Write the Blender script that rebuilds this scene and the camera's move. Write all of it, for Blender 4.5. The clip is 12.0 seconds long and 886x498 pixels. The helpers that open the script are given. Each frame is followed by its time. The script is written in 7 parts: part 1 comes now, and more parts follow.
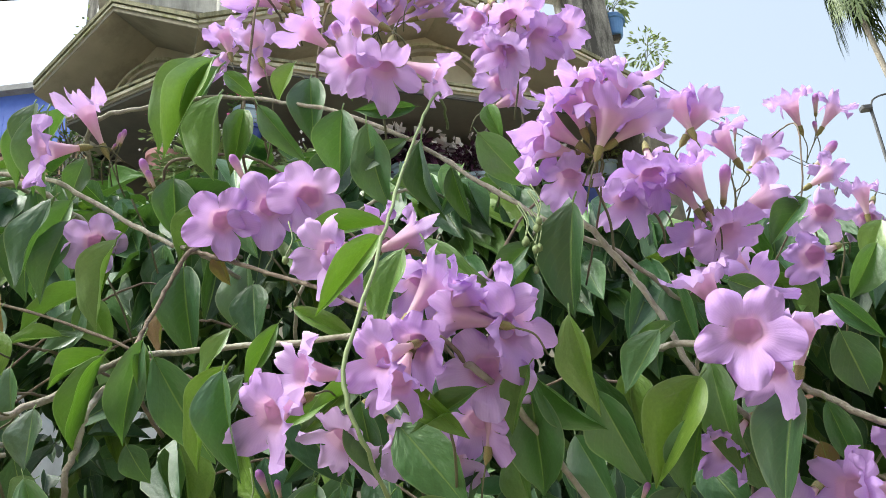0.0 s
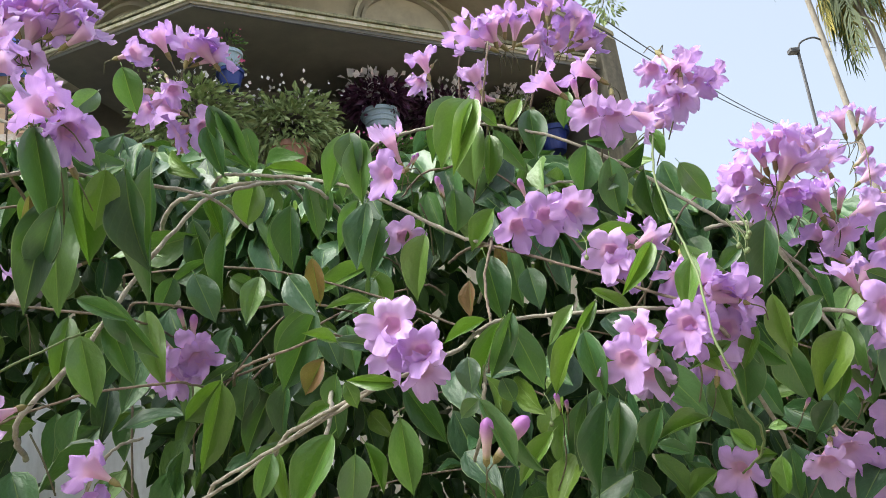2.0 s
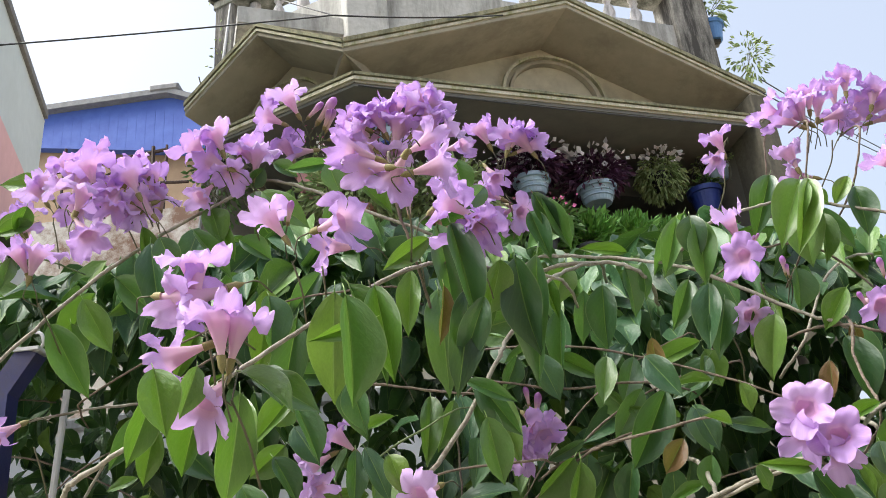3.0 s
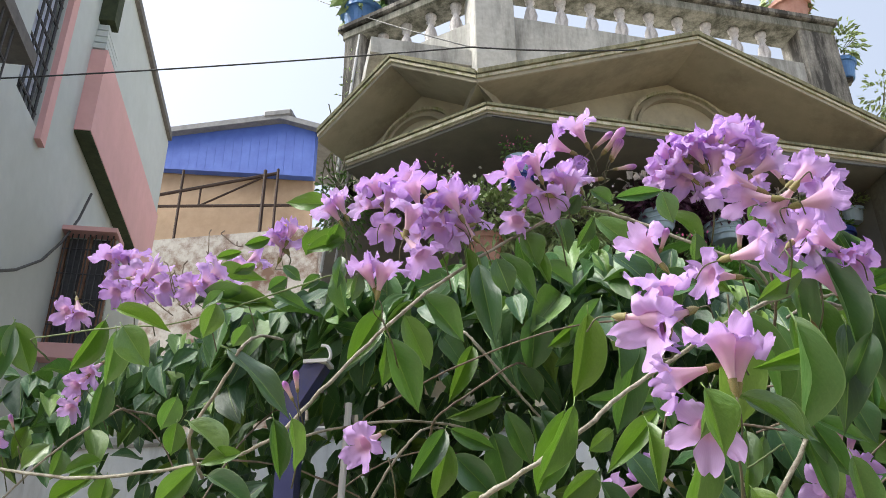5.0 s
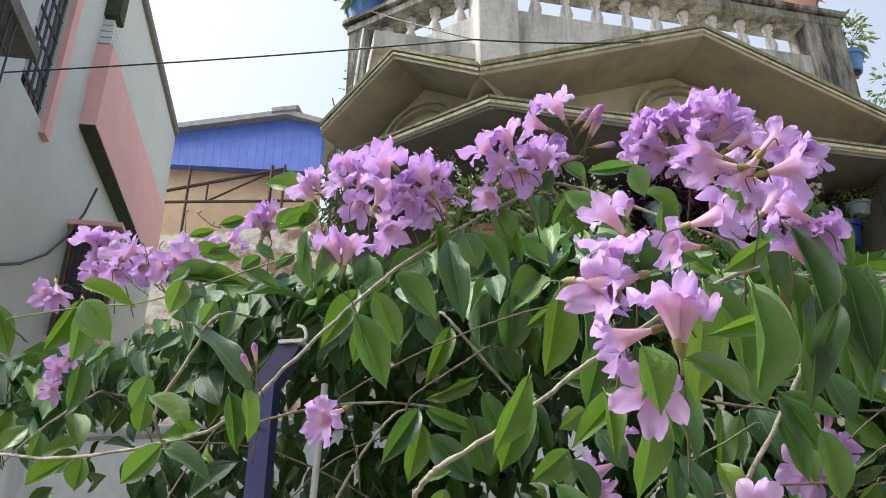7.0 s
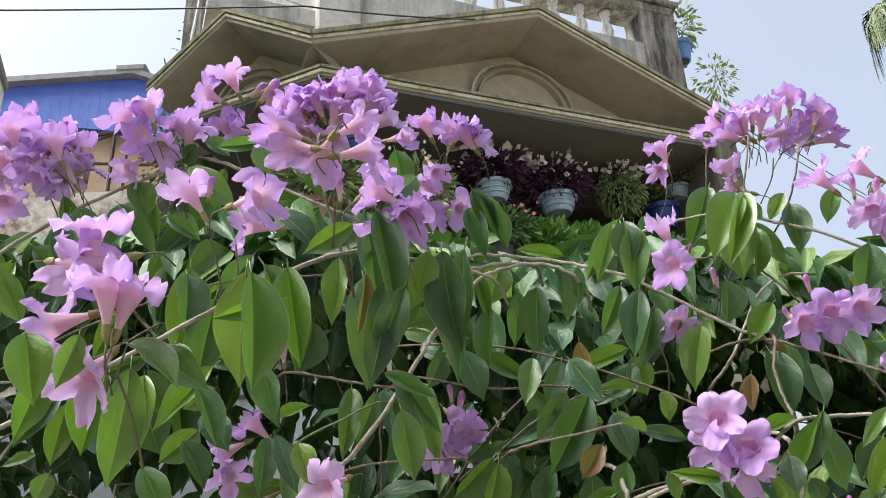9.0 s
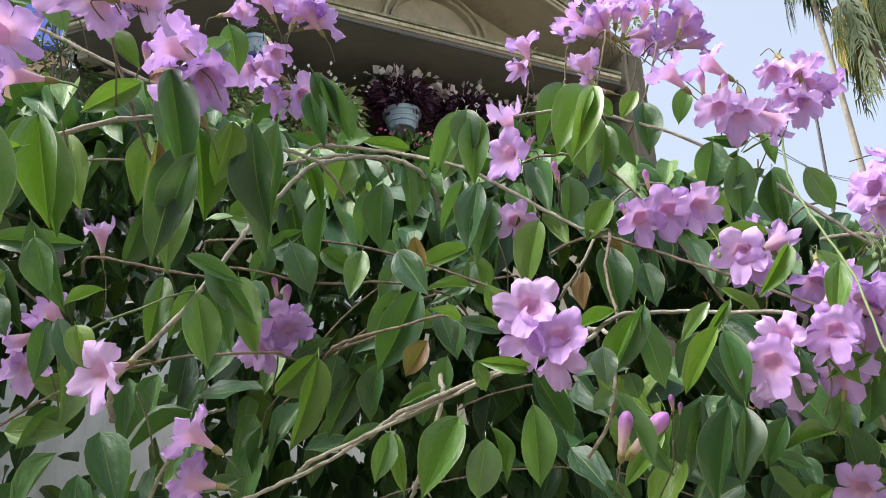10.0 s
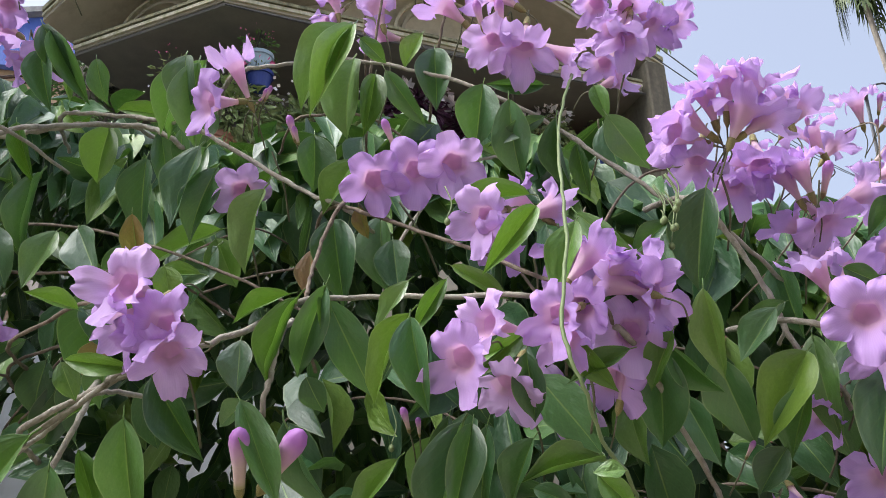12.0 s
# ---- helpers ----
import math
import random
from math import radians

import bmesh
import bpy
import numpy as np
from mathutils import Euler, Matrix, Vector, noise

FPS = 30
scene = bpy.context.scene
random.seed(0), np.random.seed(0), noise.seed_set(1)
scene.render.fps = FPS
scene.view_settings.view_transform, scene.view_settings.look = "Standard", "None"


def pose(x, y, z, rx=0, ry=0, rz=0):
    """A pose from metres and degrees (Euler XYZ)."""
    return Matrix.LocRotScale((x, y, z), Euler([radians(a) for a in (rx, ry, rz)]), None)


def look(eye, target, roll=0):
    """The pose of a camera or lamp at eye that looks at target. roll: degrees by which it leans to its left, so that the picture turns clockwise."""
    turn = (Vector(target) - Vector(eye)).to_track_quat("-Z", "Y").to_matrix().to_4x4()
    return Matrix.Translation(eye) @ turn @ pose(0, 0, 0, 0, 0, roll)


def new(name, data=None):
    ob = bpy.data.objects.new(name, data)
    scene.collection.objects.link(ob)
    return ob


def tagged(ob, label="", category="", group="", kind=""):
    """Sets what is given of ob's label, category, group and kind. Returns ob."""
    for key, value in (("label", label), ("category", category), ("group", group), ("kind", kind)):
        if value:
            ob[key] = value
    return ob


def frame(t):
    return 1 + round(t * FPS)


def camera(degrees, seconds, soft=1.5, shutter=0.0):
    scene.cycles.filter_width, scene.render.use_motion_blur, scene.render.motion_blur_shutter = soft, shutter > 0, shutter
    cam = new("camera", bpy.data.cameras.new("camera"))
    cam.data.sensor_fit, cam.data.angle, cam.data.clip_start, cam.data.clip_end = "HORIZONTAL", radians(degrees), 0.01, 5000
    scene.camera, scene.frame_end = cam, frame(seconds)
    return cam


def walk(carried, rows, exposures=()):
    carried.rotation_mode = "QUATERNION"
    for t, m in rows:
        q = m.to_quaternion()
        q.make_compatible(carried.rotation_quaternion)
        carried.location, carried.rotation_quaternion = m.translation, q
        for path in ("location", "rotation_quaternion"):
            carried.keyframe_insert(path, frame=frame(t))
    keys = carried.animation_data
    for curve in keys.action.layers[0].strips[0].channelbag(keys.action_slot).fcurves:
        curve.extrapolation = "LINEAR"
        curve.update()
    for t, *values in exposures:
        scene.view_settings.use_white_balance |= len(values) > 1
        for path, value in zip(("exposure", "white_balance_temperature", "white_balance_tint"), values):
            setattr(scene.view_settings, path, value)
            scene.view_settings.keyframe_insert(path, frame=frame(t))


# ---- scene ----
cam = camera(55.6, 12.0, soft=0.7)
PATH = [
    (0, (0.001, 0.018, 1.615), (0.034, 1.837, 2.445), -6.0),
    (0.5, (-0.075, -0.032, 1.614), (0.079, 1.804, 2.393), -6.0),
    (1, (-0.135, -0.120, 1.600), (0.066, 1.741, 2.303), -6.2),
    (1.5, (-0.183, -0.229, 1.579), (0.015, 1.651, 2.231), -6.8),
    (2, (-0.323, -0.271, 1.595), (-0.133, 1.607, 2.255), -7.5),
    (2.5, (-0.494, -0.301, 1.613), (-0.394, 1.557, 2.348), -7.2),
    (3, (-0.590, -0.318, 1.631), (-0.660, 1.503, 2.456), -5.5),
    (3.5, (-0.610, -0.310, 1.636), (-0.800, 1.475, 2.520), -3.3),
    (3.7, (-0.631, -0.310, 1.637), (-0.860, 1.464, 2.534), -2.2),
    (5.3, (-0.902, -0.363, 1.633), (-1.173, 1.401, 2.536), 0.0),
    (5.5, (-0.909, -0.360, 1.628), (-1.192, 1.400, 2.534), 0.3),
    (6, (-0.901, -0.350, 1.628), (-1.189, 1.411, 2.532), 0.4),
    (6.5, (-0.884, -0.343, 1.619), (-1.168, 1.415, 2.531), 0.0),
    (6.7, (-0.863, -0.338, 1.617), (-1.150, 1.422, 2.523), -0.0),
    (8.3, (-0.657, -0.285, 1.630), (-0.809, 1.512, 2.496), -1.7),
    (8.5, (-0.630, -0.286, 1.627), (-0.742, 1.514, 2.492), -2.0),
    (9, (-0.554, -0.296, 1.624), (-0.535, 1.526, 2.449), -3.0),
    (9.5, (-0.495, -0.291, 1.604), (-0.392, 1.562, 2.349), -3.1),
    (10, (-0.452, -0.218, 1.593), (-0.245, 1.652, 2.269), -3.1),
    (10.5, (-0.398, -0.112, 1.603), (-0.091, 1.751, 2.263), -3.6),
    (11, (-0.322, -0.059, 1.611), (0.030, 1.796, 2.270), -4.0),
    (11.5, (-0.202, -0.046, 1.611), (0.059, 1.806, 2.318), -3.2),
    (12, (-0.122, -0.041, 1.605), (-0.051, 1.818, 2.338), -2.4),
]
walk(cam, [(t, look(eye, target, roll)) for t, eye, target, roll in PATH], [(0, 1.7, 6500, 0), (1, 1.7, 6500, 0), (2, 1.67, 6500, 4), (3, 1.6, 6500, 6), (3.5, 1.52, 6500, 6), (6, 1.52, 6500, 6), (8.5, 1.45, 6500, 6), (9.5, 1.49, 6500, 6), (10, 1.58, 6500, 6), (11, 1.6, 6500, 6), (11.5, 1.55, 6450, 6), (12, 1.36, 6200, 10)])

# ---- light ----
from mathutils import kdtree

world = bpy.data.worlds.new("sky")
scene.world = world
world.use_nodes = True
wn = world.node_tree.nodes
sky = wn.new("ShaderNodeTexSky")
sky.sky_type, sky.sun_disc = "NISHITA", False
sky.sun_elevation, sky.sun_rotation = radians(53), radians(-92)
sky.air_density, sky.dust_density, sky.ozone_density = 1.0, 7.0, 3.0
wn["Background"].inputs["Strength"].default_value = 0.062
world.node_tree.links.new(sky.outputs[0], wn["Background"].inputs["Color"])
# thin even cloud over the whole sky
haze = wn.new("ShaderNodeBackground")
haze.inputs["Color"].default_value, haze.inputs["Strength"].default_value = (0.92, 0.93, 1.0, 1), 0.172
both = wn.new("ShaderNodeAddShader")
world.node_tree.links.new(wn["Background"].outputs[0], both.inputs[0])
world.node_tree.links.new(haze.outputs[0], both.inputs[1])
world.node_tree.links.new(both.outputs[0], wn["World Output"].inputs["Surface"])
sun = new("sun", bpy.data.lights.new("sun", "SUN"))
sun.data.energy, sun.data.angle, sun.data.color = 3.3, radians(55), (1.0, 0.97, 0.92)
sun.matrix_world = look((-6.0, -0.8, 7.8), (0, 0, 0))


# ---- materials ----
class Nodes:
    """A node material in the making."""

    def __init__(self, name):
        self.mat = bpy.data.materials.new(name)
        self.mat.use_nodes = True
        self.tree = self.mat.node_tree
        self.bsdf = self.tree.nodes["Principled BSDF"]
        self.outp = self.tree.nodes["Material Output"]

    def add(self, kind, **values):
        node = self.tree.nodes.new(kind)
        for key, value in values.items():
            node.inputs[key.replace("_", " ")].default_value = value
        return node

    def link(self, a, b):
        self.tree.links.new(a, b)

    def ramp(self, source, *stops):
        node = self.tree.nodes.new("ShaderNodeValToRGB")
        el = node.color_ramp.elements
        el[0].position, el[0].color = stops[0][0], (*stops[0][1], 1)
        el[1].position, el[1].color = stops[-1][0], (*stops[-1][1], 1)
        for pos, col in stops[1:-1]:
            el.new(pos).color = (*col, 1)
        self.link(source, node.inputs[0])
        return node.outputs[0]

    def mix(self, a, b, fac, mode="MIX"):
        node = self.tree.nodes.new("ShaderNodeMix")
        node.data_type, node.blend_type = "RGBA", mode
        for value, sock in ((fac, node.inputs[0]), (a, node.inputs[6]), (b, node.inputs[7])):
            if hasattr(value, "links"):
                self.link(value, sock)
            elif isinstance(value, tuple):
                sock.default_value = (*value, 1)
            else:
                sock.default_value = value
        return node.outputs[2]

    def noise(self, scale, detail=4.0, rough=0.6, source="Object"):
        co = self.tree.nodes.new("ShaderNodeTexCoord")
        node = self.add("ShaderNodeTexNoise", Scale=scale, Detail=detail, Roughness=rough)
        self.link(co.outputs[source], node.inputs["Vector"])
        return node.outputs["Fac"]

    def bump(self, height, strength, distance=0.01):
        node = self.add("ShaderNodeBump", Strength=strength, Distance=distance)
        self.link(height, node.inputs["Height"])
        self.link(node.outputs[0], self.bsdf.inputs["Normal"])

    def done(self, colour, rough, metal=0.0):
        if hasattr(colour, "links"):
            self.link(colour, self.bsdf.inputs["Base Color"])
        else:
            self.bsdf.inputs["Base Color"].default_value = (*colour, 1)
        self.bsdf.inputs["Roughness"].default_value = rough
        self.bsdf.inputs["Metallic"].default_value = metal
        return self.mat


def plain(name, dark, light, scale, rough, bump=0.2, metal=0.0, stain=None, stain_scale=1.5, stain_at=(0.5, 0.7)):
    """A surface of two tones in noise, with an optional larger stain."""
    m = Nodes(name)
    fine = m.noise(scale, 8.0, 0.65)
    col = m.ramp(fine, (0.3, dark), (0.7, light))
    if stain:
        big = m.noise(stain_scale, 10.0, 0.7)
        fac = m.ramp(big, (stain_at[0], (0, 0, 0)), (stain_at[1], (1, 1, 1)))
        col = m.mix(col, stain, fac)
    m.bump(fine, bump)
    return m.done(col, rough, metal)


def streaked(name, dark, light, stain, scale=3.0, rough=0.85, amount=(0.42, 0.66)):
    """Old plaster or concrete with dirt that has run down it."""
    m = Nodes(name)
    co = m.tree.nodes.new("ShaderNodeTexCoord")
    mp = m.tree.nodes.new("ShaderNodeMapping")
    mp.inputs["Scale"].default_value = (scale * 2.2, scale * 2.2, scale * 0.35)
    m.link(co.outputs["Object"], mp.inputs["Vector"])
    run = m.add("ShaderNodeTexNoise", Scale=1.0, Detail=9.0, Roughness=0.7)
    m.link(mp.outputs[0], run.inputs["Vector"])
    fine = m.noise(scale * 14, 6.0)
    col = m.ramp(fine, (0.3, dark), (0.7, light))
    fac = m.ramp(run.outputs["Fac"], (amount[0], (0, 0, 0)), (amount[1], (1, 1, 1)))
    col = m.mix(col, stain, fac)
    m.bump(fine, 0.25)
    return m.done(col, rough)


def translucent(m, colour, weight):
    """Lets light through a thin leaf or petal."""
    tr = m.tree.nodes.new("ShaderNodeBsdfTranslucent")
    m.link(colour, tr.inputs["Color"])
    mx = m.tree.nodes.new("ShaderNodeMixShader")
    mx.inputs[0].default_value = weight
    m.link(m.bsdf.outputs[0], mx.inputs[1])
    m.link(tr.outputs[0], mx.inputs[2])
    m.link(mx.outputs[0], m.outp.inputs["Surface"])


def leaf_material(name, tones, rnd, through_light=0.25, shine=0.85):
    m = Nodes(name)
    uv = m.tree.nodes.new("ShaderNodeUVMap")
    sep = m.tree.nodes.new("ShaderNodeSeparateXYZ")
    m.link(uv.outputs[0], sep.inputs[0])
    if rnd == "object":
        info = m.tree.nodes.new("ShaderNodeObjectInfo")
        r = info.outputs["Random"]
    else:
        info = m.tree.nodes.new("ShaderNodeNewGeometry")
        r = info.outputs["Random Per Island"]
    col = m.ramp(r, *tones)
    blotch = m.noise(5.0, 5.0, 0.55, "UV")
    quilt = m.noise(3.2, 2.0, 0.5, "UV")
    fine = m.noise(26.0, 6.0, 0.7, "UV")
    col = m.mix(col, (0.55, 0.62, 0.5), m.ramp(fine, (0.35, (0.55, 0.55, 0.55)), (0.65, (0.0, 0.0, 0.0))), "MULTIPLY")
    col = m.mix(col, (0.75, 0.82, 0.6), m.ramp(blotch, (0.35, (0.0, 0.0, 0.0)), (0.8, (0.32, 0.32, 0.32))), "MULTIPLY")
    # midrib and side veins
    off = m.add("ShaderNodeMath")
    off.operation = "SUBTRACT"
    m.link(sep.outputs["X"], off.inputs[0])
    off.inputs[1].default_value = 0.5
    ab = m.add("ShaderNodeMath")
    ab.operation = "ABSOLUTE"
    m.link(off.outputs[0], ab.inputs[0])
    rib = m.ramp(ab.outputs[0], (0.008, (0.7, 0.7, 0.7)), (0.026, (0, 0, 0)))
    slant = m.add("ShaderNodeMath")
    slant.operation = "MULTIPLY_ADD"
    m.link(ab.outputs[0], slant.inputs[0])
    slant.inputs[1].default_value = -0.9
    m.link(sep.outputs["Y"], slant.inputs[2])
    wave = m.add("ShaderNodeMath")
    wave.operation = "MULTIPLY"
    m.link(slant.outputs[0], wave.inputs[0])
    wave.inputs[1].default_value = 48.0
    sine = m.add("ShaderNodeMath")
    sine.operation = "SINE"
    m.link(wave.outputs[0], sine.inputs[0])
    vein = m.ramp(sine.outputs[0], (0.8, (0, 0, 0)), (1.0, (0.12, 0.12, 0.12)))
    col = m.mix(col, (0.22, 0.34, 0.09), m.mix(rib, vein, 0.5, "ADD"))
    # pale thin margin
    col = m.mix(col, (0.3, 0.4, 0.17), m.ramp(ab.outputs[0], (0.472, (0, 0, 0)), (0.494, (0.45, 0.45, 0.45))))
    m.bump(m.mix(m.mix(m.mix(vein, blotch, 0.8), rib, 0.25), quilt, 0.55), 0.5, 0.012)
    rgh = m.ramp(blotch, (0.3, (0.4, 0.4, 0.4)), (0.7, (0.54, 0.54, 0.54)))
    m.link(rgh, m.bsdf.inputs["Roughness"])
    m.bsdf.inputs["Specular IOR Level"].default_value = 0.5
    # some leaves are glossy, some dull
    spread = m.add("ShaderNodeMath")
    spread.operation = "MULTIPLY"
    m.link(r, spread.inputs[0])
    spread.inputs[1].default_value = 7.31
    part_of = m.add("ShaderNodeMath")
    part_of.operation = "FRACT"
    m.link(spread.outputs[0], part_of.inputs[0])
    gloss = m.ramp(part_of.outputs[0], (0.0, (shine * 0.4,) * 3), (0.6, (shine,) * 3), (1.0, (shine * 1.65,) * 3))
    m.link(gloss, m.bsdf.inputs["Coat Weight"])
    m.bsdf.inputs["Coat IOR"].default_value = 1.6
    m.bsdf.inputs["Coat Roughness"].default_value = 0.36
    translucent(m, m.mix(col, (0.22, 0.46, 0.015), 0.6, "SCREEN"), through_light)
    return m.done(col, 0.42)


GREENS = ((0.0, (0.02, 0.06, 0.027)), (0.3, (0.036, 0.106, 0.042)), (0.6, (0.06, 0.158, 0.054)), (0.8, (0.09, 0.2, 0.054)), (0.92, (0.13, 0.245, 0.045)), (1.0, (0.17, 0.28, 0.036)))
LEAF = leaf_material("vine_leaf", GREENS, "object")
LEAF_DEEP = leaf_material("vine_leaf_mass", GREENS, "island", 0.1, 0.2)
LEAF_YOUNG = leaf_material("young_leaf", ((0.0, (0.06, 0.15, 0.022)), (1.0, (0.13, 0.25, 0.032))), "object")
LEAF_OLD = leaf_material("yellowed_leaf", ((0.0, (0.3, 0.16, 0.05)), (1.0, (0.22, 0.1, 0.06))), "object")


def petal_material():
    m = Nodes("lilac_petal")
    uv = m.tree.nodes.new("ShaderNodeUVMap")
    sep = m.tree.nodes.new("ShaderNodeSeparateXYZ")
    m.link(uv.outputs[0], sep.inputs[0])
    info = m.tree.nodes.new("ShaderNodeObjectInfo")
    lobe = m.ramp(info.outputs["Random"], (0.0, (0.58, 0.35, 0.78)), (0.5, (0.67, 0.44, 0.85)), (1.0, (0.75, 0.53, 0.9)))
    run = m.ramp(sep.outputs["Y"], (0.0, (0.8, 0.64, 0.6)), (0.25, (0.78, 0.54, 0.66)), (0.5, (0.76, 0.48, 0.68)), (0.62, (0.71, 0.43, 0.73)), (0.82, (0.68, 0.44, 0.82)))
    fac = m.ramp(sep.outputs["Y"], (0.6, (0, 0, 0)), (0.82, (1, 1, 1)))
    col = m.mix(run, lobe, fac)
    streak = m.add("ShaderNodeTexWave", Scale=24.0, Distortion=1.5, Detail=2.0)
    m.link(uv.outputs[0], streak.inputs["Vector"])
    col = m.mix(col, (0.86, 0.72, 0.9), m.ramp(streak.outputs["Fac"], (0.25, (0.15, 0.15, 0.15)), (0.8, (0, 0, 0))), "MULTIPLY")
    m.bump(m.mix(m.noise(60.0, 3.0), streak.outputs["Fac"], 0.15), 0.2, 0.003)
    translucent(m, col, 0.38)
    return m.done(col, 0.55)


PETAL = petal_material()
def bud_material():
    m = Nodes("lilac_bud")
    co = m.tree.nodes.new("ShaderNodeTexCoord")
    sep = m.tree.nodes.new("ShaderNodeSeparateXYZ")
    m.link(co.outputs["Generated"], sep.inputs[0])
    col = m.ramp(sep.outputs["Z"], (0.2, (0.5, 0.45, 0.22)), (0.28, (0.78, 0.62, 0.52)), (0.5, (0.84, 0.66, 0.64)), (0.68, (0.8, 0.5, 0.72)), (0.88, (0.56, 0.24, 0.64)))
    col = m.mix(col, (0.8, 0.7, 0.85), m.noise(8.0, 3.0), "MULTIPLY")
    m.bump(m.noise(14.0, 3.0), 0.15, 0.002)
    translucent(m, col, 0.25)
    return m.done(col, 0.5)


BUD = bud_material()
BUD_PALE = plain("pale_bud_tube", (0.66, 0.42, 0.56), (0.78, 0.58, 0.62), 60.0, 0.55)
CALYX = plain("calyx_green_brown", (0.13, 0.14, 0.04), (0.34, 0.26, 0.11), 120.0, 0.6)
BARK = plain("vine_bark", (0.28, 0.25, 0.2), (0.5, 0.47, 0.4), 90.0, 0.85, 0.6, stain=(0.13, 0.1, 0.07), stain_scale=14.0)
BARK_DARK = plain("brown_stem", (0.12, 0.09, 0.07), (0.29, 0.23, 0.18), 90.0, 0.85, 0.6)
STEM_GREEN = plain("green_stem", (0.12, 0.17, 0.06), (0.2, 0.25, 0.11), 90.0, 0.6)
STALK = plain("flower_stalk", (0.09, 0.1, 0.05), (0.16, 0.14, 0.09), 90.0, 0.7)

PLASTER = streaked("house_plaster", (0.46, 0.41, 0.31), (0.55, 0.5, 0.38), (0.28, 0.25, 0.18), 1.6, amount=(0.5, 0.75))
GABLE = plain("gable_plaster", (0.5, 0.45, 0.34), (0.6, 0.55, 0.42), 9.0, 0.85, 0.15, stain=(0.38, 0.34, 0.25), stain_scale=2.5)
SOFFIT = plain("soffit_plaster", (0.41, 0.365, 0.28), (0.5, 0.455, 0.35), 6.0, 0.9, 0.2, stain=(0.29, 0.255, 0.195), stain_scale=1.8)
MOULD = streaked("roof_edge_plaster", (0.55, 0.5, 0.38), (0.68, 0.64, 0.5), (0.3, 0.3, 0.14), 5.0)
MOSSY = streaked("mossy_edge", (0.24, 0.225, 0.12), (0.36, 0.34, 0.22), (0.12, 0.12, 0.07), 6.0)
CONCRETE = streaked("weathered_parapet", (0.42, 0.41, 0.39), (0.55, 0.54, 0.52), (0.12, 0.115, 0.1), 1.5, amount=(0.47, 0.7))
RAIL = streaked("blackened_rail", (0.25, 0.24, 0.2), (0.36, 0.35, 0.3), (0.07, 0.07, 0.05), 4.0, amount=(0.4, 0.62))
BLACKENED = streaked("blackened_pier", (0.28, 0.26, 0.23), (0.42, 0.4, 0.36), (0.05, 0.045, 0.04), 3.0, amount=(0.36, 0.56))
BALUSTER = streaked("baluster_paint", (0.68, 0.64, 0.64), (0.8, 0.77, 0.77), (0.35, 0.32, 0.32), 9.0)
# far darker than the house plaster: the verandah's shade is in the colour
SHADEWALL = plain("shaded_verandah_wall", (0.165, 0.15, 0.128), (0.24, 0.217, 0.18), 5.0, 0.9)
# darker than the soffits, to put the ceiling's deep shade in its colour
SHADECEILING = plain("shaded_verandah_ceiling", (0.15, 0.144, 0.128), (0.21, 0.203, 0.173), 5.0, 0.9)
GREENWALL = plain("grey_green_plaster", (0.52, 0.56, 0.56), (0.57, 0.61, 0.61), 7.0, 0.8, 0.12, stain=(0.47, 0.51, 0.5), stain_scale=0.7, stain_at=(0.45, 0.8))
PINK = plain("pink_plaster", (0.7, 0.4, 0.4), (0.76, 0.45, 0.45), 7.0, 0.75, 0.12, stain=(0.62, 0.36, 0.34), stain_scale=0.8, stain_at=(0.45, 0.8))
EAVE = plain("dark_eave", (0.12, 0.11, 0.11), (0.2, 0.19, 0.18), 14.0, 0.85)
BLUEWALL = plain("blue_sheet", (0.05, 0.1, 0.42), (0.08, 0.15, 0.52), 4.0, 0.6, 0.1)
TINROOF = plain("grey_roof_sheet", (0.12, 0.12, 0.13), (0.22, 0.22, 0.23), 9.0, 0.6, 0.2)
TAN = plain("tan_boards", (0.42, 0.29, 0.19), (0.52, 0.37, 0.25), 5.0, 0.8)
RUST = plain("rusty_steel", (0.03, 0.018, 0.015), (0.07, 0.04, 0.03), 30.0, 0.7, metal=0.3)
WHITEWALL = streaked("white_boundary_plaster", (0.72, 0.72, 0.72), (0.82, 0.82, 0.83), (0.4, 0.38, 0.36), 1.5, amount=(0.5, 0.75))
BLUEGATE = plain("dark_blue_paint", (0.021, 0.0245, 0.098), (0.035, 0.0385, 0.14), 20.0, 0.42, 0.15, stain=(0.05, 0.04, 0.05), stain_scale=9.0)
GREYPIPE = plain("grey_pipe", (0.45, 0.45, 0.47), (0.6, 0.6, 0.62), 20.0, 0.5)
REDCOPING = streaked("red_painted_coping", (0.55, 0.16, 0.1), (0.68, 0.24, 0.15), (0.3, 0.1, 0.07), 3.0)
BRICK = plain("old_brick", (0.16, 0.08, 0.06), (0.3, 0.15, 0.11), 14.0, 0.9, 0.4)
POTBLUE = plain("blue_plastic", (0.08, 0.2, 0.5), (0.14, 0.3, 0.6), 12.0, 0.45)
POTPALE = plain("pale_blue_plastic", (0.38, 0.52, 0.66), (0.5, 0.64, 0.76), 12.0, 0.45)
POTNAVY = plain("navy_plastic", (0.02, 0.04, 0.22), (0.04, 0.07, 0.32), 12.0, 0.4)
POTPINK = plain("pink_plastic", (0.66, 0.3, 0.33), (0.78, 0.4, 0.42), 12.0, 0.5)
POTCLAY = plain("faded_clay", (0.5, 0.25, 0.2), (0.62, 0.36, 0.3), 12.0, 0.8)
POTBLACK = plain("black_plastic", (0.03, 0.03, 0.035), (0.08, 0.08, 0.09), 12.0, 0.5)
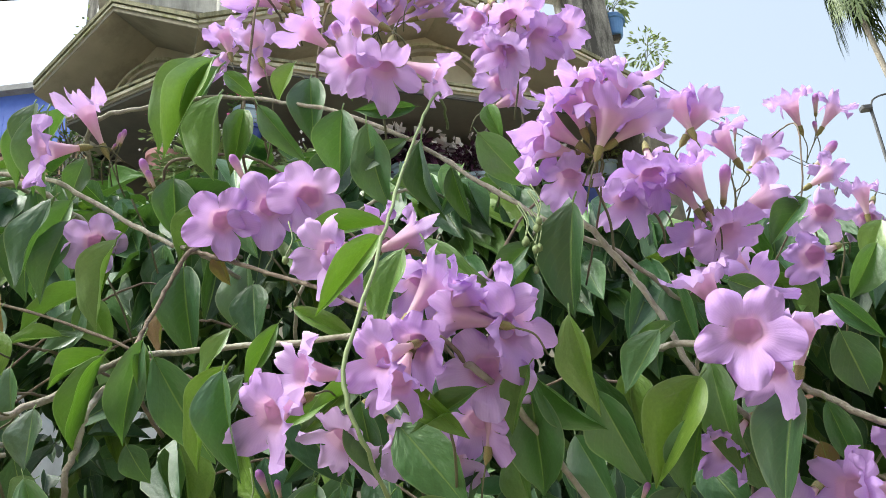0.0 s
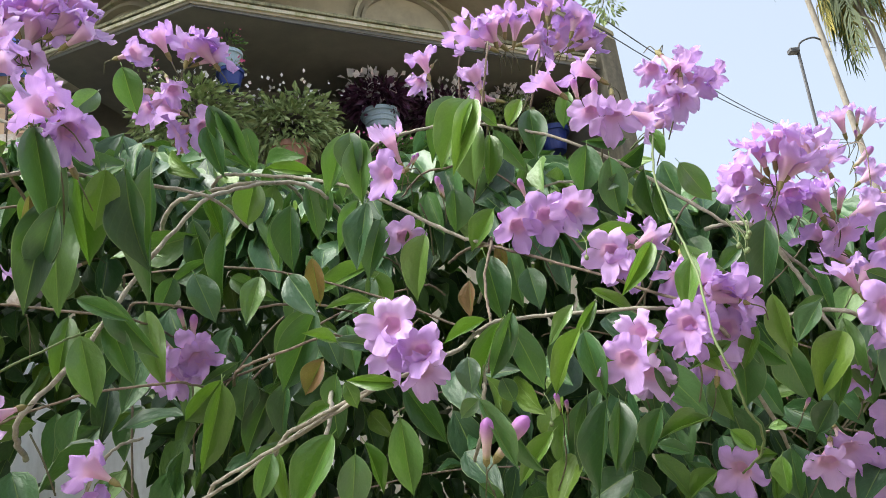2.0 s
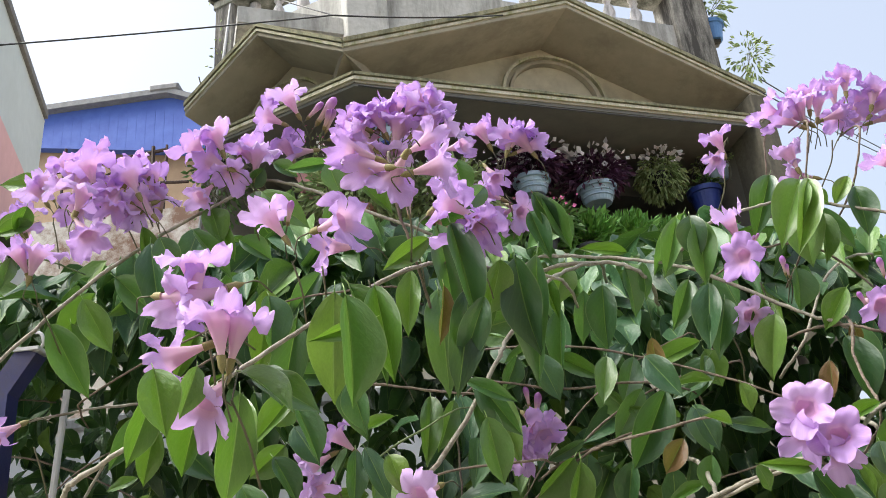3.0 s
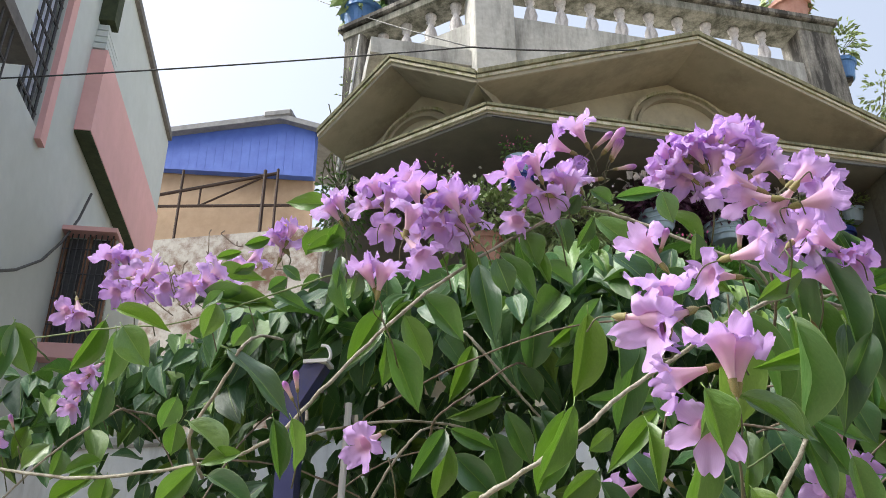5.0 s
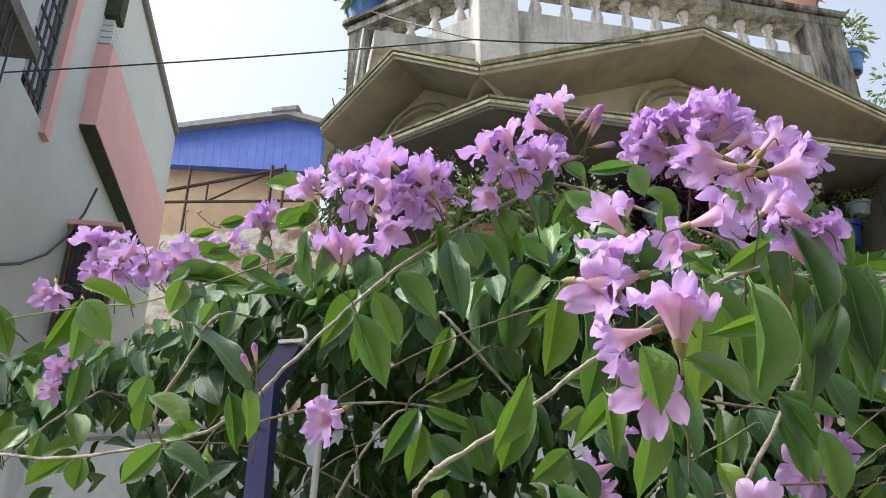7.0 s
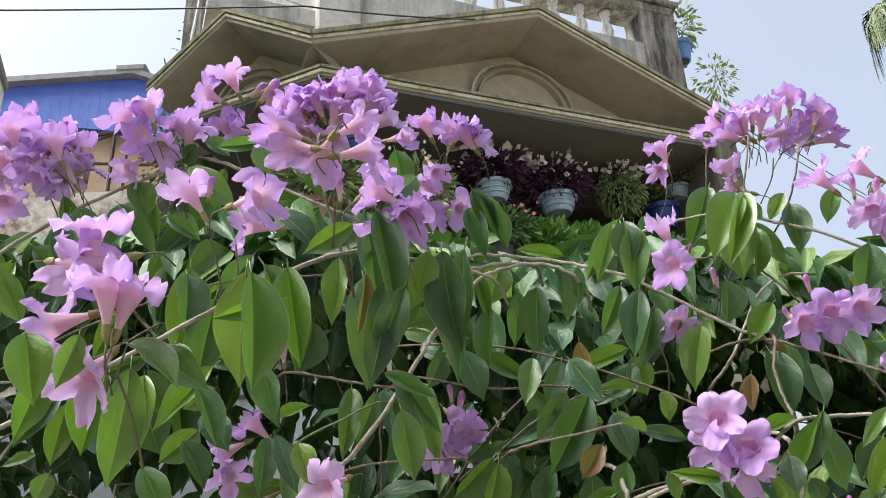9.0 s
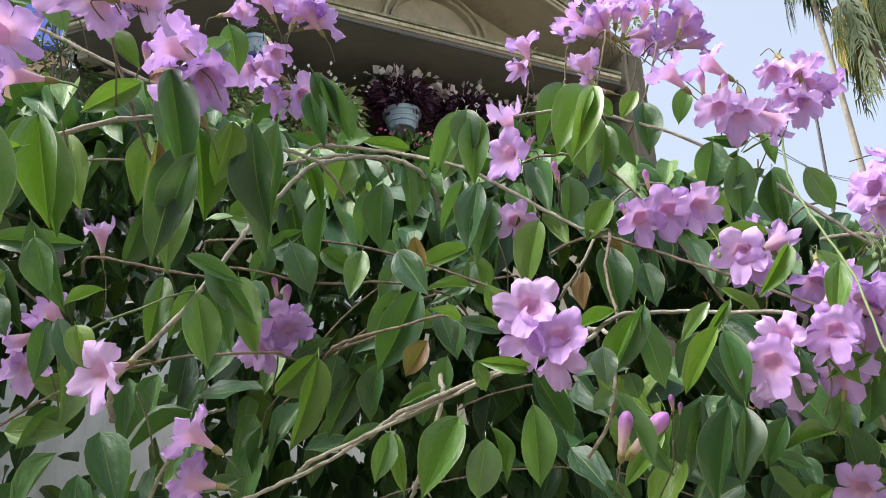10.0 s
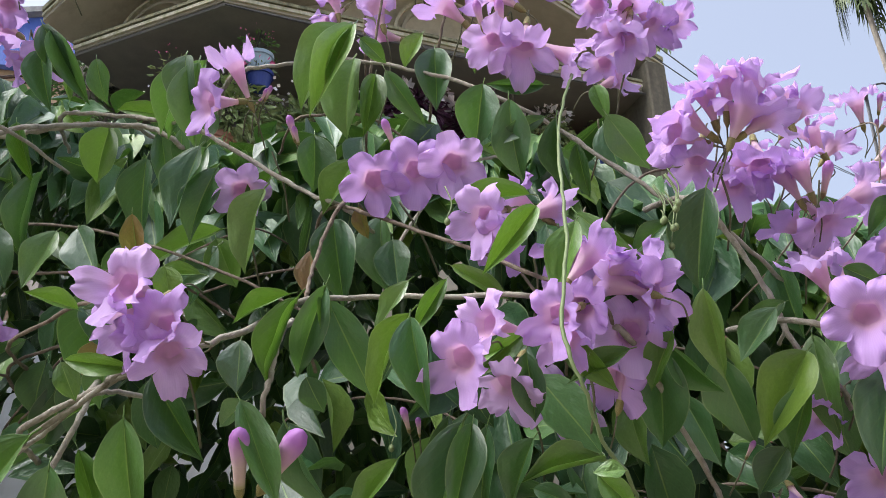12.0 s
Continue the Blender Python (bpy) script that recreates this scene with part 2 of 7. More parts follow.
PLANT = plain("pot_plant_green", (0.06, 0.14, 0.03), (0.16, 0.28, 0.07), 25.0, 0.55)
FERN = plain("bright_fern", (0.1, 0.26, 0.04), (0.2, 0.42, 0.08), 25.0, 0.55)
MOSSDARK = plain("dark_moss", (0.025, 0.035, 0.018), (0.06, 0.075, 0.035), 14.0, 0.95, 0.4)
PEELING = plain("peeling_whitewash", (0.4, 0.36, 0.33), (0.52, 0.49, 0.46), 14.0, 0.9, 0.4, stain=(0.17, 0.1, 0.07), stain_scale=2.6, stain_at=(0.44, 0.6))
PILLAR = streaked("stained_pillar", (0.13, 0.115, 0.085), (0.19, 0.17, 0.125), (0.07, 0.062, 0.048), 2.0)
PLANT_PALE = plain("variegated_green", (0.2, 0.3, 0.1), (0.4, 0.46, 0.22), 25.0, 0.55)
PURPLE = plain("purple_leaf", (0.05, 0.016, 0.045), (0.13, 0.04, 0.1), 25.0, 0.5)
WHITEFLOWER = plain("white_flower", (0.78, 0.74, 0.8), (0.9, 0.86, 0.9), 25.0, 0.6)
HOTPINK = plain("hot_pink_flower", (0.75, 0.12, 0.35), (0.85, 0.25, 0.48), 25.0, 0.6)
PALMLEAF = plain("palm_leaf", (0.028, 0.055, 0.014), (0.08, 0.11, 0.024), 12.0, 0.5)
PALMOLD = plain("palm_leaf_yellow", (0.26, 0.23, 0.05), (0.42, 0.36, 0.09), 12.0, 0.6)
PALMTRUNK = plain("palm_trunk", (0.16, 0.14, 0.12), (0.28, 0.25, 0.21), 8.0, 0.9, 0.4)
WIRE = plain("black_cable", (0.03, 0.03, 0.03), (0.06, 0.06, 0.06), 20.0, 0.6)
IRON = plain("dark_iron", (0.03, 0.03, 0.035), (0.07, 0.07, 0.075), 20.0, 0.6)
SHUTTER = plain("pale_shutter", (0.5, 0.55, 0.7), (0.62, 0.66, 0.8), 12.0, 0.6)
WOOD = plain("brown_window_wood", (0.16, 0.08, 0.05), (0.28, 0.15, 0.09), 25.0, 0.6)
EARTH = plain("earth_ground", (0.16, 0.14, 0.11), (0.28, 0.25, 0.2), 6.0, 0.95, 0.4, stain=(0.08, 0.12, 0.05), stain_scale=0.6)


# ---- building helpers ----
def mesh_of(name, bm, *mats, smooth=False):
    me = bpy.data.meshes.new(name)
    bm.normal_update()
    bm.to_mesh(me)
    bm.free()
    for m in mats:
        me.materials.append(m)
    if smooth:
        for p in me.polygons:
            p.use_smooth = True
    return me


def part(name, bm, material, parent=None, label="", smooth=False):
    ob = new(name, mesh_of(name, bm, *(material if isinstance(material, tuple) else (material,)), smooth=smooth))
    if parent:
        ob.parent = parent
    return tagged(ob, label)


def thing(name, label, category, group="", kind="", at=(0, 0, 0)):
    ob = new(name)
    ob.location = at
    ob.empty_display_size = 0.1
    return tagged(ob, label, category, group, kind)


def add_box(bm, lo, hi, m=None, bevel=0.0):
    """A box between two corners, optionally moved by a matrix, with softened edges."""
    lo, hi = Vector(lo), Vector(hi)
    made = bmesh.ops.create_cube(bm, size=1.0)
    vs = made["verts"]
    mid, size = (lo + hi) / 2, hi - lo
    for v in vs:
        v.co = Vector((v.co.x * size.x, v.co.y * size.y, v.co.z * size.z)) + mid
    if bevel:
        edges = list({e for v in vs for e in v.link_edges})
        res = bmesh.ops.bevel(bm, geom=edges, offset=bevel, segments=1, affect="EDGES")
        vs = list({v for f in res["faces"] for v in f.verts} | {v for v in vs if v.is_valid})
    if m is not None:
        bmesh.ops.transform(bm, matrix=m, verts=vs)
    return vs


def box(lo, hi, m=None, bevel=0.0):
    bm = bmesh.new()
    add_box(bm, lo, hi, m, bevel)
    return bm


def add_prism(bm, outline, y0, y1, m=None):
    """A solid from an outline in x and z, between two depths y."""
    front = [bm.verts.new((x, y0, z)) for x, z in outline]
    back = [bm.verts.new((x, y1, z)) for x, z in outline]
    n = len(outline)
    bm.faces.new(front)
    bm.faces.new(back[::-1])
    for i in range(n):
        bm.faces.new((front[i], back[i], back[(i + 1) % n], front[(i + 1) % n]))
    bmesh.ops.recalc_face_normals(bm, faces=bm.faces[:])
    if m is not None:
        bmesh.ops.transform(bm, matrix=m, verts=front + back)
    return bm


def add_lathe(bm, profile, seg=20, m=None, caps=True):
    """A turned solid from (radius, height) pairs."""
    rings = []
    for r, z in profile:
        rings.append([bm.verts.new((r * math.cos(2 * math.pi * i / seg), r * math.sin(2 * math.pi * i / seg), z)) for i in range(seg)])
    for a, b in zip(rings, rings[1:]):
        for i in range(seg):
            bm.faces.new((a[i], a[(i + 1) % seg], b[(i + 1) % seg], b[i]))
    if caps:
        bm.faces.new(rings[0][::-1])
        bm.faces.new(rings[-1])
    vs = [v for ring in rings for v in ring]
    if m is not None:
        bmesh.ops.transform(bm, matrix=m, verts=vs)
    return bm


def smooth_points(points, steps=4):
    """Points on a soft curve through those given."""
    p = [Vector(q) for q in points]
    if len(p) < 3:
        return p
    p = [2 * p[0] - p[1]] + p + [2 * p[-1] - p[-2]]
    res = []
    for a, b, c, d in zip(p, p[1:], p[2:], p[3:]):
        for i in range(steps):
            t = i / steps
            res.append(0.5 * (2 * b + (c - a) * t + (2 * a - 5 * b + 4 * c - d) * t * t + (3 * b - 3 * c + d - a) * t ** 3))
    return res + [p[-2]]


def add_tube(bm, points, radius, seg=6, knobs=0.0, taper=1.0, rnd=None):
    """A round stem along points, thinner towards its end, with swellings."""
    pts = [Vector(p) for p in points]
    rings, side = [], None
    n = len(pts)
    for i, p in enumerate(pts):
        way = (pts[min(i + 1, n - 1)] - pts[max(i - 1, 0)]).normalized()
        if side is None:
            side = way.orthogonal().normalized()
        side = (side - way * side.dot(way)).normalized()
        up = way.cross(side)
        r = radius * (1 + (taper - 1) * i / max(1, n - 1))
        if knobs and rnd:
            r *= 1 + knobs * (rnd.random() - 0.35) * (2.2 if rnd.random() < 0.12 else 1)
        rings.append([bm.verts.new(p + r * (side * math.cos(2 * math.pi * k / seg) + up * math.sin(2 * math.pi * k / seg))) for k in range(seg)])
    for a, b in zip(rings, rings[1:]):
        for k in range(seg):
            bm.faces.new((a[k], a[(k + 1) % seg], b[(k + 1) % seg], b[k]))
    bm.faces.new(rings[0][::-1])
    bm.faces.new(rings[-1])
    return bm


def tube(points, radius, seg=6, **kw):
    return add_tube(bmesh.new(), points, radius, seg, **kw)


# ---- ground ----
bm = bmesh.new()
bmesh.ops.create_grid(bm, x_segments=60, y_segments=60, size=400)
for v in bm.verts:
    v.co.z = 0.02 * noise.noise(v.co * 0.2)
tagged(part("ground", bm, EARTH), "bare brown earth with patches of weed", "ground", kind="structure")

# ---- the house: facade lines in plan ----
VALLEY, EAVE_R, EAVE_L = Vector((-1.295, 4.17)), Vector((1.82, 5.40)), Vector((-2.54, 4.67))


def facade(a, b):
    """A frame on a facade: x along it from a, y into the house, z up."""
    d = (b - a).normalized()
    return Matrix(((d.x, -d.y, 0, a.x), (d.y, d.x, 0, a.y), (0, 0, 1, 0), (0, 0, 0, 1)))


FR, FL = facade(VALLEY, EAVE_R), facade(EAVE_L, VALLEY)
LEN_R, LEN_L = (EAVE_R - VALLEY).length, (VALLEY - EAVE_L).length
LEDGE, EAVES = 5.0, 5.24
house = thing("house", "cream plastered house with twin gables, balustrade and verandah", "house", at=(0, 7, 0))
house_inv = Matrix.Translation((0, -7, 0))


def hpart(name, bm, material, label="", smooth=False, parent=None):
    ob = part(name, bm, material, parent or house, label, smooth)
    if not parent:
        ob.matrix_parent_inverse = house_inv
    return ob


def gable(m, length, peak_s, peak_z, arch_s, arch_z, arch_r, over, wall_lo):
    """Two roof slabs that meet in a ridge, the recessed gable wall and its arched moulding."""
    th = 0.075
    for s0, z0, s1, z1 in ((0, EAVES, peak_s, peak_z), (length, EAVES, peak_s, peak_z)):
        bm = bmesh.new()
        add_prism(bm, [(s0, z0), (s1, z1), (s1, z1 - th), (s0, z0 - th)], 0.0, over + 1.6, m)
        hpart("roof", bm, (SOFFIT,), "sloping plastered roof slab, dirty below")
        for k, (dy, dz, hh, mt) in enumerate(((-0.03, 0.03, 0.035, MOSSY), (-0.012, -0.006, 0.012, SOFFIT), (-0.022, -0.018, 0.022, MOULD), (-0.008, -0.042, 0.03, SOFFIT))):
            bm = bmesh.new()
            add_prism(bm, [(s0, z0 + dz), (s1, z1 + dz), (s1, z1 + dz - hh), (s0, z0 + dz - hh)], dy, 0.02 - 0.004 * k, m)
            hpart("roof_edge", bm, mt, "mossy moulded roof edge" if k == 0 else "")
    lo = wall_lo
    slope = (peak_z - EAVES) / peak_s
    slope2 = (peak_z - EAVES) / (length - peak_s)
    bm = bmesh.new()
    add_prism(bm, [(0.02, lo), (length - 0.02, lo), (length - 0.02, EAVES - th + 0.02 * slope2), (peak_s, peak_z - th), (0.02, EAVES - th + 0.02 * slope)], over, over + 0.12, m)
    hpart("gable_wall", bm, GABLE, "pale cream gable wall")
    for r, w, d in ((arch_r, 0.024, 0.06), (arch_r - 0.024, 0.034, 0.025), (arch_r - 0.062, 0.026, 0.055)):
        bm = bmesh.new()
        n = 28
        ring = []
        for i in range(n + 1):
            a = math.pi * i / n
            ring.append([bm.verts.new((arch_s + q * math.cos(a), y, arch_z + 0.86 * q * math.sin(a))) for q, y in ((r, over - d), (r - w, over - d), (r - w, over + 0.02), (r, over + 0.02))])
        for p, q in zip(ring, ring[1:]):
            for k in range(4):
                bm.faces.new((p[k], p[(k + 1) % 4], q[(k + 1) % 4], q[k]))
        bmesh.ops.recalc_face_normals(bm, faces=bm.faces[:])
        bmesh.ops.transform(bm, matrix=m, verts=bm.verts[:])
        hpart("arch_moulding", bm, SOFFIT if w > 0.025 else MOULD, "arched relief moulding")


gable(FR, LEN_R, 1.73, 5.90, 1.78, 5.34, 0.45, 0.5, LEDGE - 0.05)
gable(FL, LEN_L, 0.64, 5.68, 0.62, 5.17, 0.33, 0.42, LEDGE - 0.05)

# the ledge under the gables, its fascia mouldings and the verandah ceiling
CORNER, END_R, END_L = Vector((-1.24, 4.2)), Vector((1.62, 5.31)), Vector((-2.33, 4.70))
LR, LL = facade(CORNER, END_R), facade(END_L, CORNER)
for m, ln in ((LR, (END_R - CORNER).length), (LL, (CORNER - END_L).length)):
    for y, z0, z1, mt in ((-0.012, LEDGE + 0.004, LEDGE + 0.026, MOSSY), (0.006, LEDGE - 0.008, LEDGE + 0.004, SOFFIT), (-0.006, LEDGE - 0.032, LEDGE - 0.008, MOULD), (0.01, LEDGE - 0.05, LEDGE - 0.032, SOFFIT)):
        hpart("ledge_edge", box((0, y, z0), (ln, 0.12, z1), m), mt, "moulded ledge edge")
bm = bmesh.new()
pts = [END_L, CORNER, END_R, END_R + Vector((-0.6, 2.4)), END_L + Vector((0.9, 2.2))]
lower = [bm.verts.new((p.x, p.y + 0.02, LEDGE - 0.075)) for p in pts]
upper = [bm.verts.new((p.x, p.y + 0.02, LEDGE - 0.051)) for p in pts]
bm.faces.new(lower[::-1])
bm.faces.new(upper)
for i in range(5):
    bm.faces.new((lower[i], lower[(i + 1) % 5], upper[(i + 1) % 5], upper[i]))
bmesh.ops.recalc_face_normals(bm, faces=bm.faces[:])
hpart("verandah_ceiling", bm, SHADECEILING, "verandah ceiling with shade in its colour")
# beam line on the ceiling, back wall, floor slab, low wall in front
hpart("ceiling_beam", box((0.1, 0.9, LEDGE - 0.25), (2.95, 1.0, LEDGE - 0.077), LR), SHADECEILING)
hpart("verandah_back_wall", box((-0.9, 1.75, 0.0), (3.1, 1.9, 5.2), LR), SHADEWALL, "verandah back wall with shade in its colour")
hpart("verandah_side_wall", box((-0.2, 1.2, 0.0), (1.0, 1.35, 5.2), LL), SHADEWALL)
hpart("verandah_floor", box((-0.5, 0.12, 3.25), (3.05, 1.76, 3.4), LR), CONCRETE)
hpart("verandah_parapet", box((0.02, 0.1, 0.0), (3.0, 0.26, 3.82), LR), PLASTER, "low verandah wall")
hpart("verandah_parapet", box((0.1, 0.1, 0.0), (1.2, 0.26, 3.82), LL), PLASTER, "low verandah wall")
hpart("verandah_pillar", box((3.11, -0.03, 0.0), (3.29, 0.32, 5.2), LR, 0.012), PILLAR, "square plastered corner pillar")
hpart("verandah_end_wall", box((3.13, 0.322, 0.0), (3.2, 1.74, 5.0), LR), SHADEWALL, "verandah end wall with shade in its colour")
hpart("house_body", box((-0.6, 1.95, 0.0), (3.5, 7.0, 6.2), LR), PLASTER, "plastered house body behind")
hpart("roof_terrace", box((-0.7, 0.75, 5.95), (3.6, 6.9, 6.1), LR), CONCRETE)

# unseen plain wall added behind the viewer to cut low light on the vine
light_block = thing("light_block_wall", "unseen plain plastered wall added behind the viewer to cut low light", "house", kind="structure", at=(0, -4.6, 0))
part("wall", box((-14, -0.25, 0), (14, 0, 4.6)), PLASTER, light_block)

# balustrade on the terrace, set back behind the gables
PARA = 0.7
BAL_PROFILE = [(0.052, 0.0), (0.052, 0.02), (0.036, 0.03), (0.05, 0.075), (0.058, 0.12), (0.046, 0.175), (0.028, 0.22), (0.026, 0.25), (0.042, 0.265), (0.03, 0.285), (0.05, 0.315), (0.05, 0.345)]
bm = add_lathe(bmesh.new(), BAL_PROFILE, 16)
bal_mesh = mesh_of("baluster", bm, BALUSTER, smooth=True)


def balusters(m, places, z):
    for s in places:
        ob = new("baluster", bal_mesh)
        ob.parent, ob.matrix_parent_inverse = house, house_inv
        ob.matrix_basis = m @ Matrix.Translation((s, PARA + 0.09, z))


hpart("parapet_base", box((0.3, PARA, 5.3), (3.6, PARA + 0.18, 6.47), FR), CONCRETE, "grey weathered parapet base")
hpart("parapet_base", box((-0.28, PARA, 5.2), (1.02, PARA + 0.18, 6.42), FL), CONCRETE, "grey weathered parapet base")
hpart("top_rail", box((0.3, PARA - 0.05, 6.82), (3.62, PARA + 0.24, 6.93), FR, 0.015), RAIL, "stained rail over the balusters")
hpart("top_rail", box((0.3, PARA - 0.08, 6.93), (3.66, PARA + 0.27, 7.0), FR, 0.015), BLACKENED)
hpart("top_rail", box((-0.36, PARA - 0.05, 6.76), (1.02, PARA + 0.24, 6.86), FL, 0.015), RAIL, "stained rail over the balusters")
hpart("top_rail", box((-0.4, PARA - 0.08, 6.86), (1.02, PARA + 0.27, 6.93), FL, 0.015), BLACKENED)
hpart("corner_pier", box((0.18, PARA - 0.06, 5.3), (0.52, PARA + 0.25, 7.2), FR, 0.01), CONCRETE, "grey corner pier")
hpart("end_pier", box((3.24, PARA - 0.04, 5.3), (3.62, PARA + 0.25, 6.85), FR, 0.012), BLACKENED, "soot-black end pier")
hpart("end_pier", box((-0.34, PARA - 0.04, 5.2), (-0.14, PARA + 0.25, 6.8), FL, 0.012), BLACKENED, "soot-black end pier")
balusters(FR, [0.72 + 0.276 * i for i in range(9)], 6.47)
balusters(FL, [-0.0 + 0.25 * i for i in range(5)], 6.42)

# ---- pots and plants ----
def add_leaves(bm, centre, spread, count, size, rnd, droop=0.3, narrow=0.45):
    """Many small pointed leaves round a centre."""
    for _ in range(count):
        d = Vector((rnd.gauss(0, 1), rnd.gauss(0, 1), rnd.gauss(0, 1))).normalized()
        p = Vector(centre) + Vector((d.x * spread[0], d.y * spread[1], d.z * spread[2])) * rnd.uniform(0.45, 1.0)
        way = (d + Vector((rnd.uniform(-0.6, 0.6), rnd.uniform(-0.6, 0.6), -droop + rnd.uniform(-0.5, 0.5)))).normalized()
        side = way.orthogonal().normalized()
        side = Matrix.Rotation(rnd.uniform(0, 6.28), 3, way) @ side
        s = size * rnd.uniform(0.6, 1.3)
        mid = p + way * s * 0.5 + way.cross(side) * s * 0.12
        a, b = bm.verts.new(p), bm.verts.new(p + way * s - Vector((0, 0, droop * s * 0.3)))
        c, e = bm.verts.new(mid + side * s * narrow * 0.5), bm.verts.new(mid - side * s * narrow * 0.5)
        bm.faces.new((a, c, b))
        bm.faces.new((a, b, e))
    return bm


def pot_plant(name, label, at, r, h, pot, plant, count, size, spread, lift, blossom=None, hang=0.0, seed=1, droop=0.3, ribs=0):
    """A tapered pot with a rim and soil, a plant in it, and hangers where it hangs."""
    rnd = random.Random(seed)
    t = thing(name, label, "potted plant", at=at)
    prof = [(r * 0.66, 0), (r * 0.7, 0.01), (r * 0.92, h * 0.78), (r * 1.06, h * 0.79), (r * 1.06, h), (r * 0.93, h), (r * 0.9, h * 0.86)]
    part("pot", add_lathe(bmesh.new(), prof, 24), pot, t, smooth=False)
    for i in range(ribs):
        q = 0.25 + 0.25 * i
        rr = r * (0.7 + 0.22 * q) + 0.004
        part("band", add_lathe(bmesh.new(), [(rr, h * q), (rr + 0.008, h * q + 0.006), (rr, h * q + 0.02)], 24, caps=False), pot, t)
    bm = add_leaves(bmesh.new(), (0, 0, h + lift), spread, count, size, rnd, droop)
    part("plant", bm, plant, t)["kind"] = "stuff"
    bm = bmesh.new()
    for i in range(6):
        a = rnd.uniform(0, 6.28)
        add_tube(bm, [(0, 0, h * 0.8), (math.cos(a) * spread[0] * 0.3, math.sin(a) * spread[1] * 0.3, h + lift * 0.7), (math.cos(a) * spread[0] * 0.7, math.sin(a) * spread[1] * 0.7, h + lift)], 0.004, 4)
    part("stems", bm, STALK, t)
    if blossom:
        bm = add_leaves(bmesh.new(), (0, -0.05, h + lift + spread[2] * 0.75), (spread[0] * 1.08, spread[1] * 1.1, spread[2] * 0.5), min(90, int(count * 0.1) + 8), size * (0.95 if hang else 0.42), rnd, 0.0, 0.9)
        part("blossom", bm, blossom, t)["kind"] = "stuff"
    if hang:
        bm = bmesh.new()
        for i in range(3):
            a = 2.1 * i + 0.4
            add_tube(bm, [(math.cos(a) * r, math.sin(a) * r, h), (0, 0, h + hang)], 0.003, 4)
        part("hanger", bm, WIRE, t)
    return t


def on(m, s, y, z):
    return m @ Vector((s, y, z))


# hanging pots under the verandah ceiling
pot_plant("hanging_pot", "pale blue hanging pot of purple leaves and white flowers", on(FR, 2.01, 0.5, 4.43), 0.145, 0.14, POTPALE, PURPLE, 1000, 0.06, (0.27, 0.2, 0.15), 0.1, WHITEFLOWER, 0.23, 2, ribs=3)
pot_plant("hanging_pot", "pale blue hanging pot of purple leaves and white flowers", on(FR, 1.48, 0.5, 4.46), 0.135, 0.14, POTPALE, PURPLE, 1000, 0.07, (0.26, 0.2, 0.13), 0.1, WHITEFLOWER, 0.22, 3, ribs=3)
pot_plant("hanging_basket", "hanging basket hidden by small trailing green leaves", on(FR, 2.6, 0.5, 4.6), 0.1, 0.12, POTBLACK, PLANT_PALE, 1100, 0.05, (0.19, 0.17, 0.19), -0.02, WHITEFLOWER, 0.26, 4, droop=0.9)
pot_plant("hanging_pot", "light blue hanging pot with trailing pink flowers", on(FR, 0.33, 0.2, 4.62), 0.09, 0.11, POTPALE, PLANT, 160, 0.035, (0.13, 0.12, 0.08), 0.06, HOTPINK, 0.0, 5)
pot_plant("hanging_pot", "dark blue hanging pot with trailing green leaves", on(FR, 0.34, 0.2, 4.49), 0.085, 0.11, POTNAVY, PLANT_PALE, 60, 0.03, (0.1, 0.1, 0.03), 0.02, HOTPINK, 0.36, 6)
pot_plant("hanging_pot", "round pink hanging pot with green sprigs", on(FR, -0.15, 0.5, 4.36), 0.105, 0.17, POTPINK, PLANT_PALE, 60, 0.05, (0.13, 0.12, 0.12), 0.14, HOTPINK, 0.0, 7)
pot_plant("parapet_plant", "bushy variegated green plant on the verandah wall", on(FR, 0.12, 0.35, 4.0), 0.12, 0.18, POTCLAY, PLANT_PALE, 1300, 0.07, (0.38, 0.24, 0.26), 0.14, WHITEFLOWER, 0.0, 8)
pot_plant("parapet_plant", "bushy variegated green plant on the verandah wall", on(FR, 0.75, 0.35, 4.0), 0.12, 0.18, POTCLAY, PLANT_PALE, 1200, 0.07, (0.36, 0.24, 0.26), 0.14, WHITEFLOWER, 0.0, 9)
pot_plant("parapet_plant", "pot of thin green foliage with red specks", on(FR, 1.4, 0.3, 3.88), 0.11, 0.14, POTBLACK, PLANT, 500, 0.07, (0.3, 0.18, 0.16), 0.1, HOTPINK, 0.0, 10)
for i in range(4):
    pot_plant("grass_pot", "tub of bright feathery green grass on the verandah wall", on(FR, 1.75 + 0.33 * i, 0.3, 3.84), 0.12, 0.12, POTBLACK, FERN, 900, 0.07, (0.22, 0.17, 0.15), 0.1, None, 0.0, 11 + i, droop=-0.3)
pot_plant("hanging_pot", "light blue hanging pot with fine grey-green leaves", on(FR, 3.15, 0.5, 4.72), 0.1, 0.11, POTPALE, PLANT_PALE, 420, 0.045, (0.2, 0.16, 0.08), 0.05, None, 0.2, 16)
pot_plant("hanging_pot", "dark blue hanging pot below a green basket", on(FR, 2.97, 0.5, 4.42), 0.13, 0.2, POTNAVY, PLANT, 120, 0.05, (0.13, 0.12, 0.08), 0.04, None, 0.3, 17)

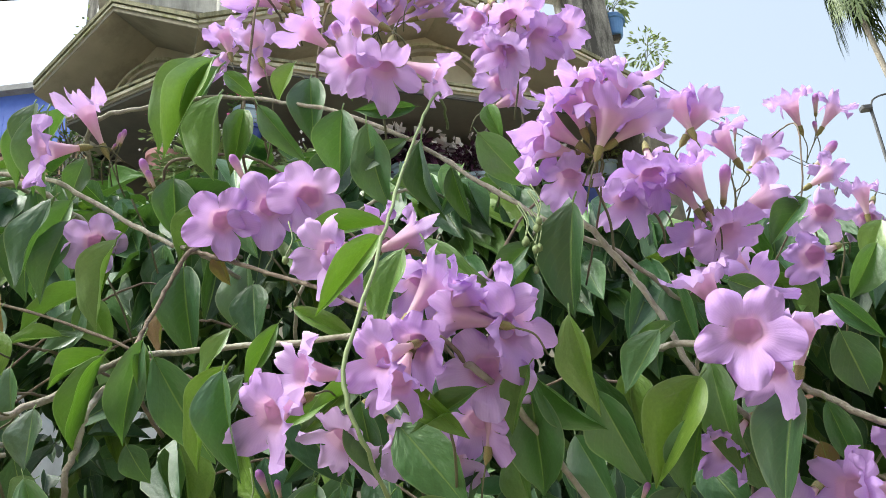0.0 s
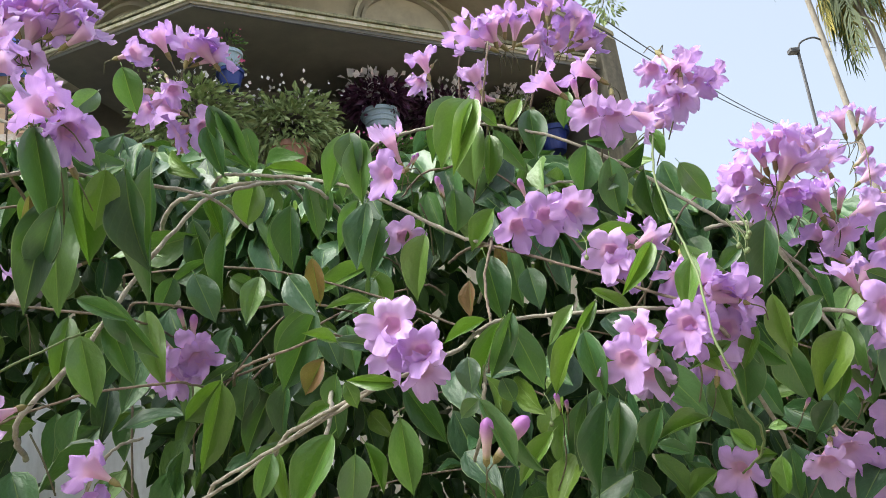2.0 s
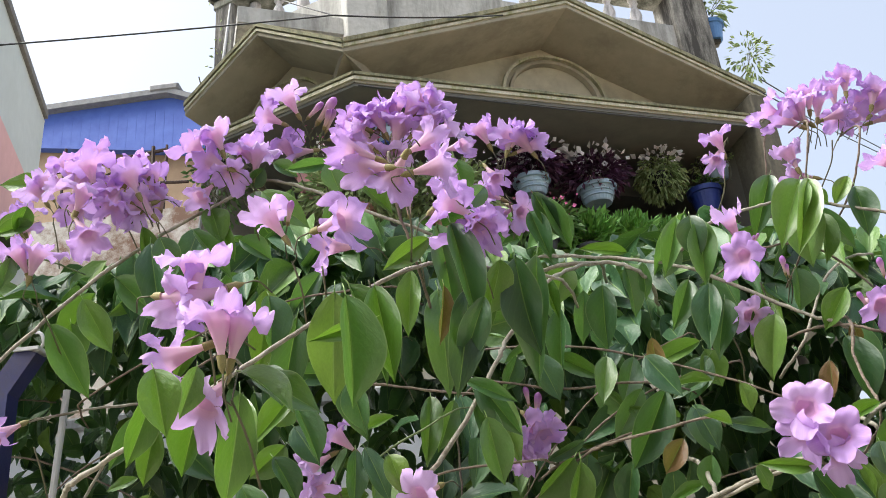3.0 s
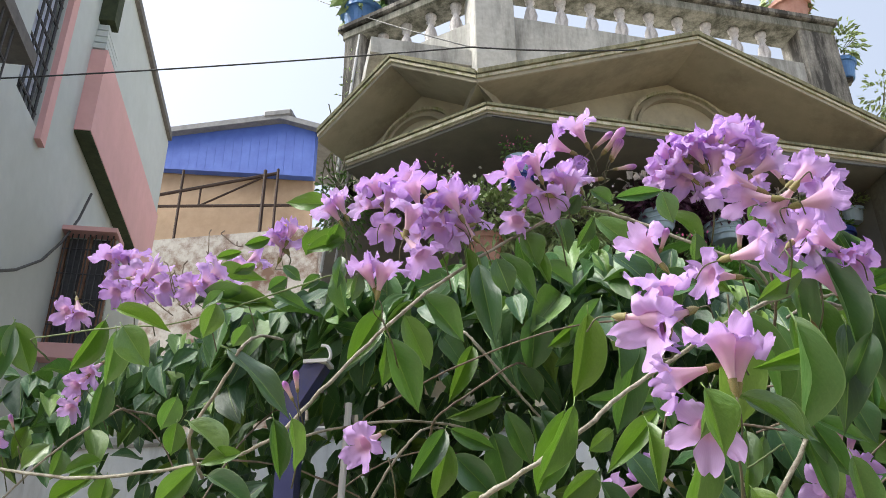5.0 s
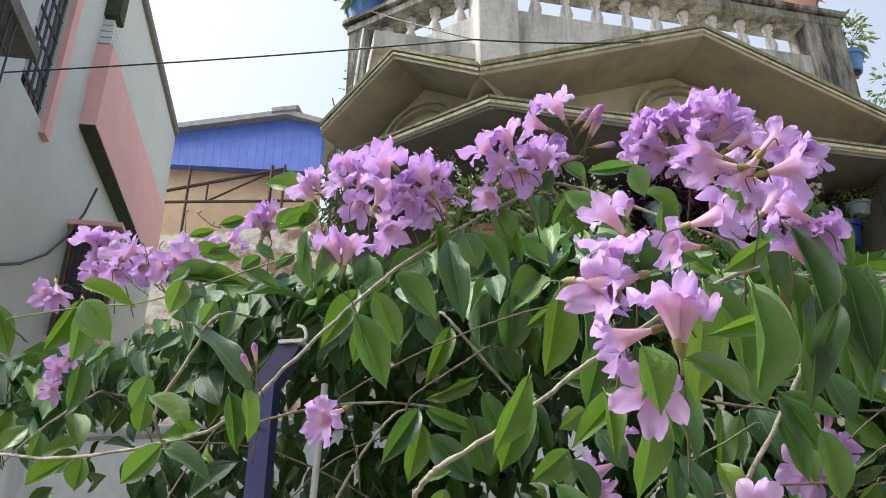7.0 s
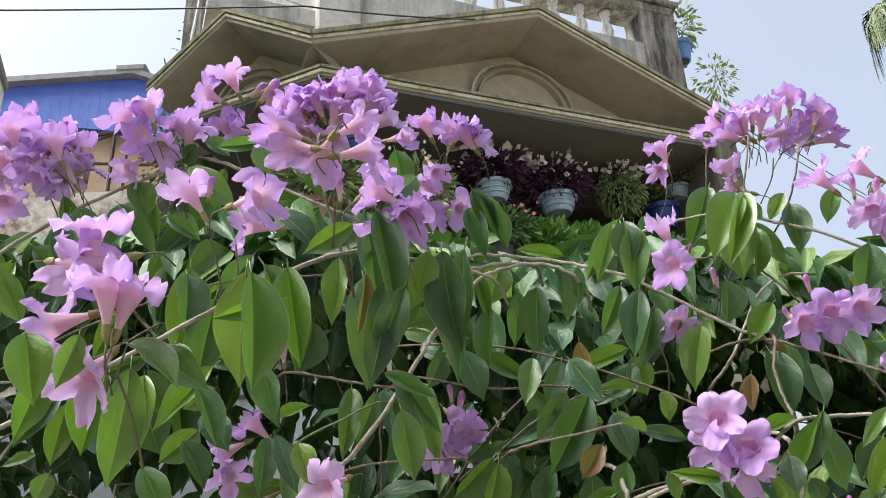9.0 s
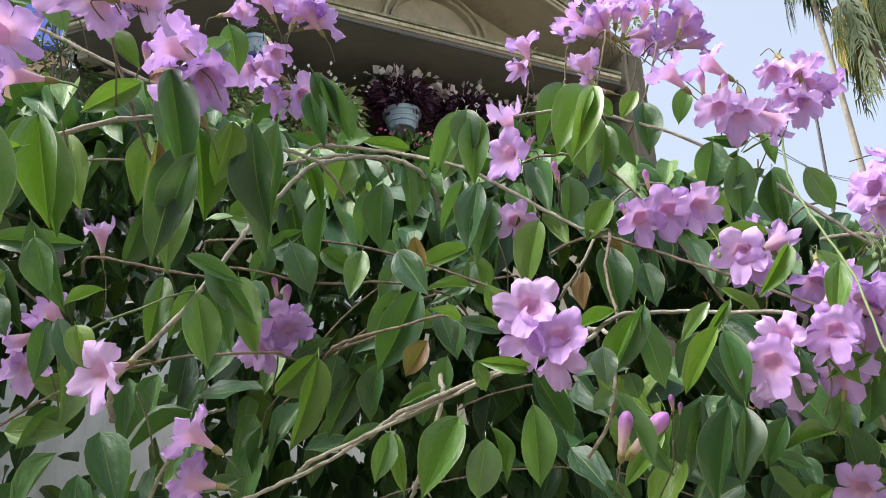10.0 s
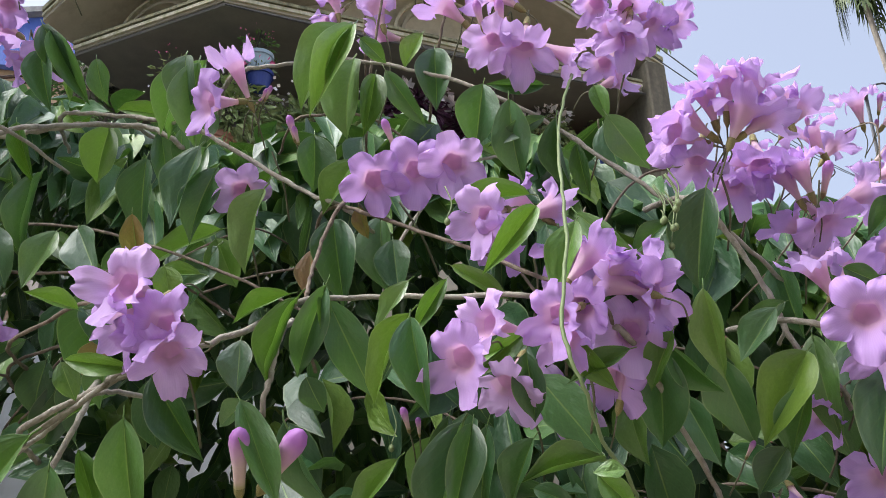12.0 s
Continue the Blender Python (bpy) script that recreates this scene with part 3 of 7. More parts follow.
# pots along the balustrade
for s, mm, r, h, pot, pl, n, sz, sp, lab, sd in (
        (-0.25, FL, 0.19, 0.22, POTBLUE, PLANT_PALE, 90, 0.2, (0.2, 0.2, 0.2), "faded blue tub with long-leaved plant on the rail", 21),
        (0.22, FL, 0.17, 0.16, POTBLACK, PLANT, 60, 0.2, (0.2, 0.2, 0.2), "black bowl with upright leaves on the rail", 22),
        (2.62, FR, 0.16, 0.2, POTBLACK, PLANT, 80, 0.16, (0.2, 0.2, 0.2), "black tub with leafy plant on the rail", 23),
        (3.3, FR, 0.19, 0.2, POTCLAY, PLANT_PALE, 120, 0.16, (0.22, 0.2, 0.22), "wide faded pink bowl with spiky plant on the rail", 24),
        (1.2, FR, 0.14, 0.16, POTBLACK, PLANT, 70, 0.2, (0.2, 0.2, 0.25), "dark pot with strap leaves on the rail", 25)):
    pot_plant("rail_pot", lab, on(mm, s, PARA + 0.09, 7.0 if mm is FR else 6.93), r, h, pot, pl, n, sz, sp, 0.18, None, 0.0, sd)
pot_plant("edge_plant", "pale blue pot of yellow-green shrub by the end pier", on(FR, 3.75, PARA + 0.12, 6.45), 0.12, 0.2, POTBLUE, PLANT_PALE, 240, 0.08, (0.24, 0.22, 0.26), 0.2, None, 0.0, 26)
part("bracket", box((-0.18, -0.05, -0.03), (0.05, 0.05, 0.0)), BLACKENED, bpy.data.objects["edge_plant"])
sapling = thing("sapling", "thin sapling with sparse small leaves growing from the roof edge", "sapling", at=on(FR, 3.62, PARA + 0.02, 5.86))
rnd = random.Random(27)
part("stem", tube(smooth_points([(-0.06, 0, -0.02), (0.12, -0.02, 0.02), (0.26, -0.03, 0.16), (0.33, -0.02, 0.42)], 5), 0.007, 6, taper=0.5), STALK, sapling)
for i in range(5):
    q = rnd.uniform(0, 6.28)
    part("twig", tube([(0.24 + 0.02 * i, -0.03, 0.1 + 0.06 * i), (0.26 + 0.02 * i + 0.1 * math.cos(q), -0.03 + 0.1 * math.sin(q), 0.16 + 0.07 * i)], 0.003, 4), STALK, sapling)
part("leaves", add_leaves(bmesh.new(), (0.3, -0.02, 0.26), (0.19, 0.16, 0.26), 170, 0.065, rnd), PLANT_PALE, sapling)["kind"] = "stuff"
rnd = random.Random(31)
t = thing("creeper", "sprawling weeds and thin creeper at the roof corner", "creeper", at=on(FL, -0.02, 0.42, 5.15))
part("leaves", add_leaves(bmesh.new(), (-0.06, 0.1, -0.25), (0.24, 0.3, 0.4), 520, 0.05, rnd), PLANT, t)["kind"] = "stuff"
part("leaves", add_leaves(bmesh.new(), (-0.06, 0.1, 0.7), (0.09, 0.15, 0.6), 50, 0.045, rnd), PLANT_PALE, t)["kind"] = "stuff"
for i in range(9):
    p = [Vector((-0.1 + rnd.uniform(-0.1, 0.1), 0.1, -0.5 + 0.3 * k)) + Vector((rnd.uniform(-0.08, 0.08), rnd.uniform(-0.1, 0.1), 0)) for k in range(5)]
    part("stem", tube(smooth_points(p, 3), 0.006, 4), STALK, t)
t = thing("bamboo_pole", "two thin grey poles leaning at the house corner", "pole", at=on(FL, -0.35, 0.55, 0))
part("pole", tube([(0.0, 0, 4.4), (0.22, 0.05, 6.9)], 0.014), GREYPIPE, t)
part("pole", tube([(0.09, 0.05, 4.4), (0.26, 0.1, 6.8)], 0.01), GREYPIPE, t)

# ---- the grey-green house beside it ----
W0, W1 = Vector((-6.23, 9.0)), Vector((-5.38, 6.31))
WD = (W1 - W0).normalized()
# x along the wall towards the viewer, y out of the wall, z up
GW = Matrix(((WD.x, -WD.y, 0, W0.x), (WD.y, WD.x, 0, W0.y), (0, 0, 1, 0), (0, 0, 0, 1)))
green = thing("neighbour_house", "grey-green plastered house with pink bands and barred windows", "house", at=(-9, 7, 0))
green_inv = Matrix.Translation((9, -7, 0))


def gpart(name, bm, material, label="", parent=None):
    ob = part(name, bm, material, parent or green, label)
    if not parent:
        ob.matrix_parent_inverse = green_inv
    return ob


# wall in pieces round its two openings
for lo, hi in (((-0.1, 0), (1.9, 8.5)), ((1.9, 0), (3.45, 8.5)), ((3.45, 0), (4.62, 8.5)), ((4.62, 0), (5.15, 5.5)), ((4.62, 7.05), (5.15, 8.5)), ((5.15, 0), (9.0, 8.5))):
    gpart("wall", box((lo[0], -0.25, lo[1]), (hi[0], 0.0, hi[1]), GW), GREENWALL, "smooth grey-green plaster wall")
gpart("end_wall", box((-0.1, -5.0, 0), (0.1, -0.26, 8.5), GW), GREENWALL)
gpart("roof", box((-0.05, -5.2, 8.5), (9.0, 0.05, 8.6), GW), EAVE, "flat roof slab with dark stained edge")
gpart("pink_band", box((0.5, 0.0, 6.05), (3.8, 0.15, 6.97), GW), PINK, "pink box band along the wall")
gpart("band_foot", box((0.5, 0.005, 6.03), (3.79, 0.145, 6.047), GW), MOSSDARK, "dark mossy underside")
for i in range(4):
    gpart("step_moulding", box((3.3, 0.0, 6.99 + 0.085 * i), (3.8 - 0.012 * i, 0.12 - 0.006 * i, 7.05 + 0.085 * i), GW), GREENWALL)
gpart("upper_hood", box((3.62, 0.0, 7.34), (3.8, 0.15, 8.3), GW), MOSSDARK, "dark mossy hood")
# a dark matte sheet in place of glass, for the unlit room within
win = gpart("window", box((4.62, -0.24, 5.5), (5.14, -0.2, 7.05), GW), IRON)
gpart("window_frame", box((4.48, 0.0, 5.4), (4.615, 0.05, 7.6), GW), PINK, "pink surround", win)
gpart("shutter", box((4.72, -0.09, 5.72), (5.13, -0.06, 7.03), GW), SHUTTER, "pale lilac shutter", win)
for i in range(5):
    gpart("bar", tube([GW @ Vector((4.65 + 0.115 * i, -0.03, 5.5)), GW @ Vector((4.65 + 0.115 * i, -0.03, 7.05))], 0.012), IRON, "", win)
for i in range(7):
    gpart("bar", tube([GW @ Vector((4.62, -0.03, 5.62 + 0.22 * i)), GW @ Vector((5.15, -0.03, 5.62 + 0.22 * i))], 0.012), IRON, "", win)
# a bay with a barred window in its end
gpart("bay", box((2.0, 0.0, 3.5), (3.36, 0.45, 5.17), GW), GREENWALL, "plastered bay with a window in its end")
# the dark pane colours in an unlit inside; the bay is solid
win = gpart("window", box((3.361, 0.03, 4.12), (3.38, 0.42, 5.15), GW), IRON, "barred window with a dark pane for its unlit inside")
gpart("window_hood", box((3.2, 0.0, 5.17), (3.52, 0.47, 5.215), GW), PINK, "pink hood", win)
gpart("window_sill", box((3.3, 0.0, 3.98), (3.52, 0.47, 4.11), GW), PINK, "pink sill", win)
for y in (0.0, 0.2, 0.4):
    gpart("window_mullion", box((3.381, y, 4.12), (3.41, y + 0.045, 5.16), GW), WOOD, "brown wooden mullion", win)
for i in range(9):
    gpart("bar", tube([GW @ Vector((3.44, 0.03 + 0.05 * i, 4.11)), GW @ Vector((3.44, 0.03 + 0.05 * i, 5.17))], 0.006), IRON, "", win)
for i in range(4):
    gpart("bar", tube([GW @ Vector((3.44, 0.01, 4.3 + 0.24 * i)), GW @ Vector((3.44, 0.44, 4.3 + 0.24 * i))], 0.006), IRON, "", win)
balc = gpart("balcony", box((5.71, 0.0, 5.27), (9.0, 0.3, 5.36), GW), EAVE, "dark balcony slab with iron railing below")
gpart("slab_edge", box((5.7, 0.3, 5.26), (9.0, 0.312, 5.37), GW), EAVE, "", balc)
for i in range(14):
    s = 6.08 + 0.1 * i
    gpart("bar", tube([GW @ Vector((s, 0.29, 3.6)), GW @ Vector((s, 0.29, 5.26))], 0.007), IRON, "", balc)
for z in (4.35, 4.7, 5.0):
    gpart("bar", tube([GW @ Vector((6.08, 0.29, z)), GW @ Vector((7.4, 0.29, z))], 0.008), IRON, "", balc)

gpart("slack_cable", tube([GW @ Vector((a, 0.06, z)) for a, z in ((3.10, 5.78), (3.31, 5.39), (3.63, 4.99), (4.01, 4.63), (4.49, 4.32), (4.89, 4.12))], 0.012, 6), WIRE, "slack black cable")

# ---- blue shed behind ----
shed = thing("blue_shed", "blue sheet-metal shed with grey roof and tan open awning", "shed", at=(-6, 11, 0))


def spart(name, bm, material, label=""):
    ob = part(name, bm, material, shed, label)
    ob.matrix_parent_inverse = Matrix.Translation((6, -11, 0))
    return ob


bm = bmesh.new()
add_prism(bm, [(-9.0, 9.62), (-4.7, 8.93), (-4.7, 9.9), (-5.3, 10.05), (-9.0, 10.05)], 11.0, 11.15)
spart("wall", bm, BLUEWALL, "blue painted sheet wall")
for i in range(28):
    spart("rib", box((-8.95 + 0.155 * i, 10.9975, 9.63 - 0.0248 * i), (-8.935 + 0.155 * i, 11.01, 9.86)), BLUEWALL)
bm = bmesh.new()
add_prism(bm, [(-9.1, 10.05), (-5.3, 10.16), (-4.55, 9.85), (-4.55, 9.75), (-5.3, 10.06), (-9.1, 9.95)], 10.85, 13.0)
spart("roof", bm, TINROOF, "grey sheet roof")
spart("ridge_cap", box((-5.6, 10.83, 10.1), (-5.1, 11.3, 10.24), None, 0.03), TINROOF)
spart("awning", box((-9.0, 11.2, 7.9), (-4.75, 11.3, 9.7)), TAN, "tan board lining under the awning")
for p, q, r in (((-9, 10.95, 8.62), (-5.3, 10.95, 9.02), 0.03), ((-9, 10.95, 8.72), (-4.9, 10.95, 8.38), 0.026), ((-6.95, 10.95, 7.7), (-6.95, 10.95, 9.25), 0.024), ((-6.6, 10.95, 8.52), (-6.6, 10.95, 8.88), 0.018), ((-6.6, 10.95, 8.52), (-5.5, 10.95, 8.98), 0.018), ((-5.5, 10.95, 7.7), (-5.5, 10.95, 9.1), 0.032), ((-5.28, 10.95, 7.7), (-5.28, 10.95, 9.1), 0.024)):
    spart("truss_bar", tube([p, q], r), RUST, "rusty truss bar")
spart("low_wall", box((-9.0, 10.6, 0.0), (-4.4, 10.85, 7.75)), PEELING, "old wall with peeling whitewash over brown brick")

# ---- boundary: white wall, blue gate, pipe, red coping ----
wall = thing("boundary_wall", "whitewashed boundary wall behind the vine", "wall", kind="structure", at=(-1.4, 2.8, 0))
ob = part("wall", box((-2.0, 0, 0), (1.0, 0.12, 2.45)), WHITEWALL, wall)
part("coping", box((-2.02, -0.02, 2.45), (1.02, 0.14, 2.5), None, 0.01), CONCRETE, wall)
gate = thing("gate", "dark blue painted steel gate frame behind the vine", "gate", at=(-1.254, 0.77, 0))
bm = bmesh.new()
add_prism(bm, [(-0.014, 0), (0.014, 0), (0.014, 1.975), (0.048, 2.03), (0.02, 2.04), (-0.014, 1.988)], -0.014, 0.014)
part("gate_post", bm, BLUEGATE, gate)
part("end_plate", box((0.016, -0.018, 2.034), (0.052, 0.018, 2.039)), GREYPIPE, gate, "pale end plate")
part("gate_hook", tube(smooth_points([(0.04, -0.01, 2.03), (0.054, -0.01, 2.042), (0.05, -0.01, 2.058), (0.04, -0.01, 2.062)], 4), 0.0025, 6), GREYPIPE, gate, "pale bent hook")
part("gate_rail", box((-0.62, -0.012, 1.5), (-0.015, 0.012, 1.545)), BLUEGATE, gate)
part("gate_rail", box((-0.62, -0.012, 0.3), (-0.015, 0.012, 0.345)), BLUEGATE, gate)
for i in range(4):
    part("gate_bar", tube([(-0.14 - 0.13 * i, 0, 0.3), (-0.14 - 0.13 * i, 0, 1.54)], 0.007), BLUEGATE, gate)
t = thing("pipe", "grey plastic pipe standing behind the vine", "pipe", at=(-1.180, 0.8, 0))
part("pipe", tube([(-0.030, 0, 0), (-0.032, 0, 1.2), (0.0, 0, 1.985)], 0.005, 10), GREYPIPE, t)
red = thing("red_wall", "brick wall under a red painted coping", "wall", kind="structure", at=(1.69, 3.08, 0))
RM = Matrix.Rotation(radians(-28), 4, "Z")
part("wall", box((-0.6, 0.02, 0), (3.6, 0.24, 2.68), RM), BRICK, red)
part("coping", box((-0.65, -0.05, 2.68), (3.6, 0.3, 2.78), RM, 0.015), REDCOPING, red, "red coping")

# ---- palms, lamp post, cables ----
def palm(at, trunk, seed, fronds, size, hang, yellow=0.25, thick=0.075):
    """A slender palm: trunk points over its foot, then arching fronds whose long narrow leaflets hang down."""
    rnd = random.Random(seed)
    t = thing("palm_tree", "tall slender palm with drooping green and yellow fronds", "palm", group="palms", at=at)
    pts = smooth_points([(0, 0, 0)] + list(trunk), 6)
    top = pts[-1]
    part("trunk", add_tube(bmesh.new(), pts, thick, 10, taper=0.7), PALMTRUNK, t, smooth=True)
    part("crownshaft", add_tube(bmesh.new(), [top - Vector((0, 0, 0.7)), top - Vector((0, 0, 0.35)), top + Vector((0, 0, 0.1))], thick * 1.15, 10, taper=0.6), PALMLEAF, t, "smooth green crownshaft", smooth=True)
    for i in range(fronds):
        a = 2.4 * i + rnd.uniform(-0.3, 0.3)
        rise = rnd.uniform(0.1, 1.0) - hang * (i % 2)
        ln = size * rnd.uniform(0.85, 1.1)
        out = Vector((math.cos(a), math.sin(a), 0))
        rib = []
        for k in range(12):
            q = k / 11
            rib.append(top + out * ln * (0.62 * q - 0.3 * q * q) + Vector((0, 0, ln * (rise * 0.55 * q - (0.85 + 0.25 * hang) * q * q))))
        bm = bmesh.new()
        add_tube(bm, rib, 0.02, 4, taper=0.3)
        for k in range(2, 12):
            way = (rib[k] - rib[k - 1]).normalized()
            side = way.cross(Vector((0, 0, 1)))
            side = side.normalized() if side.length > 0.05 else out.cross(Vector((0, 0, 1)))
            for sd in (-1, 1):
                for j in range(4):
                    p = rib[k - 1].lerp(rib[k], j / 4)
                    l2 = size * (0.36 * math.sin(math.pi * min(1, (k + j / 4) / 13)) + 0.08) * rnd.uniform(0.8, 1.15)
                    reach = side * sd * l2 * rnd.uniform(0.05, 0.5) + way * l2 * rnd.uniform(0.05, 0.35)
                    mid = p + reach * 0.8 - Vector((0, 0, l2 * 0.18))
                    tip = p + reach - Vector((0, 0, l2 * rnd.uniform(0.75, 1.0)))
                    w = way.cross(side).cross(tip - p).normalized() * 0.017
                    bm.faces.new([bm.verts.new(x) for x in (p - w * 0.6, p + w * 0.6, mid + w, tip, mid - w)])
        old = rnd.random() < yellow
        part("frond", bm, PALMOLD if old else PALMLEAF, t, "yellowing frond" if old else "")
    return t


palm((9.6, 14.0, 0), ((0.0, 0, 5.0), (-0.12, 0, 9.5), (-0.34, 0, 13.3)), 1, 11, 1.5, 0.5, 0.1)
palm((10.7, 14.4, 0), ((0.1, 0, 5.5), (0.22, 0, 9.9), (0.02, 0, 11.4), (-0.1, 0, 12.7)), 2, 20, 1.9, 0.9, 0.3)
palm((11.5, 14.2, 0), ((0.0, 0, 5.5), (0.0, 0, 10.0), (-0.05, 0, 15.4)), 3, 13, 1.9, 0.6, 0.3)
palm((14.4, 16.0, 0), ((-0.1, 0.1, 6.0), (-0.2, 0.2, 10.0), (-0.3, 0.3, 19.0)), 4, 13, 2.2, 0.6)
t = thing("street_lamp", "thin dark street lamp post with a bent arm", "street lamp", at=(8.72, 14.0, 0))
part("post", tube([(0, 0, 0), (0.0, 0, 7.5), (0.12, 0, 10.1)], 0.032, 8), IRON, t)
part("arm", tube(smooth_points([(0.11, 0, 9.95), (0.2, 0, 10.28), (0.5, 0, 10.4), (0.68, 0, 10.33)], 4), 0.02, 6), IRON, t)
part("lamp_head", box((-0.08, -0.08, 10.06), (0.13, 0.08, 10.17), None, 0.02), IRON, t)


def cable(a, b, sag, r=0.006):
    a, b = Vector(a), Vector(b)
    pts = [a.lerp(b, i / 16) - Vector((0, 0, sag * 4 * (i / 16) * (1 - i / 16))) for i in range(17)]
    t = thing("cable", "thin black overhead cable", "cable", group="overhead cables", at=a)
    part("wire", tube([p - a for p in pts], r, 5), WIRE, t)


cable((-1.2, 4.1, 4.84), (1.6, 5.2, 4.84), 0.02, 0.007)
cable((-5.54, 3.75, 5.36), (-1.31, 3.93, 5.28), 0.03)
cable((-1.31, 3.93, 5.28), (-0.2, 4.35, 5.46), 0.02)
cable((-3.9, 7.2, 9.3), (-1.31, 3.93, 5.28), 0.05, 0.005)
cable((1.66, 5.0, 5.12), (9.5, 14.0, 8.0), 0.35, 0.005)
cable((1.6, 5.1, 5.15), (9.5, 14.3, 8.2), 0.3, 0.005)
cable((9.4, 14.0, 10.33), (14.0, 16.0, 11.1), 0.15, 0.006)

# ---- the flowering vine ----
vine = thing("flowering_vine", "dense climbing vine with glossy green leaves and lilac trumpet flowers", "vine", at=(-0.4, 0.8, 0))
vine_inv = Matrix.Translation((0.4, -0.8, 0))
rv = random.Random(77)


def vpart(name, data, parent=None, label=""):
    ob = new(name, data)
    ob.parent = parent or vine
    if not parent:
        ob.matrix_parent_inverse = vine_inv
    return tagged(ob, label)


def leaf_mesh(rows, cols, curl, fold, wave, seed, stalk=True):
    """An ovate leaf of length 1 and width 1 along y: round at its base, drawn out to a drip tip, folded at its midrib and curling down."""
    rnd = random.Random(seed)
    bm = bmesh.new()
    uvl = bm.loops.layers.uv.new("UVMap")
    ph, bend, skew = rnd.uniform(0, 6.28), rnd.uniform(-0.07, 0.07), rnd.uniform(-0.06, 0.06)
    grid, where = [], {}
    for i in range(rows + 1):
        u = (i / rows) ** 1.1
        # widest at two fifths, full at the base, narrowing in a slight hollow before the tip
        half = 0.5 * min(1.0, (u / 0.4) * (2 - u / 0.4)) ** 0.66 if u < 0.4 else 0.5 * (1 - ((u - 0.4) / 0.6) ** 1.8)
        if u > 0.8:
            half *= 0.55 + 0.45 * (1 - u) / 0.2
        half = max(half, 0.005)
        line = []
        for j in range(cols + 1):
            s = 2 * j / cols - 1
            x = half * s * (1 + skew * s) + bend * math.sin(2.6 * u) * (0.3 + u)
            q = abs(s)
            z = 0.72 * fold * half * (q - 0.3 * q * q) - 0.8 * curl * (u - 0.25) ** 2 - 0.12 * curl * u
            z += wave * half * q * q * math.sin(8 * u + ph + (1.7 if s > 0 else 0)) + 0.012 * q * (1 - q) * math.sin(30 * (u - 0.4 * q * half))
            v = bm.verts.new((x, u - 0.05 * q * q * (1 - u) ** 6, z))
            where[v] = (0.5 + 0.5 * s, u)
            line.append(v)
        grid.append(line)
    for a, b in zip(grid, grid[1:]):
        for j in range(cols):
            bm.faces.new((a[j], a[j + 1], b[j + 1], b[j]))
    for line, below in zip(grid, grid[1:]):
        bm.edges.get((line[cols // 2], below[cols // 2])).smooth = False
    for f in bm.faces:
        for lp in f.loops:
            lp[uvl].uv = where[lp.vert]
    if stalk:
        add_tube(bm, [(0, -0.15, -0.06), (0, -0.06, -0.01), (0, 0.03, -0.012)], 0.013, 5)
        for f in bm.faces:
            if any(v not in where for v in f.verts):
                for lp in f.loops:
                    lp[uvl].uv = (0.5, 0.1)
    return bm


LEAF_KINDS = [(0.12, 0.7, 0.08), (0.22, 0.85, 0.1), (0.04, 0.95, 0.07), (0.32, 0.6, 0.12), (0.16, 1.1, 0.08), (0.08, 0.45, 0.12), (-0.08, 0.65, 0.1), (0.24, 0.3, 0.12), (0.14, 1.0, 0.07)]
LEAVES = [[mesh_of("leaf", leaf_mesh(16, 8, c, f, w, 5 + i), mt, smooth=True) for i, (c, f, w) in enumerate(LEAF_KINDS)] for mt in (LEAF, LEAF_YOUNG, LEAF_OLD)]


def leaf_pose(base, tip, width, normal):
    way = Vector(tip) - Vector(base)
    ln = way.length
    y = way / ln
    z = (normal - y * normal.dot(y)).normalized()
    x = y.cross(z)
    return Matrix.Translation(base) @ Matrix((x, y, z)).transposed().to_4x4() @ Matrix.Diagonal((width, ln, ln, 1))


leaf_count = 0
fronts = []


def leaf(base, tip, width, tone=None):
    """A leaf from its base to its tip; it turns its face outwards, a little at random."""
    global leaf_count
    leaf_count += 1
    base, tip = Vector(base), Vector(tip)
    way = tip - base
    ln = way.length
    fronts.append((base + tip) / 2)
    # it shows its face to the lane, where the light comes from
    normal = (Vector((-0.45, -0.25, 1.68)) - (base + tip) / 2).normalized() + Vector((rv.gauss(0, 0.3), 0, 0.12 + rv.gauss(0, 0.2)))
    if tone is None:
        q = rv.random()
        tone = 1 if q < 0.11 else 2 if q > 0.994 else 0
    data = LEAVES[tone][rv.randrange(len(LEAF_KINDS))]
    ob = vpart("leaf", data, None, "yellowed leaf" if tone == 2 else "fresh light green leaf" if tone == 1 else "")
    ob.matrix_basis = leaf_pose(base, tip, min(max(width * 0.92, 0.3 * ln), 0.72 * ln), normal)
    return ob


def branch(radius, *points):
    """A stem through points; its ends dip back into the leaves."""
    ends = [Vector(p) for p in points]
    head, foot = (ends[0] - ends[1]).normalized(), (ends[-1] - ends[-2]).normalized()
    back = Vector((0, 0.09, 0))
    points = [ends[0] + head * 0.045 + back, ends[0] + head * 0.025 + back * 0.3] + ends + [ends[-1] + foot * 0.025 + back * 0.3, ends[-1] + foot * 0.045 + back]
    pts = smooth_points(points, 6)
    pts = [p + Vector((rv.uniform(-1, 1), rv.uniform(-1, 1), rv.uniform(-1, 1))) * radius * 0.3 for p in pts]
    bm = add_tube(bmesh.new(), pts, radius * (0.5 if 0.00245 < radius < 0.0027 else 0.74), 8, knobs=0.2, taper=0.8, rnd=rv)
    mt = STEM_GREEN if 0.00245 < radius < 0.0027 else BARK_DARK if radius < 0.0025 else BARK
    return vpart("stem", mesh_of("stem", bm, mt, smooth=True))


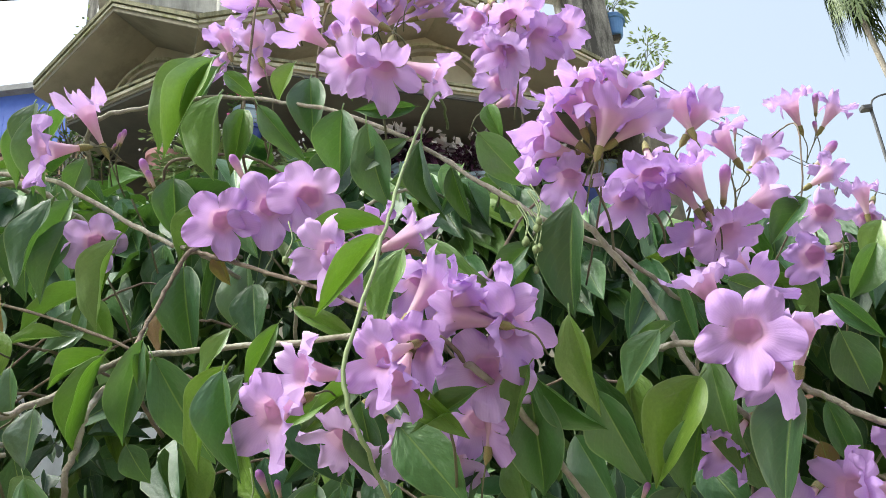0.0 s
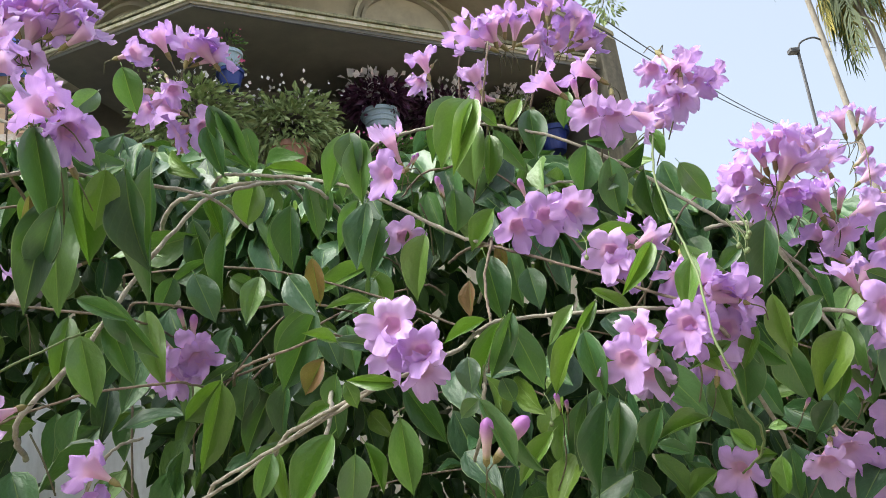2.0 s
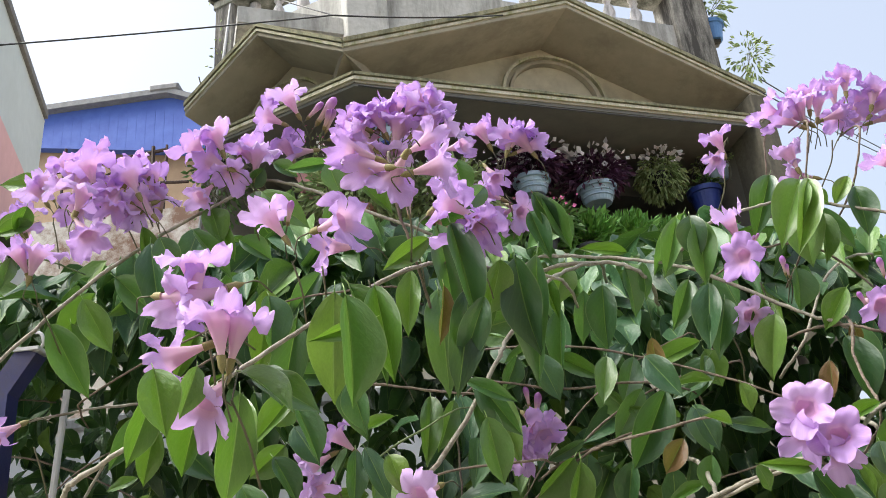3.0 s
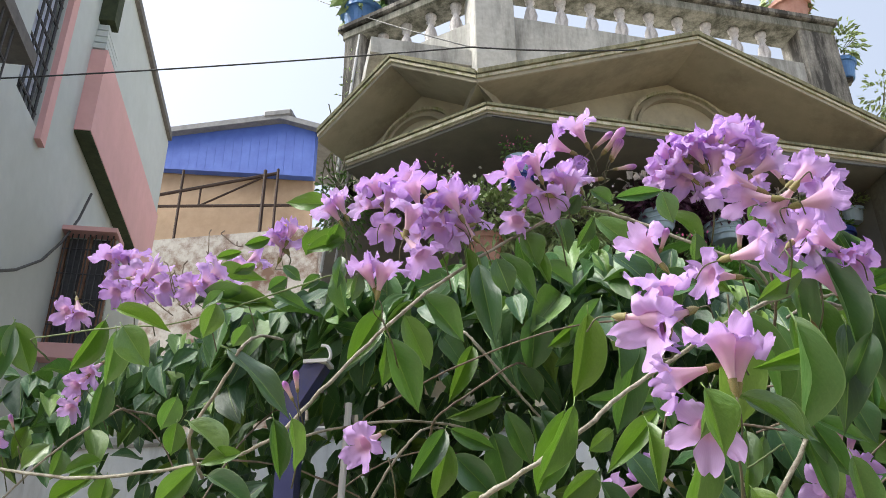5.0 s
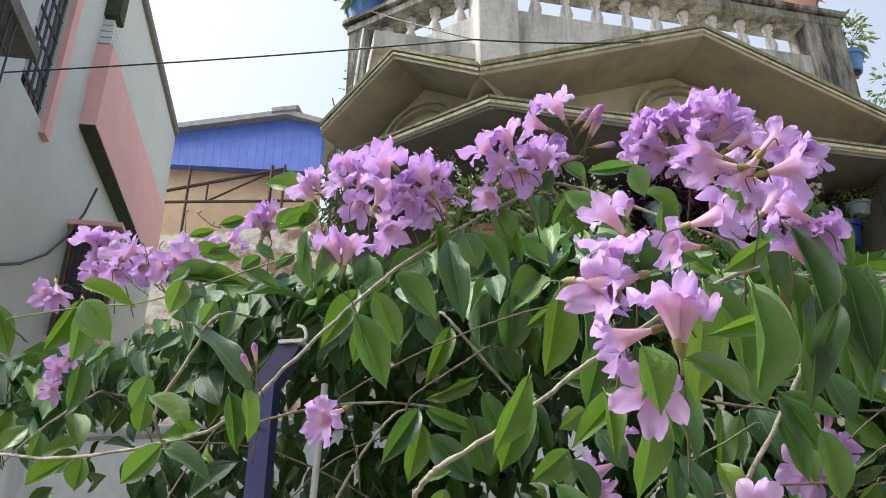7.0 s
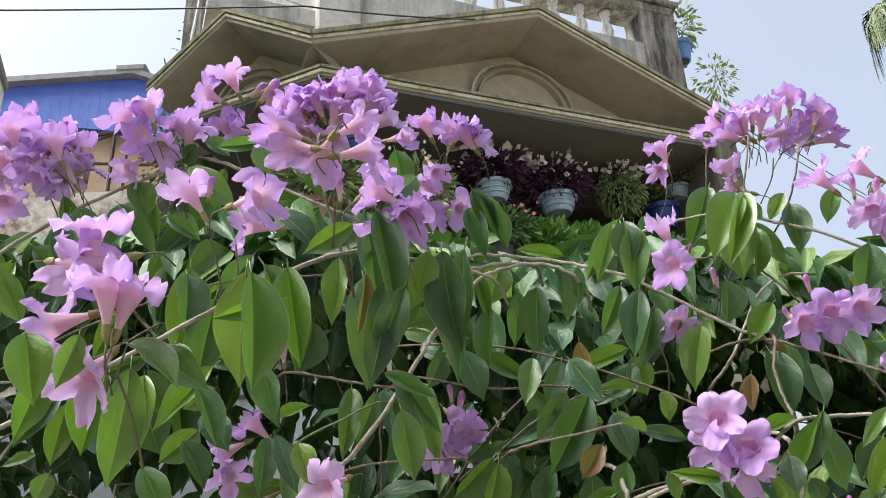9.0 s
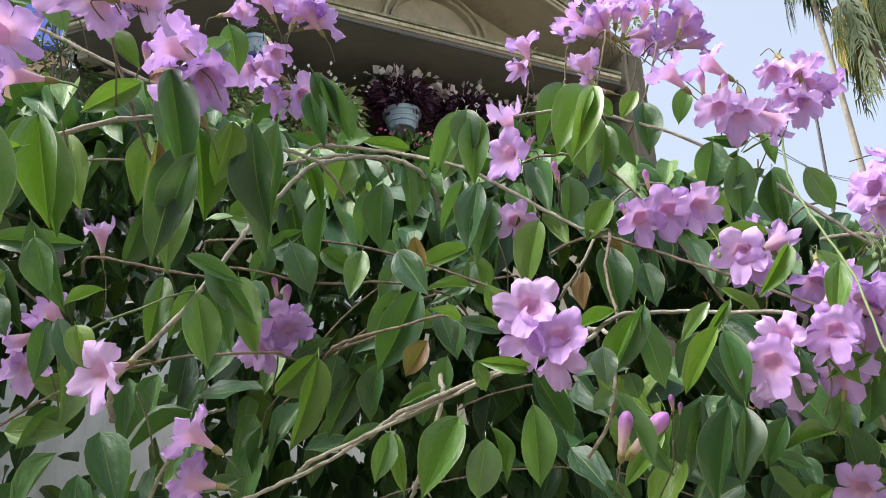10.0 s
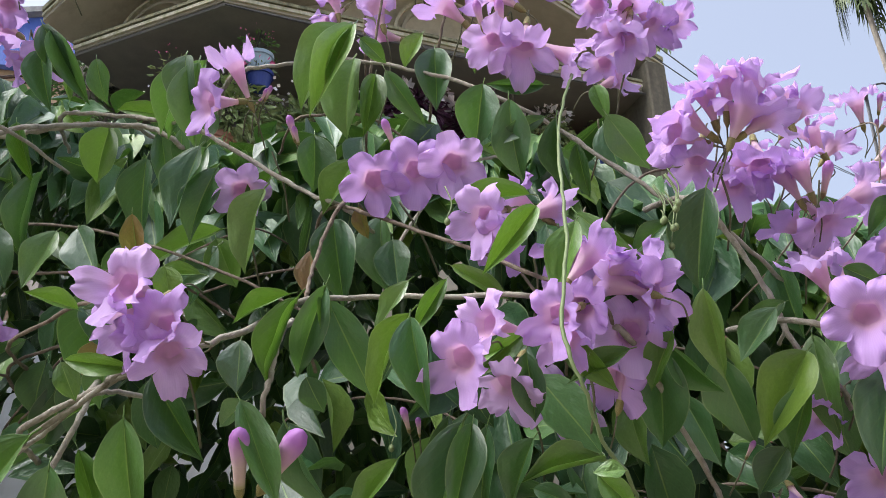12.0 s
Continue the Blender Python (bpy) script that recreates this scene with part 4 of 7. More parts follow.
def twig(*points):
    """A thin bare twig with the knobs of fallen flowers."""
    pts = smooth_points([Vector(p) for p in points], 5)
    bm = add_tube(bmesh.new(), pts, 0.0008, 5)
    for i in range(0, len(pts), 3):
        side = Vector((rv.uniform(-1, 1), rv.uniform(-0.4, 0.4), 0.6)).normalized() * 0.008
        add_tube(bm, [pts[i], pts[i] + side * 0.6, pts[i] + side], 0.001, 5)
    return vpart("twig", mesh_of("twig", bm, BARK_DARK, smooth=True))


def flower_mesh(seed, flare, back):
    """A trumpet flower of length 1 along z from its calyx, with five broad ruffled lobes parted almost to the throat, two above and three below."""
    rnd = random.Random(seed)
    bm = bmesh.new()
    uvl = bm.loops.layers.uv.new("UVMap")
    cols, steps = 10, 8
    seg, where, rings = 5 * cols, {}, []
    lobes = [(radians(a), w) for a, w in ((54, 0.92), (126, 0.92), (198, 1.0), (270, 1.12), (342, 1.0))]
    tube_profile = ((0.0, 0.04), (0.08, 0.045), (0.18, 0.052), (0.3, 0.078), (0.44, 0.115), (0.57, 0.158), (0.66, 0.192))
    first = radians(54 - 36)
    for z, r in tube_profile:
        ring = []
        for k in range(seg):
            a = first + 2 * math.pi * k / seg
            rr = r * (1 + 0.09 * math.cos(5 * (a - radians(54))) * z) * (1 - 0.1 * abs(math.sin(a)) ** 4)
            v = bm.verts.new((rr * math.cos(a), rr * math.sin(a), z + 0.03 * z * math.sin(a)))
            where[v] = (k / seg, z * 0.86)
            ring.append(v)
        rings.append(ring)
    quads = []
    for a, b in zip(rings, rings[1:]):
        for k in range(seg):
            quads.append((a[k], a[(k + 1) % seg], b[(k + 1) % seg], b[k]))
    rim = rings[-1]
    rest = [v.co.copy() for v in rim]
    for i, (mid, w) in enumerate(lobes):
        long = 0.44 * w * rnd.uniform(0.9, 1.1) * flare
        ph, ph2, ph3 = rnd.uniform(0, 6.28), rnd.uniform(0, 6.28), rnd.uniform(0, 6.28)
        # the upper pair bends back, the lower three reach forward
        lean0, lean1 = radians(34), radians(78 + 62 * back + (22 if i < 2 else -10) + rnd.uniform(-30, 30))
        side_tilt, notch, span = rnd.uniform(-0.3, 0.3), rnd.uniform(0.0, 0.12), rnd.uniform(0.96, 1.12)
        prev = [rim[(i * cols + k) % seg] for k in range(cols + 1)]
        base = [rest[(i * cols + k) % seg] for k in range(cols + 1)]
        d, h = 0.0, 0.0
        for j in range(1, steps + 1):
            q = j / steps
            lean = lean0 + (lean1 - lean0) * q ** 0.75
            d += long / steps * math.sin(lean)
            h += long / steps * math.cos(lean)
            part_way = max(0.0, min(1.0, (q - 0.22) / 0.5))
            fan = (1 - (1 - span) * part_way * part_way * (3 - 2 * part_way)) * (1 - 0.34 * q ** 5)
            row = []
            for k in range(cols + 1):
                s = 2 * k / cols - 1
                a = mid + radians(36) * s * fan
                # round shoulders, a shallow dent in the middle of the edge
                short = part_way * q * (0.26 * abs(s) ** 2.8 + notch * max(0.0, 1 - 3 * s * s))
                r0, z0 = math.hypot(base[k].x, base[k].y), base[k].z
                r = r0 + d * (1 - short)
                ruffle = q * q * (0.055 * math.sin(4.5 * s + ph) + 0.04 * math.sin(9 * s + ph2) + 0.018 * math.sin(17 * s + ph3)) + 0.03 * part_way * math.sin(6 * q + ph3) - 0.12 * part_way * s * s * (1 - 0.6 * q) + side_tilt * part_way * s * q * 0.5
                v = bm.verts.new((r * math.cos(a), r * math.sin(a), z0 + h * (1 - 0.6 * short) + ruffle))
                where[v] = ((i * cols + k) / seg, 0.63 + 0.37 * q)
                row.append(v)
            for k in range(cols):
                quads.append((prev[k], prev[k + 1], row[k + 1], row[k]))
            prev = row
    for quad in quads:
        f = bm.faces.new(quad)
        us = [where[v][0] for v in quad]
        for lp in f.loops:
            u, w = where[lp.vert]
            lp[uvl].uv = (u + 1 if max(us) - u > 0.5 else u, w)
    # the throat narrows to a point
    deep = bm.verts.new((0, 0, 0.4))
    inner = [bm.verts.new((v.co.x * 0.97, v.co.y * 0.97, v.co.z + 0.012)) for v in rings[5]]
    for k in range(seg):
        for lp in bm.faces.new((inner[k], inner[(k + 1) % seg], deep)).loops:
            lp[uvl].uv = (0.5, 0.56)
    # green-brown cup round the base
    cup = [[bm.verts.new((r * math.cos(2 * math.pi * k / 10), r * math.sin(2 * math.pi * k / 10), z)) for k in range(10)] for r, z in ((0.012, -0.1), (0.03, -0.06), (0.058, 0.0), (0.062, 0.1), (0.066 + 0.004, 0.14))]
    for a, b in zip(cup, cup[1:]):
        for k in range(10):
            bm.faces.new((a[k], a[(k + 1) % 10], b[(k + 1) % 10], b[k])).material_index = 1
    bmesh.ops.remove_doubles(bm, verts=bm.verts[:], dist=0.0008)
    return bm


FLOWERS = [mesh_of("flower", flower_mesh(40 + i, fl, bk), PETAL, CALYX, smooth=True) for i, (fl, bk) in enumerate(((1.0, 0.1), (1.06, 0.3), (0.92, -0.05), (1.0, 0.22), (0.82, -0.15), (1.08, 0.4), (0.95, 0.08), (0.7, -0.3), (0.88, 0.1), (1.02, 0.0)))]


def bud_mesh(seed):
    rnd = random.Random(seed)
    bm = bmesh.new()
    prof = ((0.02, -0.1), (0.045, -0.06), (0.075, 0.0), (0.08, 0.1), (0.08, 0.2), (0.095, 0.4), (0.125, 0.6), (0.145, 0.74), (0.135, 0.86), (0.09, 0.95), (0.02, 1.0))
    rings = [[bm.verts.new((r * (1 + 0.06 * math.cos(5 * 2 * math.pi * k / 16)) * math.cos(2 * math.pi * k / 16), r * (1 + 0.06 * math.cos(5 * 2 * math.pi * k / 16)) * math.sin(2 * math.pi * k / 16), z)) for k in range(16)] for r, z in prof]
    for i, (a, b) in enumerate(zip(rings, rings[1:])):
        for k in range(16):
            bm.faces.new((a[k], a[(k + 1) % 16], b[(k + 1) % 16], b[k])).material_index = 2 if i < 3 else 0
    bm.faces.new(rings[-1])
    return mesh_of("bud", bm, BUD, BUD_PALE, CALYX, smooth=True)


BUDS = [bud_mesh(i) for i in range(2)]


def axis_pose(base, tip, spin, scale, wide=1.0):
    way = (Vector(tip) - Vector(base)).normalized()
    up = Vector((0, 0, 1)) if abs(way.z) < 0.9 else Vector((0, -1, 0))
    x = up.cross(way).normalized()
    y = way.cross(x)
    return Matrix.Translation(base) @ Matrix((x, y, way)).transposed().to_4x4() @ Matrix.Rotation(spin, 4, "Z") @ Matrix.Diagonal((scale * wide, scale * wide, scale, 1))


hubs = []


def flower_cluster(hub, label="cluster of open lilac trumpet flowers"):
    ob = new("flower_cluster")
    ob.parent, ob.matrix_parent_inverse = vine, vine_inv
    ob.empty_display_size = 0.02
    hub = Vector(hub) + Vector((0, 0.02, -0.028))
    ob.location = hub
    hubs.append((ob, hub))
    # the common stalk, down into the vine
    foot = Vector((rv.gauss(0, 0.012), 0.04, -0.05))
    st = new("peduncle", mesh_of("peduncle", add_tube(bmesh.new(), smooth_points([(0, 0, 0.004), foot * 0.45 + Vector((0.004, -0.004, 0)), foot], 4), 0.001, 6), STALK, smooth=True))
    st.parent = ob
    return tagged(ob, label)


def stalk(c, base, way):
    hub = next(h for o, h in hubs if o == c)
    a, b = Vector(base) - hub, Vector((0, 0, 0))
    if a.length > 0.03:
        b = a - way * 0.02 + Vector((0, 0.014, -0.008))
    mid = a - way * min(0.012, a.length * 0.4) - Vector((0, 0, 0.002))
    bm = add_tube(bmesh.new(), smooth_points([b, mid, a], 5), 0.0007, 5)
    st = new("stalk", mesh_of("stalk", bm, STALK, smooth=True))
    st.parent = c


def flower(c, face, base):
    hub = next(h for o, h in hubs if o == c)
    face, base = Vector(face), Vector(base)
    way = (face - base).normalized()
    way = (way + Vector((rv.gauss(0, 0.05), rv.gauss(0, 0.05), rv.gauss(0, 0.05)))).normalized()
    ln = min(0.07, max(0.05, (face - base).length * 1.1)) * rv.uniform(0.94, 1.06)
    kinds = (0, 1, 3, 6, 8, 9) if way.y < -0.55 else range(len(FLOWERS))
    ob = new("flower", FLOWERS[rv.choice(kinds)])
    ob.parent = c
    start = face - way * ln * 0.9
    ob.matrix_basis = axis_pose(start - hub, face - hub, rv.uniform(-0.35, 0.35), ln, rv.uniform(0.92, 1.12) * 0.05 / ln)
    stalk(c, start - way * ln * 0.1, way)


def fruit(at):
    bm = bmesh.new()
    add_lathe(bm, [(0.0005, -0.003), (0.0018, -0.002), (0.0025, 0.0), (0.0019, 0.002), (0.0006, 0.0032)], 10)
    add_tube(bm, smooth_points([(0, 0, 0.003), (0.004, 0.006, 0.018), (0.0, 0.014, 0.036)], 4), 0.0006, 4)
    vpart("fruit", mesh_of("fruit", bm, STEM_GREEN, smooth=True)).matrix_basis = Matrix.Translation(at)


def bud(c, tip, base):
    hub = next(h for o, h in hubs if o == c)
    tip, base = Vector(tip), Vector(base)
    ob = new("bud", BUDS[rv.randrange(2)])
    ob.parent = c
    ln = (tip - base).length
    ob.matrix_basis = axis_pose(base - hub, tip - hub, rv.uniform(0, 6.28), ln, 1.0)
    stalk(c, base - (tip - base).normalized() * ln * 0.1, (tip - base).normalized())


# main stems and side branches: radius in metres, then the points it runs through
branch(0.0032, (-0.402, 0.576, 1.722), (-0.329, 0.539, 1.744), (-0.282, 0.517, 1.755), (-0.241, 0.522, 1.770), (-0.204, 0.538, 1.796), (-0.154, 0.552, 1.802), (-0.099, 0.544, 1.798), (-0.036, 0.526, 1.791))
branch(0.0030, (-0.281, 0.654, 2.070), (-0.233, 0.667, 2.085), (-0.186, 0.676, 2.095), (-0.132, 0.670, 2.081), (-0.062, 0.650, 2.045), (0.005, 0.624, 1.987), (0.045, 0.599, 1.935), (0.099, 0.591, 1.886), (0.142, 0.597, 1.862), (0.185, 0.614, 1.826))
branch(0.0042, (-0.550, 0.733, 2.046), (-0.521, 0.744, 2.060), (-0.464, 0.752, 2.071), (-0.401, 0.748, 2.065), (-0.375, 0.743, 2.049))
branch(0.0032, (-0.493, 0.761, 2.091), (-0.448, 0.741, 2.077), (-0.376, 0.705, 2.047), (-0.320, 0.665, 2.010), (-0.259, 0.641, 1.960), (-0.210, 0.629, 1.924), (-0.183, 0.624, 1.910))
branch(0.0026, (0.017, 0.572, 2.001), (-0.004, 0.539, 1.937), (-0.017, 0.486, 1.869), (-0.029, 0.429, 1.796), (-0.043, 0.391, 1.729), (-0.036, 0.387, 1.695), (-0.026, 0.401, 1.669), (-0.011, 0.416, 1.652))
branch(0.0024, (-0.182, 0.599, 1.898), (-0.195, 0.587, 1.862), (-0.200, 0.564, 1.826), (-0.201, 0.549, 1.801))
branch(0.0024, (-0.183, 0.612, 1.904), (-0.151, 0.593, 1.885), (-0.080, 0.558, 1.842), (-0.039, 0.521, 1.806), (-0.005, 0.497, 1.782))
branch(0.0030, (-0.217, 0.523, 1.761), (-0.220, 0.519, 1.739), (-0.224, 0.515, 1.715))
branch(0.0036, (0.119, 0.581, 1.880), (0.143, 0.592, 1.849), (0.165, 0.599, 1.811), (0.182, 0.604, 1.764), (0.209, 0.604, 1.734))
branch(0.0034, (0.024, 0.524, 1.760), (0.049, 0.561, 1.743), (0.079, 0.605, 1.710), (0.115, 0.640, 1.653))
branch(0.0036, (-0.370, 0.606, 1.755), (-0.372, 0.590, 1.729), (-0.388, 0.584, 1.682))
branch(0.0034, (0.184, 0.561, 1.771), (0.240, 0.559, 1.736), (0.258, 0.552, 1.720), (0.304, 0.550, 1.694))
branch(0.0024, (-0.466, 0.659, 1.807), (-0.418, 0.610, 1.807), (-0.370, 0.562, 1.807))
branch(0.0040, (-0.675, 0.598, 1.770), (-0.628, 0.620, 1.830), (-0.580, 0.631, 1.906), (-0.559, 0.643, 1.942), (-0.506, 0.660, 2.009), (-0.468, 0.712, 2.048), (-0.426, 0.753, 2.070))
branch(0.0033, (-0.950, 0.379, 1.765), (-0.932, 0.371, 1.774), (-0.860, 0.381, 1.820), (-0.820, 0.412, 1.861), (-0.766, 0.429, 1.899), (-0.707, 0.442, 1.938), (-0.635, 0.483, 1.979), (-0.564, 0.551, 1.992), (-0.499, 0.600, 1.995))
branch(0.0030, (-0.487, 0.634, 1.688), (-0.419, 0.597, 1.711), (-0.351, 0.547, 1.733), (-0.321, 0.515, 1.741))
branch(0.0024, (-0.494, 0.738, 1.812), (-0.443, 0.727, 1.825), (-0.386, 0.716, 1.837))
branch(0.0022, (-0.581, 0.696, 1.904), (-0.499, 0.710, 1.890), (-0.407, 0.716, 1.890), (-0.352, 0.718, 1.877))
branch(0.0022, (-0.721, 0.653, 1.905), (-0.664, 0.660, 1.893), (-0.606, 0.666, 1.883))
branch(0.0026, (-0.724, 0.607, 1.807), (-0.659, 0.625, 1.844), (-0.631, 0.650, 1.863))
branch(0.0032, (-1.844, 0.876, 1.945), (-1.736, 0.842, 1.920), (-1.547, 0.750, 1.882), (-1.311, 0.621, 1.865), (-1.198, 0.531, 1.865), (-1.159, 0.522, 1.895), (-1.102, 0.544, 1.968), (-1.038, 0.557, 2.033), (-0.970, 0.566, 2.085), (-0.899, 0.583, 2.132), (-0.842, 0.585, 2.160), (-0.776, 0.577, 2.134), (-0.703, 0.572, 2.091), (-0.642, 0.581, 2.062))
branch(0.0026, (-1.629, 0.700, 2.077), (-1.491, 0.658, 2.067), (-1.363, 0.615, 2.051), (-1.218, 0.589, 2.074), (-1.142, 0.579, 2.088))
branch(0.0030, (-0.999, 0.795, 2.072), (-0.954, 0.826, 2.020), (-0.909, 0.855, 1.968))
branch(0.0030, (-1.295, 0.545, 1.889), (-1.252, 0.531, 1.950), (-1.240, 0.528, 1.976))
branch(0.0024, (-1.038, 0.768, 1.956), (-0.993, 0.795, 1.995), (-0.945, 0.821, 2.035))
branch(0.0022, (-0.651, 0.462, 1.987), (-0.664, 0.437, 2.039), (-0.665, 0.421, 2.068))
branch(0.0020, (-0.163, 0.684, 2.059), (-0.155, 0.671, 2.110), (-0.140, 0.649, 2.181))
branch(0.0020, (-0.088, 0.672, 2.120), (-0.074, 0.656, 2.169))
branch(0.0013, (0.267, 0.767, 1.913), (0.294, 0.754, 1.948))
branch(0.0013, (0.143, 0.613, 1.928), (0.149, 0.593, 1.977))
branch(0.0013, (0.361, 0.731, 1.969), (0.376, 0.735, 2.033))
branch(0.0018, (-0.169, 0.744, 2.176), (-0.166, 0.731, 2.215), (-0.153, 0.718, 2.245))
branch(0.0030, (-0.564, 0.627, 1.647), (-0.528, 0.640, 1.663), (-0.490, 0.650, 1.680), (-0.423, 0.625, 1.714), (-0.388, 0.592, 1.726), (-0.358, 0.563, 1.736))

# bare twigs that carried earlier flowers
twig((-1.452, 0.720, 2.192), (-1.430, 0.730, 2.134), (-1.411, 0.740, 2.114))
twig((-1.438, 0.720, 2.176), (-1.427, 0.730, 2.152), (-1.418, 0.740, 2.119))
twig((-1.426, 0.720, 2.190), (-1.430, 0.730, 2.162), (-1.415, 0.740, 2.128))
twig((-1.392, 0.720, 2.241), (-1.392, 0.730, 2.187), (-1.398, 0.740, 2.155))
twig((-1.446, 0.720, 2.172), (-1.441, 0.730, 2.148), (-1.425, 0.740, 2.124))
twig((-1.373, 0.720, 2.239), (-1.353, 0.730, 2.223), (-1.342, 0.740, 2.223))
twig((-1.483, 0.720, 2.151), (-1.462, 0.730, 2.131), (-1.442, 0.740, 2.116))

# leaves: base, tip, width
leaf((-0.174, 0.618, 2.090), (-0.212, 0.612, 1.994), 0.030)
leaf((-0.175, 0.645, 2.071), (-0.184, 0.647, 1.993), 0.054)
leaf((-0.154, 0.653, 2.059), (-0.166, 0.652, 1.994), 0.028, 1)
leaf((-0.166, 0.636, 2.091), (-0.142, 0.645, 2.070), 0.020, 1)
leaf((-0.143, 0.671, 2.075), (-0.106, 0.693, 2.024), 0.025)
leaf((-0.058, 0.583, 2.001), (-0.067, 0.605, 1.952), 0.042)
leaf((-0.038, 0.571, 1.977), (-0.029, 0.599, 1.916), 0.037)
leaf((0.003, 0.583, 1.965), (0.013, 0.609, 1.907), 0.024)
leaf((-0.032, 0.557, 1.885), (-0.096, 0.560, 1.881), 0.017, 1)
leaf((-0.323, 0.694, 2.006), (-0.352, 0.700, 1.946), 0.033)
leaf((-0.250, 0.654, 1.958), (-0.276, 0.658, 1.899), 0.020, 1)
leaf((-0.321, 0.661, 2.083), (-0.363, 0.692, 2.018), 0.032)
leaf((-0.322, 0.712, 2.062), (-0.342, 0.728, 2.026), 0.028)
leaf((-0.001, 0.615, 2.022), (-0.052, 0.615, 2.024), 0.012)
leaf((-0.010, 0.576, 1.965), (-0.056, 0.586, 1.945), 0.012)
leaf((0.074, 0.699, 2.024), (0.086, 0.698, 1.970), 0.032)
leaf((0.071, 0.705, 2.075), (0.080, 0.704, 2.034), 0.021)
leaf((0.026, 0.617, 1.959), (0.037, 0.637, 1.916), 0.019)
leaf((0.102, 0.535, 1.873), (0.093, 0.561, 1.802), 0.046)
leaf((0.287, 0.587, 1.886), (0.257, 0.600, 1.859), 0.026)
leaf((0.353, 0.630, 1.861), (0.329, 0.647, 1.824), 0.030)
leaf((-0.313, 0.720, 1.912), (-0.346, 0.742, 1.864), 0.045)
leaf((-0.317, 0.739, 1.939), (-0.397, 0.758, 1.912), 0.022)
leaf((-0.322, 0.697, 1.878), (-0.376, 0.699, 1.877), 0.017, 1)
leaf((-0.202, 0.501, 1.784), (-0.227, 0.526, 1.730), 0.021, 1)
leaf((-0.185, 0.519, 1.798), (-0.208, 0.547, 1.739), 0.026)
leaf((-0.183, 0.540, 1.793), (-0.151, 0.567, 1.727), 0.034)
leaf((-0.199, 0.542, 1.740), (-0.188, 0.553, 1.717), 0.022)
leaf((-0.188, 0.606, 1.886), (-0.180, 0.603, 1.812), 0.040)
leaf((-0.151, 0.656, 1.910), (-0.147, 0.653, 1.840), 0.041)
leaf((-0.100, 0.521, 1.802), (-0.124, 0.537, 1.768), 0.015, 1)
leaf((-0.092, 0.547, 1.822), (-0.051, 0.557, 1.797), 0.015)
leaf((-0.033, 0.518, 1.855), (-0.075, 0.512, 1.803), 0.019, 1)
leaf((-0.015, 0.467, 1.820), (-0.032, 0.463, 1.766), 0.025)
leaf((-0.044, 0.512, 1.763), (-0.090, 0.518, 1.729), 0.016, 1)
leaf((-0.062, 0.514, 1.751), (-0.110, 0.523, 1.733), 0.011, 1)
leaf((-0.048, 0.507, 1.743), (-0.044, 0.526, 1.701), 0.025)
leaf((-0.029, 0.500, 1.757), (0.014, 0.517, 1.717), 0.014, 1)
leaf((-0.236, 0.493, 1.754), (-0.236, 0.492, 1.720), 0.026)
leaf((-0.232, 0.494, 1.715), (-0.249, 0.501, 1.701), 0.019)
leaf((-0.000, 0.520, 1.850), (0.043, 0.509, 1.798), 0.020)
leaf((0.068, 0.536, 1.848), (0.041, 0.545, 1.827), 0.019)
leaf((0.087, 0.530, 1.791), (0.101, 0.550, 1.731), 0.027)
leaf((0.165, 0.578, 1.796), (0.129, 0.587, 1.779), 0.018)
leaf((0.184, 0.613, 1.840), (0.190, 0.608, 1.775), 0.033)
leaf((0.172, 0.573, 1.753), (0.129, 0.576, 1.689), 0.043)
leaf((0.189, 0.591, 1.770), (0.188, 0.583, 1.688), 0.034)
leaf((0.230, 0.563, 1.738), (0.200, 0.555, 1.663), 0.039)
leaf((0.166, 0.564, 1.726), (0.151, 0.586, 1.677), 0.030)
leaf((0.257, 0.533, 1.764), (0.273, 0.551, 1.725), 0.032)
leaf((0.245, 0.554, 1.725), (0.261, 0.572, 1.686), 0.021)
leaf((0.253, 0.525, 1.787), (0.277, 0.519, 1.754), 0.015)
leaf((0.149, 0.560, 1.785), (0.124, 0.576, 1.749), 0.029)
leaf((0.063, 0.558, 1.762), (0.106, 0.575, 1.724), 0.022)
leaf((0.104, 0.571, 1.750), (0.132, 0.599, 1.688), 0.042)
leaf((0.059, 0.567, 1.757), (0.060, 0.597, 1.691), 0.042)
leaf((0.239, 0.565, 1.703), (0.245, 0.574, 1.683), 0.017, 2)
leaf((-0.608, 0.432, 1.993), (-0.594, 0.436, 1.893), 0.036)
leaf((-0.585, 0.425, 1.911), (-0.612, 0.452, 1.849), 0.032)
leaf((-0.601, 0.523, 1.988), (-0.591, 0.541, 1.900), 0.045, 1)
leaf((-0.547, 0.496, 1.976), (-0.535, 0.510, 1.875), 0.048)
leaf((-0.524, 0.503, 1.978), (-0.534, 0.549, 1.854), 0.038)
leaf((-0.532, 0.738, 2.016), (-0.513, 0.770, 1.918), 0.039)
leaf((-0.506, 0.689, 2.036), (-0.490, 0.702, 1.978), 0.020, 1)
leaf((-0.506, 0.711, 2.135), (-0.487, 0.709, 2.065), 0.033)
leaf((-0.489, 0.695, 2.148), (-0.454, 0.722, 2.079), 0.024)
leaf((-0.541, 0.827, 2.206), (-0.517, 0.816, 2.140), 0.022, 1)
leaf((-0.462, 0.801, 2.094), (-0.479, 0.825, 2.038), 0.051, 1)
leaf((-0.335, 0.641, 2.069), (-0.358, 0.661, 2.006), 0.029)
leaf((-0.314, 0.617, 2.051), (-0.318, 0.633, 1.977), 0.038)
